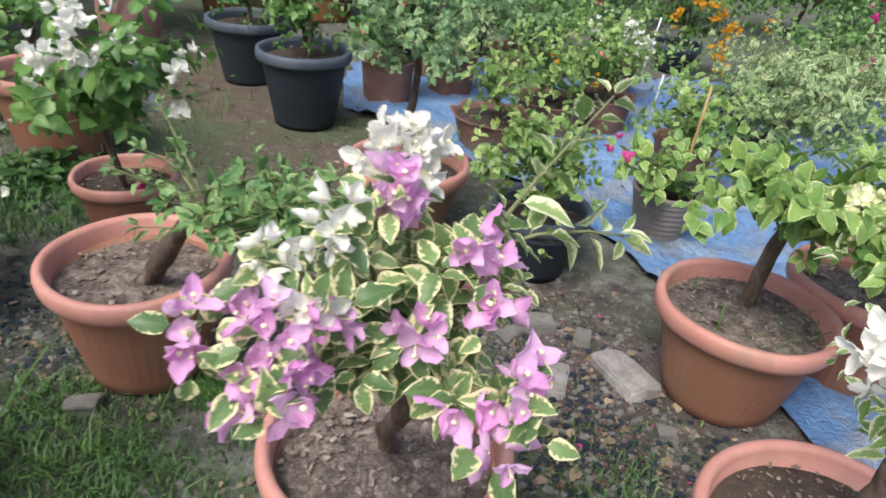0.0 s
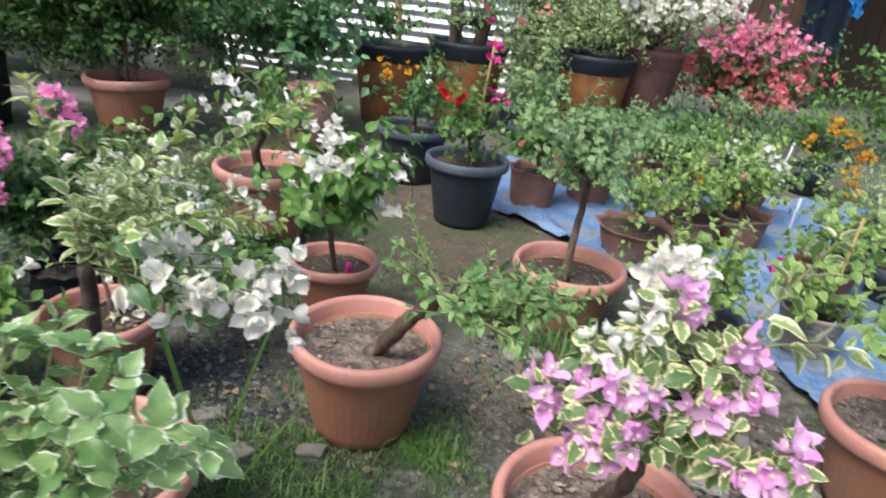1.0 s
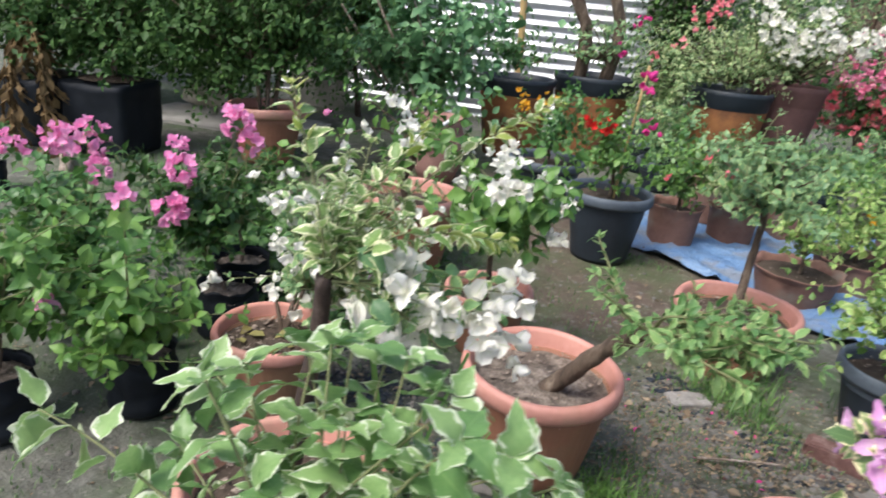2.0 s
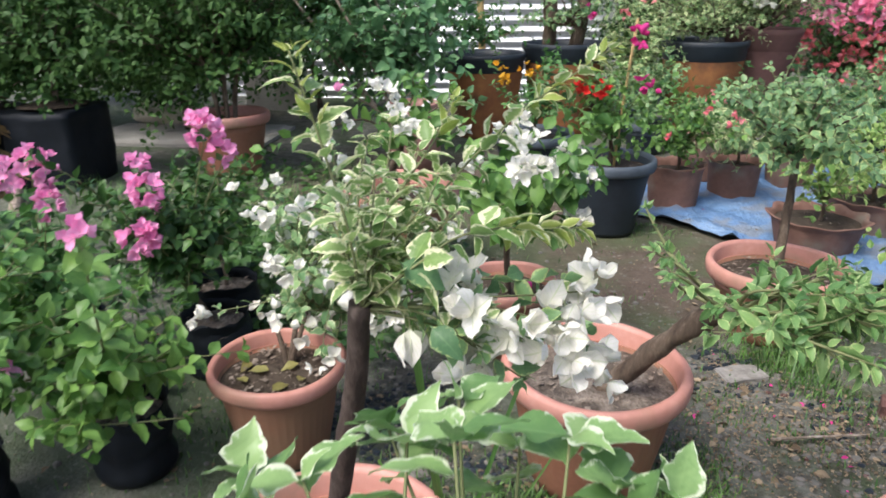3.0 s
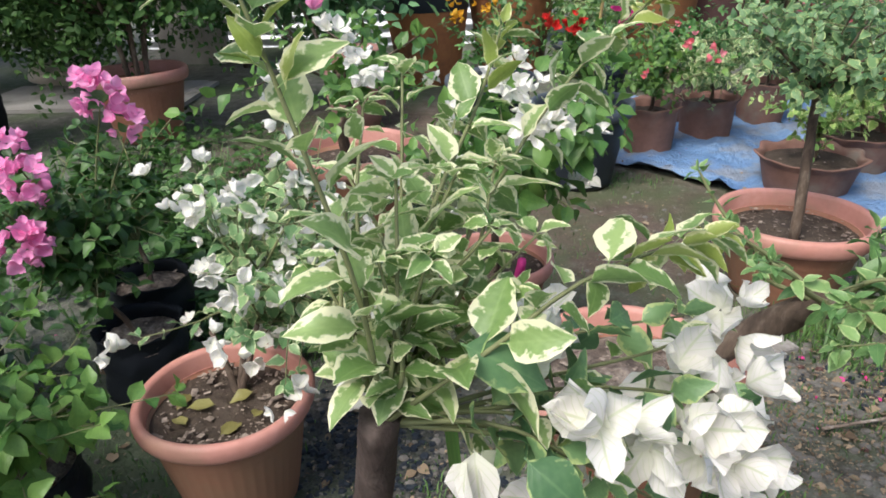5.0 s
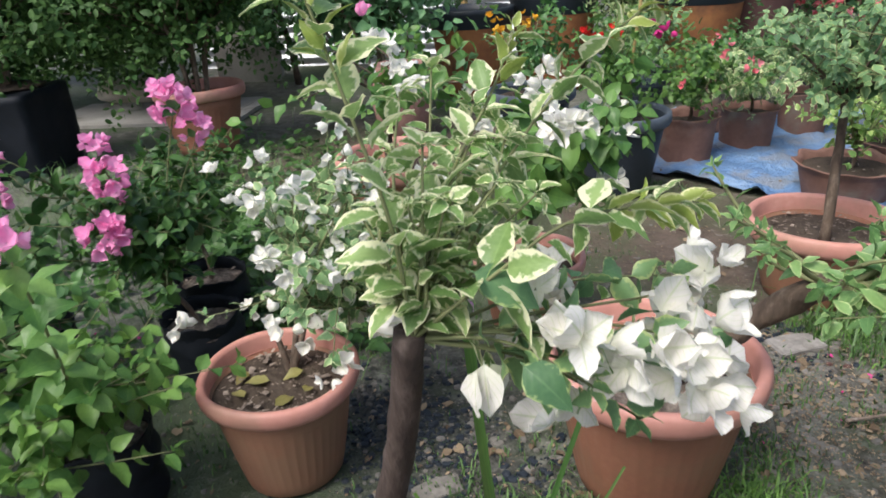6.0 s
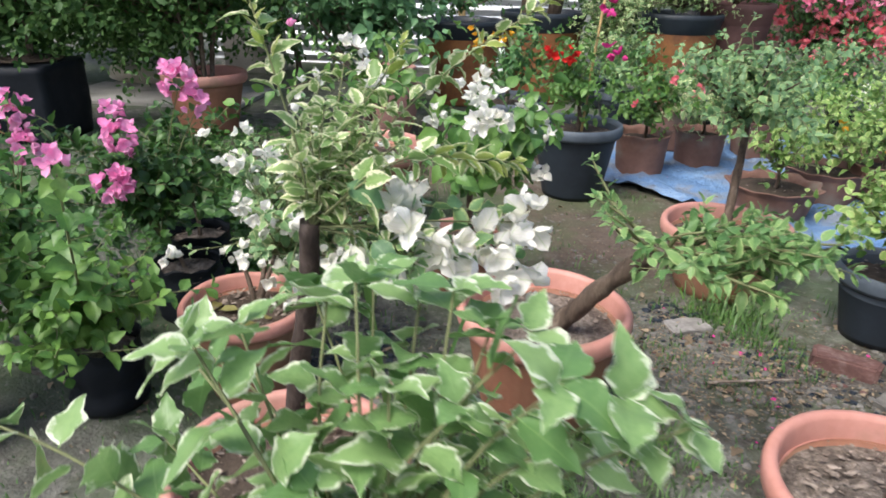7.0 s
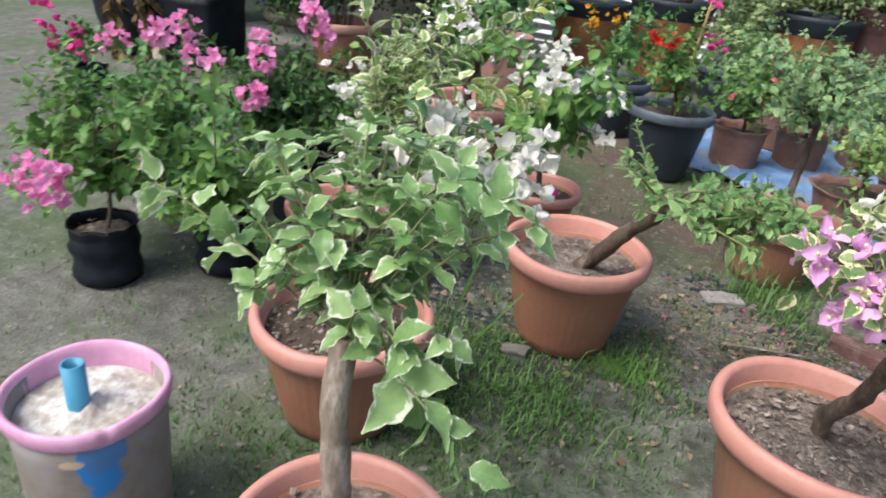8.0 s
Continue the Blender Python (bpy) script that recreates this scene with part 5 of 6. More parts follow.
def pot_weeds(parent, x, y, z, r, n):
    a = rng.random(n) * 6.28
    d = r * np.sqrt(rng.random(n))
    at = np.stack([x + d * np.cos(a), y + d * np.sin(a), np.full(n, z)], 1)
    way = rng.normal(0, 0.5, (n, 3)) + np.array((0, 0, 0.9))
    scatter("weed_blade", [leaf_shape(0.06, 0.35, 0.7, 0.5, 0.5, 0, 0, 6, 3, 0, 90)], frames(at, way, rng.normal(0, 1, (n, 3)), 0.03 + 0.06 * rng.random(n)), GRASS, parent)


# ---- pink ones in black bags ----
BAGGED = "pink bougainvilleas in bags"


def bagged(x, y, h, r, centre, radii, n, key, spots, mat=LEAF_MID, size=0.056, floor=0.14):
    q = thing("bagged_bougainvillea", "green bougainvillea with pink bracts in a black plastic grow bag", "potted plant", (x, y, 0), BAGGED)
    poly_bag(q, x, y, h, r)
    top = (x * 0.6 + centre[0] * 0.4, y * 0.6 + centre[1] * 0.4, h + 0.08)
    rod("trunk", [(x, y, h - 0.05), ((x + top[0]) / 2 + 0.01, (y + top[1]) / 2, h + 0.02), top], 0.008, 0.006, BARK, q, 8, 8, 0.2)
    mains, sides = boughs(top, centre, radii, n, 3, 0.1, key, floor=floor)
    stems = [curve_through([top, (np.array(top) + np.array(s[:3])) / 2 + np.array((0, 0, 0.04)), np.array(s[:3]) - np.array((0, 0, 0.02))], 8) for s in spots]
    branch_parts(mains + stems, 0.0035, 0.0015, TWIG, q)
    branch_parts(sides, 0.002, 0.001, TWIG, q, True)
    scatter("leaf", BROAD, leaves_on(mains + stems, 0.028, size, 0.3, up=0.9), mat, q)
    scatter("leaf", BROAD, leaves_on(sides, 0.028, size * 0.92, 0.1, up=0.9), mat, q, False)
    if spots:
        scatter("flower", SMALL_CUP, flowers_at([(*w[:4], int(w[4] * 2.3)) for w in spots], 0.0235, key, 0.4, (0.2, -0.4, 0)), BRACT_PINK, q, label="pink bracts")
    return q


bagged(-1.82, 1.14, 0.17, 0.095, (-1.78, 1.01, 0.35), (0.20, 0.19, 0.10), 15, 31, [(-1.51, 0.77, 0.755, 0.012, 2)], LEAF_LIME, 0.062, floor=0.25)
bagged(-2.07, 0.90, 0.17, 0.10, (-2.10, 1.02, 0.41), (0.33, 0.28, 0.17), 30, 32, [(-1.92, 0.62, 0.425, 0.06, 18), (-1.87, 0.9, 0.40, 0.01, 2)], LEAF_BRIGHT, floor=0.24)
bagged(-1.86, 1.61, 0.17, 0.105, (-2.01, 1.57, 0.47), (0.19, 0.20, 0.17), 22, 33, [(-1.80, 1.594, 0.735, 0.045, 13), (-1.76, 1.60, 0.67, 0.03, 6), (-1.89, 1.442, 0.605, 0.04, 10), (-1.93, 1.47, 0.66, 0.025, 5), (-1.89, 1.391, 0.50, 0.04, 10)], LEAF_DEEP, floor=0.31)
bagged(-1.96, 1.85, 0.17, 0.11, (-2.06, 1.98, 0.42), (0.20, 0.20, 0.15), 14, 34, [], LEAF_DEEP, floor=0.30)
bagged(-2.28, 1.50, 0.17, 0.11, (-2.25, 1.35, 0.38), (0.27, 0.28, 0.19), 26, 35, [(-2.232, 1.447, 0.645, 0.055, 14), (-2.14, 1.38, 0.58, 0.03, 6), (-2.45, 1.55, 0.60, 0.05, 10), (-2.6, 1.5, 0.55, 0.05, 8)], LEAF_MID)

q = bagged(-3.75, 2.35, 0.14, 0.09, (-3.75, 2.3, 0.27), (0.2, 0.2, 0.12), 10, 36, [], LEAF_MID)
scatter("flower", SMALL_FLOWER, flowers_at([(-3.72, 2.2, 0.34, 0.06, 8), (-3.87, 2.2, 0.42, 0.06, 7), (-3.6, 2.2, 0.27, 0.04, 5), (-3.75, 2.1, 0.25, 0.03, 3)], 0.042, 37), BRACT_MAGENTA, q, label="magenta bracts")
q["label"] = "small bougainvillea with magenta flowers in a black grow bag"
log = thing("log", "grey weathered branch lying on the ground", "log", (-3.6, 2.7, 0))
rod("wood", [(-3.95, 3.05, 0.10), (-3.7, 2.8, 0.06), (-3.45, 2.5, 0.03)], 0.04, 0.03, PALE_BARK, log, 8, 10, 0.3)
jar = thing("clay_jar", "old pinkish clay jar with a white strip of cloth", "jar", (-1.85, 3.98, 0))
part("body", lathe([(0.001, 0.01), (0.11, 0.0), (0.15, 0.10), (0.175, 0.22), (0.165, 0.32), (0.14, 0.38), (0.16, 0.43), (0.15, 0.435), (0.125, 0.38), (0.13, 0.25)], 36, (-1.85, 3.98, 0)), surface("old_pink_clay", [(0.25, (0.20, 0.10, 0.085)), (0.7, (0.36, 0.21, 0.18))], 7, 0.85), jar)
rod("cloth_strip", [(-1.99, 3.90, 0.44), (-1.93, 3.80, 0.36), (-1.87, 3.78, 0.27), (-1.83, 3.79, 0.36), (-1.72, 3.86, 0.46)], 0.012, 0.012, WHITE_PLASTIC, jar, 6, 14)

# ---- plants on and beside the blue sheet ----
p = potted("bougainvillea with a leaning trunk and cream flower buds, terracotta pot", 0.679, 1.373)
terracotta_pot(p, 0.679, 1.373, 0.281, 0.214, chips=900, depth=0.22)
pot_weeds(p, 0.66, 1.34, 0.222, 0.15, 14)
rod("trunk", [(0.70, 1.42, 0.22), (0.695, 1.40, 0.34), (0.70, 1.38, 0.46), (0.71, 1.36, 0.54)], 0.02, 0.015, BARK, p, 10, 12, 0.3)
mains, sides = boughs((0.705, 1.37, 0.52), (0.80, 1.28, 0.61), (0.27, 0.26, 0.10), 26, 3, 0.1, 41)
branch_parts(mains, 0.005, 0.002, TWIG, p)
scatter("leaf", BROAD, leaves_on(mains, 0.026, 0.066, 0.35, up=1.1), LEAF_FRESH, p)
scatter("leaf", BROAD, leaves_on(sides, 0.03, 0.058, 0.1, up=1.1), LEAF_FRESH, p, False)
scatter("flower", FLOWER, flowers_at([(0.75, 1.24, 0.595, 0.055, 20), (0.70, 1.20, 0.61, 0.03, 6), (0.83, 1.20, 0.60, 0.05, 10)], 0.024, 42, 0.4, (0, -0.4, 0)), BRACT_CREAM, p, label="cream and yellow-green bracts")

p = potted("green bougainvillea in a terracotta pot behind others", 1.05, 1.50)
terracotta_pot(p, 1.05, 1.50, 0.30, 0.20, chips=500)
mains, sides = boughs((1.06, 1.5, 0.42), (1.05, 1.45, 0.56), (0.26, 0.25, 0.1), 16, 3, 0.1, 43)
rod("trunk", [(1.05, 1.5, 0.22), (1.055, 1.5, 0.33), (1.06, 1.5, 0.44)], 0.014, 0.01, BARK, p, 8, 8, 0.3)
branch_parts(mains, 0.004, 0.002, TWIG, p)
scatter("leaf", BROAD, leaves_on(mains, 0.03, 0.05, 0.3), LEAF_BRIGHT, p)

p = potted("white-flowered bougainvillea with pale-edged leaves, terracotta pot", 0.54, 0.696)
terracotta_pot(p, 0.54, 0.696, 0.304, 0.21, chips=700, soil=DARK_SOIL, depth=0.2)
pot_weeds(p, 0.53, 0.69, 0.245, 0.15, 14)
rod("trunk", [(0.56, 0.72, 0.24), (0.55, 0.70, 0.36), (0.52, 0.66, 0.50)], 0.017, 0.012, BARK, p, 10, 10, 0.3)
mains, sides = boughs((0.52, 0.66, 0.48), (0.55, 0.63, 0.66), (0.12, 0.12, 0.12), 14, 2, 0.1, 44)
branch_parts(mains, 0.004, 0.002, TWIG, p)
scatter("leaf", BOUG, np.concatenate([leaves_on(mains, 0.03, 0.045, 0.3), leaves_on(sides, 0.03, 0.04, 0.2)]), LEAF_WHITE, p)
scatter("flower", FLOWER, flowers_at([(0.395, 0.62, 0.725, 0.035, 8), (0.40, 0.60, 0.655, 0.03, 6), (0.46, 0.58, 0.69, 0.03, 5)], 0.028, 45, 0.3, (-0.3, -0.4, 0)), BRACT_WHITE, p, label="white bracts")

p = potted("pale-leaved bougainvillea with few magenta flowers in a black pot", 0.256, 1.93)
black_pot(p, 0.256, 1.93, 0.235, 0.158)
rod("trunk", [(0.25, 1.94, 0.18), (0.26, 1.92, 0.27), (0.25, 1.91, 0.36)], 0.009, 0.006, BARK, p, 8, 8, 0.2)
mains, sides = boughs((0.25, 1.91, 0.33), (0.22, 1.84, 0.42), (0.20, 0.18, 0.19), 24, 3, 0.1, 46)
branch_parts(mains, 0.004, 0.0015, TWIG, p)
scatter("leaf", BROAD, np.concatenate([leaves_on(mains, 0.03, 0.045, 0.3), leaves_on(sides, 0.035, 0.04, 0.2)]), LEAF_FRESH, p)
scatter("flower", SMALL_FLOWER, flowers_at([(0.40, 1.80, 0.50, 0.012, 2), (0.44, 1.80, 0.46, 0.01, 1)], 0.025, 47), BRACT_MAGENTA, p, label="magenta bracts")

p = potted("large-leaved bougainvillea in a ribbed grey-brown clay pot", 0.76, 2.25)
ribs = [(0.001, 0.01), (0.082, 0.0)]
for k in range(7):
    ribs += [(0.084 + 0.0045 * k, 0.008 + 0.022 * k), (0.091 + 0.0045 * k, 0.016 + 0.022 * k), (0.086 + 0.0045 * k, 0.026 + 0.022 * k)]
part("pot", lathe(ribs + [(0.122, 0.168), (0.126, 0.18), (0.118, 0.186), (0.108, 0.178), (0.104, 0.13)], 40, (0.76, 2.25, 0)), surface("grey_clay", [(0.25, (0.16, 0.135, 0.12)), (0.7, (0.34, 0.30, 0.27))], 9, 0.85, 60, 0.3, 0.002), p)
soil_disc(p, 0.76, 2.25, 0.16, 0.107, DARK_SOIL)
mains, sides = boughs((0.75, 2.24, 0.2), (0.68, 2.12, 0.30), (0.22, 0.18, 0.11), 14, 2, 0.1, 48)
branch_parts(mains, 0.004, 0.0015, TWIG, p)
scatter("leaf", BROAD, leaves_on(mains, 0.034, 0.080, 0.35, up=1.1), LEAF_FRESH, p)
rod("stake", [(0.79, 2.25, 0.12), (0.80, 2.24, 0.34), (0.805, 2.235, 0.56)], 0.006, 0.005, BAMBOO, p, 6, 4)

ROWS_S = "brown wavy-rimmed pots"


def wavy(x, y, h, r, centre, radii, n, key, shapes, mat, size, spots=(), fmat=None, step=0.03, base=0.74, label="leafy bougainvillea in a brown clay pot with a wavy rim", trunk=True, single=True):
    q = potted(label, x, y, ROWS_S)
    scalloped_pot(q, x, y, h, r, base)
    root = (x + 0.3 * (centre[0] - x), y + 0.3 * (centre[1] - y), max(h, 0.12) + 0.06)
    if trunk:
        rod("trunk", [(x, y, h * 0.75), ((x + root[0]) / 2 + 0.01, (y + root[1]) / 2, h + 0.0), root], 0.010, 0.007, BARK, q, 8, 8, 0.3)
    mains, sides = boughs(root, centre, radii, n, 3, 0.1, key)
    branch_parts(mains, 0.004, 0.0015, TWIG, q)
    scatter("leaf", shapes, leaves_on(mains, step, size, 0.3, up=0.8), mat, q, single, limit=120)
    scatter("leaf", shapes, leaves_on(sides, step, size * 0.9, 0.1, up=0.8), mat, q, False)
    if spots:
        scatter("flower", SMALL_FLOWER, flowers_at(spots, 0.026, key, 0.4, (0, -0.4, 0)), fmat, q)
    return q


wavy(-0.35, 3.54, 0.225, 0.15, (-0.33, 3.40, 0.45), (0.24, 0.2, 0.17), 18, 51, BROAD, LEAF_LIME, 0.05, [(-0.25, 3.25, 0.55, 0.03, 3), (-0.15, 3.3, 0.48, 0.03, 3), (-0.42, 3.2, 0.43, 0.02, 2)], BRACT_CORAL, base=0.8)
wavy(-0.015, 3.79, 0.20, 0.148, (-0.02, 3.62, 0.42), (0.30, 0.24, 0.17), 18, 52, BROAD, LEAF_FROST, 0.05, [(-0.1, 3.4, 0.50, 0.03, 3)], BRACT_CORAL, base=0.82)
wavy(-0.12, 4.15, 0.24, 0.16, (-0.10, 4.05, 0.42), (0.30, 0.25, 0.16), 16, 53, BROAD, LEAF_MID, 0.05)
wavy(0.33, 4.05, 0.22, 0.15, (0.35, 3.95, 0.45), (0.28, 0.24, 0.16), 16, 54, BROAD, LEAF_SAGE, 0.05)
wavy(0.18, 2.98, 0.16, 0.20, (0.18, 2.86, 0.36), (0.22, 0.18, 0.15), 14, 55, BROAD, LEAF_FRESH, 0.05, step=0.045, label="wide brown wavy-rimmed bowl with a sparse young bougainvillea", base=0.72)
wavy(0.48, 3.28, 0.17, 0.19, (0.45, 3.15, 0.38), (0.27, 0.23, 0.18), 18, 56, BROAD, LEAF_FRESH, 0.05, [(0.62, 3.0, 0.35, 0.015, 2), (0.40, 3.0, 0.42, 0.015, 2)], BRACT_YELLOW, 0.04)
wavy(0.92, 3.98, 0.2, 0.16, (0.92, 3.85, 0.36), (0.32, 0.26, 0.18), 18, 57, BROAD, LEAF_FRESH, 0.05, [(0.85, 3.72, 0.34, 0.07, 26), (1.0, 3.72, 0.36, 0.07, 24), (0.92, 3.72, 0.44, 0.05, 14), (0.75, 3.8, 0.44, 0.05, 10)], BRACT_WHITE, label="creamy white bougainvillea in a brown clay pot")
wavy(0.98, 2.75, 0.2, 0.14, (0.97, 2.63, 0.38), (0.24, 0.22, 0.18), 20, 58, BROAD, LEAF_FRESH, 0.052)
wavy(0.75, 3.35, 0.19, 0.16, (0.72, 3.25, 0.38), (0.26, 0.22, 0.18), 18, 59, BROAD, LEAF_FRESH, 0.05, [(0.65, 3.1, 0.42, 0.02, 2)], BRACT_CORAL)


def tubbed(x, y, h, r, centre, radii, n, key, shapes, mat, size, spots=(), fmat=None, label="bushy bougainvillea in a black plastic pot", step=0.03, fsize=0.026, group="black pots"):
    q = potted(label, x, y, group)
    black_pot(q, x, y, h, r)
    root = (x + 0.3 * (centre[0] - x), y + 0.3 * (centre[1] - y), h + 0.08)
    rod("trunk", [(x, y, h - 0.07), ((x + root[0]) / 2 + 0.01, (y + root[1]) / 2, h + 0.02), root], 0.012, 0.009, BARK, q, 8, 8, 0.3)
    mains, sides = boughs(root, centre, radii, n, 3, 0.1, key)
    branch_parts(mains, 0.004, 0.0015, TWIG, q)
    scatter("leaf", shapes, leaves_on(mains, step, size, 0.3, up=0.8), mat, q, True, limit=120)
    scatter("leaf", shapes, leaves_on(sides, step, size * 0.9, 0.1, up=0.8), mat, q, False)
    if spots:
        scatter("flower", SMALL_FLOWER, flowers_at(spots, fsize, key, 0.4, (0, -0.4, 0)), fmat, q)
    return q


q = tubbed(-0.702, 3.106, 0.349, 0.216, (-0.70, 3.06, 0.58), (0.22, 0.2, 0.2), 18, 61, BROAD, LEAF_BRIGHT, 0.05, [(-0.84, 3.0, 0.66, 0.03, 8), (-0.77, 2.95, 0.65, 0.025, 6), (-0.74, 2.93, 0.70, 0.018, 3)], BRACT_RED, "green bougainvillea with scarlet flowers in a black plastic pot", fsize=0.027)
rod("stake", [(-0.68, 3.08, 0.28), (-0.66, 3.06, 0.60), (-0.63, 3.05, 0.95)], 0.007, 0.006, BAMBOO, q, 6, 5)
scatter("flower", SMALL_FLOWER, flowers_at([(-0.62, 2.95, 0.88, 0.035, 7), (-0.60, 2.92, 0.70, 0.012, 2), (-0.55, 2.92, 0.68, 0.012, 2)], 0.034, 62), BRACT_MAGENTA, q, label="magenta bracts")
tubbed(-1.10, 3.70, 0.335, 0.228, (-1.12, 3.62, 0.60), (0.25, 0.22, 0.2), 18, 63, BROAD, LEAF_MID, 0.05, [(-1.25, 3.5, 0.66, 0.06, 10), (-1.1, 3.45, 0.70, 0.05, 6)], BRACT_YELLOW, "leafy bougainvillea with orange flowers in a black plastic pot")
tubbed(1.59, 3.62, 0.17, 0.15, (1.95, 3.45, 0.36), (0.60, 0.45, 0.26), 66, 64, BOUG, LEAF_FROST, 0.055, [(1.9, 3.2, 0.5, 0.05, 3)], BRACT_MAGENTA, "wide low bougainvillea with frosted leaves in a black pot", 0.022)
tubbed(1.55, 4.75, 0.2, 0.17, (1.6, 4.6, 0.42), (0.42, 0.3, 0.24), 26, 65, BROAD, LEAF_LIME, 0.045, [(1.5, 4.4, 0.54, 0.05, 22), (1.62, 4.4, 0.46, 0.05, 20), (1.75, 4.4, 0.36, 0.05, 22), (1.68, 4.4, 0.24, 0.05, 16), (1.74, 4.4, 0.14, 0.05, 14), (2.05, 4.55, 0.38, 0.05, 12), (1.4, 4.4, 0.40, 0.05, 12)], BRACT_YELLOW, "bushy bougainvillea with golden yellow flowers in a black pot")
tubbed(0.62, 4.75, 0.2, 0.17, (0.6, 4.65, 0.34), (0.40, 0.3, 0.14), 22, 66, BROAD, LEAF_BRIGHT, 0.05)
tubbed(1.15, 5.0, 0.2, 0.17, (1.1, 4.9, 0.42), (0.45, 0.3, 0.2), 22, 67, BROAD, LEAF_SAGE, 0.05, [(0.95, 4.5, 0.5, 0.1, 5)], BRACT_CORAL)
tubbed(0.1, 4.75, 0.2, 0.17, (0.1, 4.65, 0.33), (0.40, 0.3, 0.13), 22, 68, BROAD, LEAF_SAGE, 0.055, [(-0.05, 4.4, 0.42, 0.05, 8)], BRACT_CORAL)
tubbed(2.3, 4.3, 0.2, 0.17, (2.4, 4.2, 0.45), (0.5, 0.4, 0.25), 24, 69, BROAD, LEAF_BRIGHT, 0.05, [(2.3, 3.9, 0.6, 0.1, 8)], BRACT_MAGENTA)
tubbed(1.35, 2.9, 0.18, 0.15, (1.45, 2.72, 0.38), (0.38, 0.32, 0.18), 32, 70, BOUG, LEAF_FROST, 0.052)
tubbed(1.7, 2.2, 0.2, 0.17, (1.65, 2.1, 0.46), (0.45, 0.36, 0.18), 32, 71, BROAD, LEAF_FRESH, 0.055)
tubbed(-0.42, 4.75, 0.22, 0.17, (-0.42, 4.7, 0.46), (0.28, 0.25, 0.24), 22, 72, BROAD, LEAF_SAGE, 0.055)
tubbed(-0.55, 5.3, 0.26, 0.18, (-0.5, 5.2, 0.70), (0.30, 0.25, 0.34), 26, 73, BROAD, LEAF_FROST, 0.055, [(-0.45, 5.0, 1.0, 0.05, 6), (-0.6, 5.0, 0.9, 0.04, 4)], BRACT_CORAL)
for x0, y0, z0, dx in ((1.02, 3.4, 0.30, 0.02), (1.2, 4.3, 0.42, 0.05)):
    s = thing("plant_stake", "thin pale plastic plant stake standing among the pots", "stake", (x0, y0, 0), "stakes")
    rod("stake_rod", [(x0, y0, 0.0), (x0 + dx / 2, y0, z0 / 2), (x0 + dx, y0, z0)], 0.006, 0.006, WHITE_PLASTIC, s, 6, 4)

# ---- big tubs at the back ----
def big_tub(x, y, h, r, lower, label, group="large tubs", waist=0.72):
    q = thing("tub_planter", label, "planter", (x, y, 0), group)
    prof = [(0.001, 0.02), (waist * r, 0.0), (waist * r * 1.02, 0.02)] + [(r * (waist + (0.96 - waist) * s), 0.02 + (h * 0.8 - 0.02) * s) for s in (0.25, 0.5, 0.75, 1.0)]
    body = part("tub", lathe(prof, 40, (x, y, 0)), lower, q)
    top = [(0.945 * r, h * 0.79), (0.97 * r, h * 0.8), (0.985 * r, h * 0.9), (1.03 * r, h * 0.94), (1.04 * r, h * 0.985), (1.0 * r, h), (0.93 * r, h * 0.985), (0.9 * r, h * 0.9), (0.88 * r, h * 0.7)]
    part("rim_band", lathe(top, 40, (x, y, 0)), BLACK_POT if lower is RUST else MAROON, body, "dark band at the rim")
    soil_disc(q, x, y, h * 0.9, 0.9 * r, DARK_SOIL)
    return q


def fill(q, root, centre, radii, n, key, shapes, mat, size, spots=(), fmat=None, step=0.035, fsize=0.035, thick=0.008):
    mains, sides = boughs(root, centre, radii, n, 3, 0.1, key)
    branch_parts(mains, thick, 0.002, BARK, q)
    scatter("leaves", shapes, np.concatenate([leaves_on(mains, step, size, 0.3, up=0.8), leaves_on(sides, step, size * 0.9, 0.1, up=0.8)]), mat, q, False)
    if spots:
        scatter("flowers", SMALL_FLOWER, flowers_at(spots, fsize, key, 0.4, (0, -0.3, 0)), fmat, q, False)


q = big_tub(-1.60, 5.2, 0.62, 0.30, RUST, "rust-brown tub with a dark rim holding old stumps")
fill(q, (-1.6, 5.2, 0.7), (-1.6, 5.1, 0.85), (0.35, 0.3, 0.2), 14, 81, BROAD, LEAF_MID, 0.06)
q = big_tub(-1.02, 5.45, 0.68, 0.32, RUST, "orange-brown tub with a black rim holding a stumped bougainvillea")
for a, b in (((-1.15, 5.42, 0.6), (-1.24, 5.35, 1.6)), ((-0.95, 5.42, 0.6), (-0.93, 5.35, 1.6))):
    rod("stump", [a, ((a[0] + b[0]) / 2 + 0.05, a[1] - 0.03, 1.0), (b[0] - 0.03, b[1], 1.3), b], 0.055, 0.035, BARK, q, 10, 14, 0.5)
fill(q, (-1.0, 5.4, 0.8), (-1.0, 5.25, 0.95), (0.45, 0.3, 0.25), 16, 82, BROAD, LEAF_SAGE, 0.055, [(-0.75, 5.1, 1.1, 0.06, 5), (-0.85, 5.0, 0.92, 0.05, 4)], BRACT_MAGENTA)
q = big_tub(0.02, 5.6, 0.69, 0.31, RUST, "orange and black tub with a dense variegated bougainvillea")
fill(q, (0.02, 5.6, 0.72), (-0.1, 5.5, 0.95), (0.55, 0.35, 0.24), 60, 83, SMALL, LEAF_FROST, 0.05, [(-0.32, 5.2, 1.22, 0.09, 12), (-0.22, 5.2, 1.27, 0.07, 8), (-0.3, 5.2, 1.10, 0.06, 6)], BRACT_CORAL, 0.025)
q = big_tub(0.47, 5.85, 0.76, 0.28, MAROON, "tall maroon drum planter with a white-flowered bougainvillea", waist=0.62)
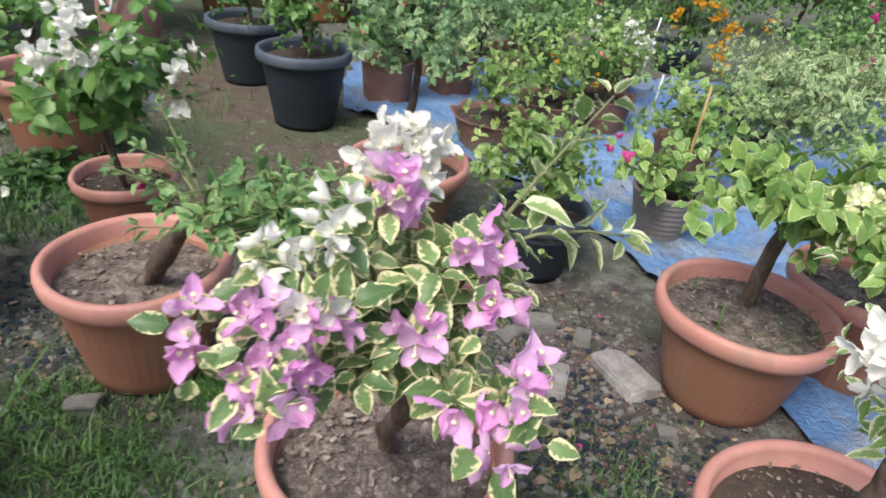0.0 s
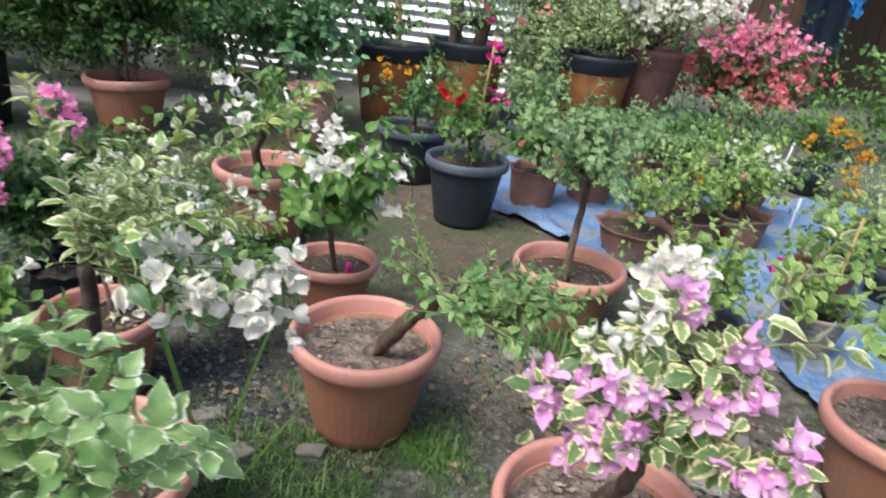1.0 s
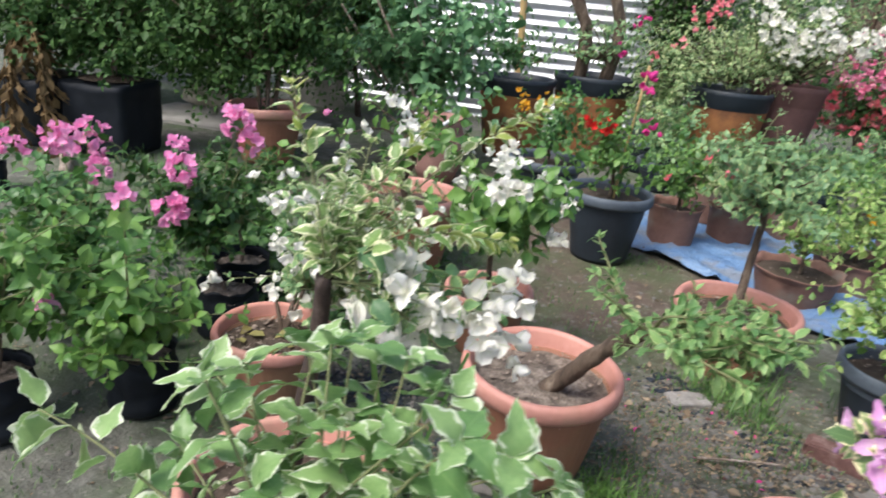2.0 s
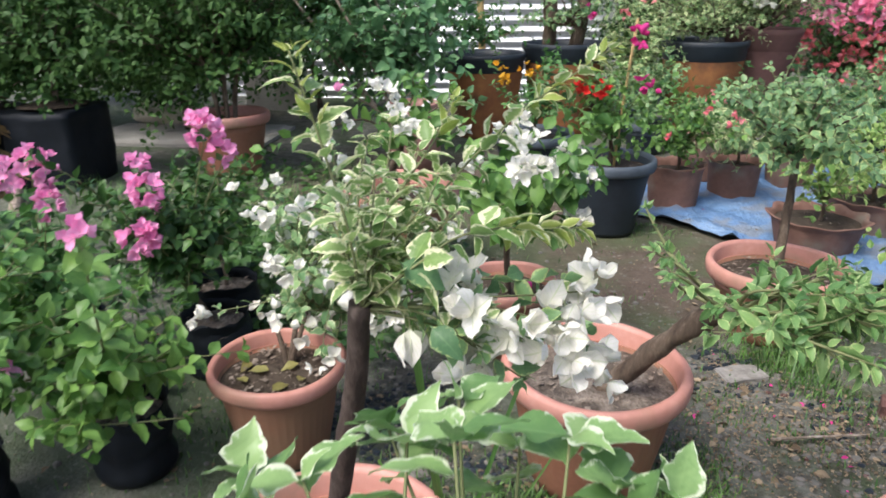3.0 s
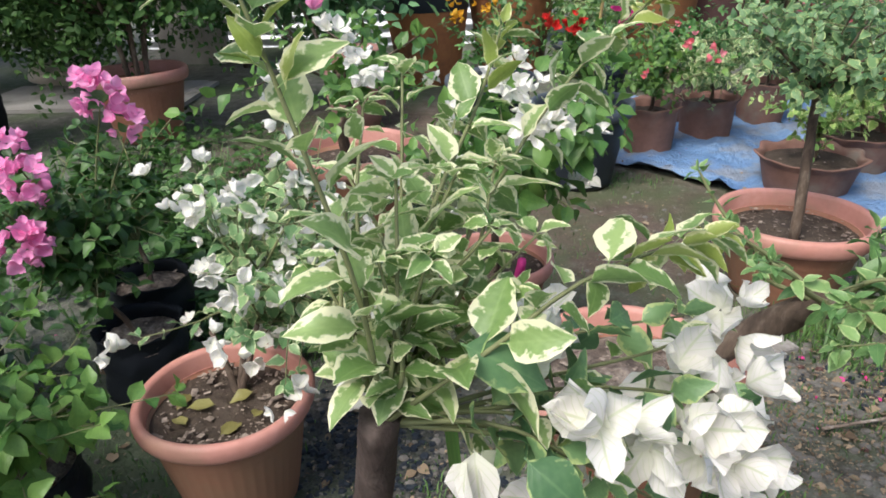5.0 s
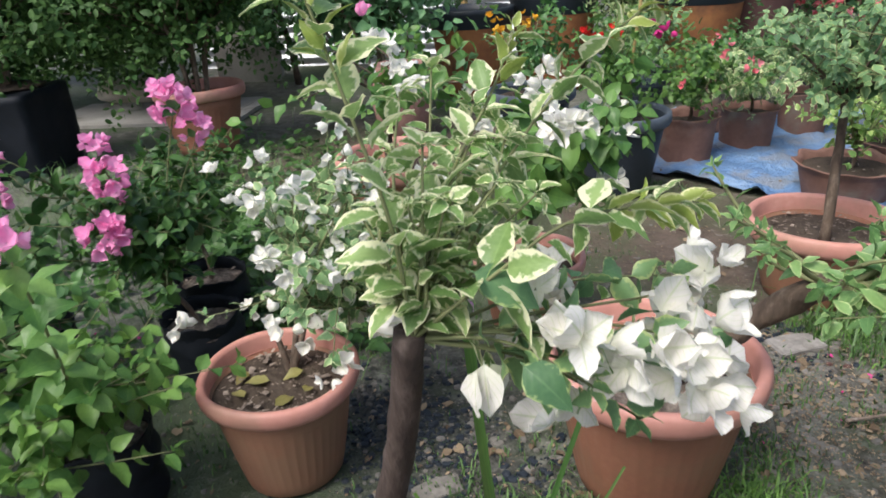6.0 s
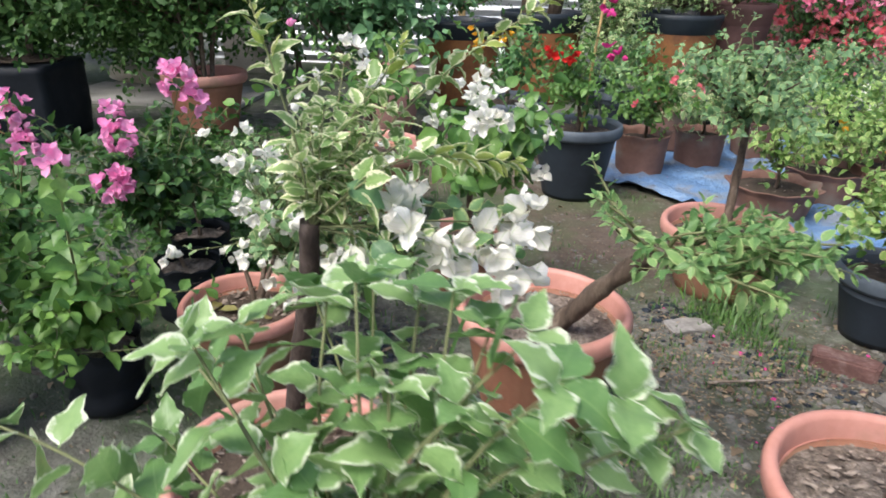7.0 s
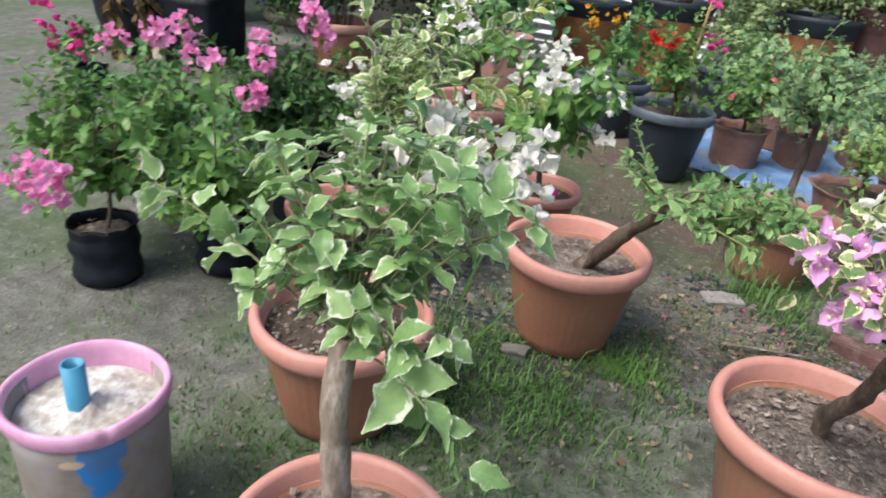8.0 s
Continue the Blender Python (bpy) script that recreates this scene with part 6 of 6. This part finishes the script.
fill(q, (0.45, 5.85, 0.75), (0.5, 5.7, 1.15), (0.55, 0.35, 0.30), 50, 84, SMALL, LEAF_FROST, 0.05, [(0.2, 5.4, 1.15, 0.1, 34), (0.4, 5.4, 1.06, 0.1, 34), (0.6, 5.4, 1.08, 0.1, 34), (0.8, 5.4, 1.12, 0.1, 34), (0.97, 5.45, 1.17, 0.08, 30), (0.5, 5.4, 1.25, 0.1, 26), (0.1, 5.4, 1.28, 0.08, 18), (0.3, 5.4, 0.98, 0.07, 16)], BRACT_WHITE, 0.024, 0.042)
q = thing("flowering_shrub", "large bougainvillea shrub covered in coral and pink flowers", "shrub", (1.4, 6.3, 0))
rod("trunk", [(1.3, 6.35, 0.0), (1.2, 6.3, 0.3), (1.1, 6.25, 0.62)], 0.05, 0.03, BARK, q, 10, 10, 0.4)
mains, sides = boughs((1.2, 6.3, 0.45), (1.35, 6.2, 0.70), (0.65, 0.45, 0.42), 60, 3, 0.1, 85)
branch_parts(mains, 0.008, 0.002, BARK, q)
scatter("leaves", BROAD, leaves_on(mains + sides, 0.04, 0.055, 0.2), LEAF_MID, q, False)
r6 = np.random.default_rng(66)
pk, cr = [], []
for l in mains + sides:
    e = l[-1]
    if e[1] < 6.35 and r6.random() < 0.7:
        (cr if e[2] < 0.72 else pk).append((*e, 0.06, 4))
scatter("flowers", SMALL_FLOWER, flowers_at(pk, 0.056, 86, 0.4, (0, -0.4, 0)), BRACT_ROSE, q, False)
scatter("flowers", SMALL_FLOWER, flowers_at(cr, 0.052, 87, 0.4, (0, -0.4, 0)), BRACT_CORAL, q, False)

# ---- far left: large pot with dark shrub, bags, sack ----
p = potted("large terracotta pot with a tall dark-leaved shrub", -3.0, 3.80)
terracotta_pot(p, -3.0, 3.80, 0.376, 0.262, soil=DARK_SOIL)
for i in range(6):
    a = i * 1.05
    rod("stem", [(-3.0 + 0.05 * math.cos(a), 3.8 + 0.05 * math.sin(a), 0.3), (-3.0 + 0.10 * math.cos(a), 3.8 + 0.08 * math.sin(a), 0.6), (-3.0 + 0.3 * math.cos(a), 3.8 + 0.2 * math.sin(a), 1.1)], 0.014, 0.009, BARK, p, 7, 9, 0.2)
mains, sides = boughs((-3.0, 3.8, 0.62), (-3.05, 3.75, 1.08), (0.78, 0.5, 0.58), 80, 4, 0.1, 91)
branch_parts(mains, 0.006, 0.002, BARK, p, True)
scatter("leaves", SMALL, leaves_on(mains + sides, 0.020, 0.06, 0.2, up=0.8), LEAF_DARK, p, False)


def shrub(x, y, centre, radii, n, key, shapes, mat, size, step, label, trunk=0.03):
    q = thing("shrub", label, "shrub", (x, y, 0), "background shrubs")
    rod("trunk", [(x, y, 0.0), ((x + centre[0]) / 2 + 0.03, (y + centre[1]) / 2, centre[2] * 0.3), (centre[0], centre[1], centre[2] * 0.7)], trunk, trunk * 0.5, BARK, q, 8, 10, 0.3)
    mains, sides = boughs((centre[0], centre[1], centre[2] * 0.55), centre, radii, n, 4, 0.1, key, floor=0.25)
    branch_parts(mains, 0.007, 0.002, BARK, q, True)
    scatter("leaves", shapes, leaves_on(mains + sides, step, size, 0.2, up=0.8), mat, q, False)
    return q


LEAF_VINE = leaf_material("vine_leaf", (0.06, 0.16, 0.05), (0.19, 0.37, 0.12), through_light=0.25)
q = shrub(-2.15, 4.5, (-2.10, 4.45, 0.98), (0.62, 0.4, 0.5), 36, 92, BROAD, LEAF_VINE, 0.105, 0.06, "tall climbing shrub with heart-shaped grey-green leaves before the metal fence")
for a in ((-2.9, 4.4, 1.2), (-2.6, 4.35, 1.3), (-2.3, 4.3, 1.4), (-2.75, 4.4, 0.9)):
    rod("bare_stem", [(-2.05, 4.45, 0.05), ((-2.05 + a[0]) / 2 + 0.1, 4.38, a[2] * 0.45), a], 0.014, 0.007, PALE_BARK, q, 6, 10, 0.2)
shrub(-4.0, 4.9, (-3.95, 4.7, 1.05), (1.0, 0.6, 0.80), 90, 93, SMALL, LEAF_DARK, 0.08, 0.024, "dense dark green shrub behind the pots")
shrub(-5.1, 5.2, (-5.0, 4.9, 1.05), (1.1, 0.6, 0.85), 90, 94, SMALL, LEAF_DARK, 0.085, 0.026, "dense dark green shrub behind the pots")
shrub(-6.3, 6.2, (-6.2, 6.0, 1.3), (1.3, 0.7, 1.0), 60, 95, BROAD, LEAF_MID, 0.09, 0.05, "tall green shrub at the edge of the yard")
shrub(-4.4, 7.2, (-4.4, 7.0, 1.5), (1.4, 0.6, 1.2), 60, 96, BROAD, LEAF_MID, 0.10, 0.05, "tall green shrub at the edge of the yard", 0.05)
shrub(-3.2, 5.8, (-3.3, 5.7, 1.2), (0.75, 0.5, 0.9), 64, 97, BROAD, LEAF_DARK, 0.09, 0.045, "dark green climbing shrub near the fence")
shrub(-0.45, 6.7, (-0.4, 6.6, 1.1), (0.5, 0.35, 1.1), 60, 98, SMALL, LEAF_DARK, 0.08, 0.03, "dark green shrub beside the fence end")
shrub(0.5, 7.2, (0.5, 7.0, 1.0), (0.9, 0.4, 0.9), 60, 99, BROAD, LEAF_SAGE, 0.08, 0.045, "grey-green shrub behind the tubs")
shrub(1.9, 7.6, (1.9, 7.5, 0.5), (0.9, 0.4, 0.45), 40, 102, BROAD, LEAF_MID, 0.07, 0.05, "low green shrub behind the flowering shrub")
shrub(3.2, 6.6, (3.2, 6.4, 0.6), (1.0, 0.6, 0.5), 46, 100, BROAD, LEAF_BRIGHT, 0.07, 0.045, "low green shrub at the edge of the yard")
shrub(3.3, 4.8, (3.2, 4.6, 0.5), (0.8, 0.6, 0.4), 46, 101, BROAD, LEAF_MID, 0.06, 0.04, "low green shrub at the edge of the yard")


def grow_bag(x, y, w, d, h, turn):
    q = thing("planter_bag", "large square black plastic planter bag filled with soil", "planter", (x, y, 0), "planter bags")
    bm = bmesh.new()
    bmesh.ops.create_cube(bm, size=1.0)
    bmesh.ops.subdivide_edges(bm, edges=bm.edges[:], cuts=11, use_grid_fill=True)
    m = pose(x, y, h / 2, 0, 0, turn) @ Matrix.Diagonal((w, d, h, 1))
    for v in bm.verts:
        c = v.co.copy()
        c.xy *= (1 - 0.08 * (abs(c.x * c.y) * 4) ** 3) * (0.94 + 0.12 * (c.z + 0.5))
        wv = m @ c
        k = Vector(noise.noise_vector(wv * 5)) * 0.018 + Vector(noise.noise_vector(Vector((wv.x * 9, wv.y * 9, wv.z * 26)))) * 0.008
        v.co = wv + k * (0.2 if c.z < -0.49 else 1.0)
        v.co.z = max(v.co.z, 0.0)
    part("bag", bm, BAG, q)
    soil_disc(q, x, y, h + 0.012, min(w, d) * 0.44, DARK_SOIL)
    rod("trunk", [(x, y, h), (x + 0.02, y + 0.02, h + 0.15), (x, y, h + 0.3)], 0.02, 0.014, BARK, q, 8, 6, 0.3)
    mains, sides = boughs((x, y, h + 0.2), (x - 0.05, y, h + 0.42), (0.62, 0.4, 0.36), 44, 4, 0.1, int(-x * 100), floor=h + 0.03)
    branch_parts(mains, 0.006, 0.002, BARK, q, True)
    scatter("leaves", SMALL, leaves_on(mains + sides, 0.024, 0.065, 0.2, up=0.8), LEAF_DARK, q, False)


grow_bag(-3.90, 3.42, 0.44, 0.46, 0.45, 6)
grow_bag(-4.40, 3.38, 0.46, 0.46, 0.43, -5)
sack = thing("sack", "pale crumpled sack lying on the ground", "sack", (-4.33, 5.2, 0))
bm = bmesh.new()
bmesh.ops.create_icosphere(bm, subdivisions=4, radius=1.0)
for v in bm.verts:
    c = Vector((-4.33 + v.co.x * 0.38, 5.2 + v.co.y * 0.2, 0.10 + v.co.z * 0.11))
    v.co = c + Vector(noise.noise_vector(c * 7)) * 0.05
    v.co.z = max(v.co.z, 0.0)
part("cloth", bm, SACK, sack)
path_pad = box_arrays(-3.9, 4.75, 0.012, 1.5, 0.8, 0.03, 4, 0.004)
me = bpy.data.meshes.new("paving_slab")
path_pad.to_mesh(me)
path_pad.free()
me.materials.append(CONCRETE)
tagged(new("paving_slab", me), "worn grey concrete slab set in the earth", "paving", kind="structure")
board = box_arrays(-3.75, 6.05, 0.45, 0.62, 0.06, 0.95, 0, 0.004)
me = bpy.data.meshes.new("concrete_panel")
board.to_mesh(me)
board.free()
me.materials.append(CONCRETE)
tagged(new("concrete_panel", me), "grey concrete panel standing upright on the ground", "panel")

# dead palm fronds beside the bags
frond = thing("dead_palm_frond", "dry straw-coloured palm frond hanging over the bags", "palm frond", (-4.15, 3.15, 0))
for k, (a, b, c) in enumerate((((-4.35, 3.2, 0.95), (-4.12, 3.1, 0.62), (-4.05, 3.02, 0.05)), ((-4.40, 3.25, 0.9), (-4.35, 3.1, 0.55), (-4.28, 3.0, 0.08)))):
    rib = curve_through([a, b, c], 22)
    v, f = tube_arrays(rib, np.linspace(0.014, 0.004, 22), 6)
    under("rib", soft_mesh("rib", v, f, STRAW), frond)
    P, D, N, S = [], [], [], []
    for i in range(3, 22):
        for sgn in (-0.5, 0.5, rng.normal(0, 0.4)):
            P.append(rib[i])
            D.append((sgn * 0.4 + rng.normal(0, 0.12), -0.1 + rng.normal(0, 0.2), -0.9))
            N.append((rng.normal(0, 0.4), -1, 0.2))
            S.append(0.12 + 0.20 * rng.random())
    strip = [leaf_shape(0.07, 0.4, 0.8, 0.4, 0.12 + 0.3 * j, 1.2, 0, 8, 3, 0, 70 + 3 * k + j) for j in range(3)]
    scatter("leaflets", strip, frames(np.array(P), np.array(D, float), np.array(N, float), np.array(S)), STRAW, frond, False)

# strap-leaved weed between two pots
weed = thing("strap_leaf_plant", "bright green strap-leaved weed growing from the earth", "plant", (-1.0, 0.99, 0))
strap = [leaf_shape(0.02, 0.35, 0.7, 0.5, c, 0.0, 0, 10, 3, 0, 60 + i) for i, c in enumerate((0.12, 0.4))]
roots = np.array([(-1.0, 0.99, 0.0), (-0.99, 0.98, 0.0), (-1.01, 1.0, 0.0), (-0.98, 1.0, 0.0)])
scatter("blade", strap, frames(roots, np.array([(-0.02, -0.40, 0.85), (0.09, -0.30, 0.80), (-0.3, -0.2, 0.7), (0.35, -0.1, 0.6)]), np.array([(0, -1, -0.2), (-0.3, -1, 0.1), (0.3, -1, 0.3), (0.0, -1, 0.2)]), np.array([0.72, 0.46, 0.30, 0.28])), LEAF_BRIGHT, weed)

# ---- cement pail with a pipe ----
bx, by, bh, br = -1.344, 0.227, 0.318, 0.129
pail = thing("cement_pail", "paint-stained pail filled with cement around a blue pipe stub", "pail", (bx, by, 0))
body = part("body", lathe([(0.001, 0.006), (0.86 * br, 0.006), (0.88 * br, 0.0), (0.885 * br, 0.01), (0.93 * br, 0.15), (0.955 * br, 0.25), (0.96 * br, bh - 0.012), (0.93 * br, bh - 0.012), (0.90 * br, bh - 0.09)], 48, (bx, by, 0)), PAIL, pail, "grimy grey pail wall with blue paint")


def pail_rim(r, z, a, k):
    crack = math.exp(-((math.atan2(math.sin(a - -0.509), math.cos(a - -0.509))) / 0.07) ** 2)
    return (r * (1 + 0.010 * math.sin(2 * a)) - 0.005 * crack, z + 0.003 * math.sin(3 * a + 1) - 0.006 * crack)


part("rim", lathe([(0.93 * br, bh - 0.030), (0.985 * br, bh - 0.030), (1.02 * br, bh - 0.022), (1.035 * br, bh - 0.008), (1.02 * br, bh + 0.003), (0.985 * br, bh + 0.006), (0.945 * br, bh + 0.002), (0.925 * br, bh - 0.010), (0.915 * br, bh - 0.035), (0.90 * br, bh - 0.07)], 120, (bx, by, 0), pail_rim), PINK_RIM, pail, "cracked pink plastic rim")
soil_disc(pail, bx, by, bh - 0.044, 0.905 * br, CEMENT, 0.010)
part("pipe", lathe([(0.0185, bh - 0.07), (0.0185, bh + 0.052), (0.0152, bh + 0.052), (0.0152, bh - 0.03)], 28, (-1.352, 0.214, 0)), PVC, pail, "blue plastic pipe stub")

# ---- fence, shed, line ----
fence = thing("fence", "corrugated zinc sheet fence with horizontal ribs", "fence", (-2.4, 6.8, 0), kind="structure")
for s in range(3):
    x0, x1 = -4.6 + s * 1.27, -4.6 + (s + 1) * 1.27 + 0.05
    V, F = [], []
    zs = np.arange(0.0, 2.2, 0.0125)
    for z in zs:
        dy = 0.018 * math.sin(z * 2 * math.pi / 0.1) + 0.004 * s
        for x in np.linspace(x0, x1, 9):
            V.append((x, 6.8 + dy + 0.01 * noise.noise(Vector((x * 2, z * 2, s))), z))
    for j in range(len(zs) - 1):
        for i in range(8):
            a = j * 9 + i
            F.append((a, a + 1, a + 10, a + 9))
    under("sheet", soft_mesh("sheet", V, F, ZINC), fence)
for x in (-4.5, -3.3, -2.05, -0.85):
    under("post", soft_mesh("post", *tube_arrays([(x, 6.9, 0), (x, 6.9, 1.2), (x, 6.9, 2.3)], [0.04, 0.04, 0.04], 8), BAMBOO), fence)
pole = thing("bamboo_pole", "yellow bamboo pole leaning before the fence", "pole", (-1.8, 6.3, 0))
rod("culm", [(-1.78, 6.3, 0.0), (-1.81, 6.3, 0.8), (-1.86, 6.3, 1.7)], 0.035, 0.03, BAMBOO, pole, 10, 10, 0.1)


def boards(parent, x0, x1, y, z0, z1, n, mat, name="board"):
    w = (x1 - x0) / n
    for i in range(n):
        bm = box_arrays(x0 + w * (i + 0.5), y + 0.006 * (i % 2), (z0 + z1) / 2, w * 0.97, 0.03, z1 - z0, 0, 0.0)
        part(name, bm, mat, parent, flat=True)


shed = thing("shed", "dark brown board shed with an open shaded front", "shed", (3.4, 9.6, 0))
boards(shed, 1.8, 5.4, 10.6, 0.0, 2.4, 18, WOODWALL)
boards(shed, 1.8, 2.75, 9.3, 0.75, 2.4, 5, WOODWALL, "front_board")
part("roof", box_arrays(3.6, 9.8, 2.45, 4.2, 2.4, 0.06, 0, 0.0), WOODWALL, shed, "flat dark roof", True)
for x in (1.85, 3.0, 4.2, 5.3):
    rod("post", [(x, 9.2, 0.0), (x + 0.02, 9.2, 1.2), (x, 9.2, 2.42)], 0.05, 0.045, BARK, shed, 8, 6, 0.2)
part("side_wall", box_arrays(1.78, 9.9, 1.2, 0.05, 1.4, 2.4, 0, 0.0), WOODWALL, shed, "", True)
sheet = bmesh.new()
g = [[sheet.verts.new((2.62 + 0.55 * i / 12, 9.08 + 0.04 * math.sin(i * 1.3) * (0.4 + j / 8), 1.62 - 0.9 * j / 8)) for i in range(13)] for j in range(9)]
for j in range(8):
    for i in range(12):
        sheet.faces.new((g[j][i], g[j][i + 1], g[j + 1][i + 1], g[j + 1][i]))
bmesh.ops.solidify(sheet, geom=sheet.faces[:], thickness=0.01)
part("hanging_cloth", sheet, NAVY, shed, "dark navy cloth hung in the opening")
line = thing("clothes_line", "thin white cord hung across the yard with a blue rag", "cord", (1.2, 4.1, 1.3))
rod("wire", [(-0.85, 6.8, 2.25), (0.4, 5.4, 2.1), (1.2, 4.6, 2.05), (2.2, 6.6, 2.2), (3.0, 9.15, 2.38)], 0.004, 0.004, WHITE_PLASTIC, line, 6, 24)
rod("cord", [(0.15, 5.68, 2.13), (0.18, 4.6, 1.72), (0.27, 4.5, 1.50), (0.41, 4.5, 1.445), (0.56, 4.5, 1.505), (0.78, 4.7, 1.75), (0.9, 4.92, 2.06)], 0.007, 0.007, WHITE_PLASTIC, line, 6, 30)
rod("hanger", [(1.2, 4.6, 2.05), (1.24, 4.2, 1.6), (1.245, 4.0, 1.335)], 0.004, 0.004, WHITE_PLASTIC, line, 6, 8)
rag = bmesh.new()
g = [[rag.verts.new((1.20 + 0.07 * (i / 6) + 0.012 * math.sin(j * 1.1 + i), 3.985 + 0.02 * math.sin(i * 1.9 + j * 0.5), 1.335 - 0.15 * j / 9 * (1 - 0.25 * abs(i - 4) / 4))) for i in range(7)] for j in range(10)]
for j in range(9):
    for i in range(6):
        rag.faces.new((g[j][i], g[j][i + 1], g[j + 1][i + 1], g[j + 1][i]))
bmesh.ops.solidify(rag, geom=rag.faces[:], thickness=0.004)
part("rag", rag, RAG, line, "bright blue hanging rag")

# loose bits on the bare earth between the pots
blades("grass_tuft", "fresh bright green grass tuft beside a pot", [(-0.55, 1.27, 0.055, 700), (-0.50, 1.22, 0.035, 300), (-0.90, 0.98, 0.07, 400), (-0.70, 1.12, 0.05, 250), (-0.16, 1.98, 0.08, 350)], 0.036, GRASS_FRESH, lay=0.9)
grit("litter", "pale dry husks and chaff on bare earth", "litter", DRY_LEAF, [(-0.42, 1.72, 0.12, 900), (-0.33, 1.50, 0.10, 500), (-0.45, 1.42, 0.08, 250), (-0.85, 1.30, 0.15, 300), (-0.05, 1.60, 0.12, 400)], 0.004, 0.013, shape=SMALL)
grit("pebbles", "pale and grey pebbles pressed into bare earth", "pebbles", STONE, [(-0.40, 1.75, 0.14, 260), (-0.30, 1.92, 0.08, 120), (-0.35, 1.50, 0.10, 120), (-0.90, 1.32, 0.10, 90), (-0.1, 1.55, 0.12, 120)], 0.003, 0.017, flat=0.35)
grit("dead_leaves", "curled brown dead leaves on bare earth", "leaves", DRY_LEAF, [(-0.40, 1.72, 0.13, 40), (-0.08, 1.58, 0.10, 34), (-0.92, 1.32, 0.10, 26), (-0.50, 1.10, 0.20, 16)], 0.012, 0.034, shape=BROAD)
grit("charcoal", "black charcoal crumbs beside a pot", "charcoal", BLACK_POT, [(-0.36, 1.93, 0.05, 160), (-0.30, 1.78, 0.05, 60), (-0.98, 1.30, 0.06, 90), (-0.08, 1.72, 0.05, 60)], 0.003, 0.016, flat=0.4)
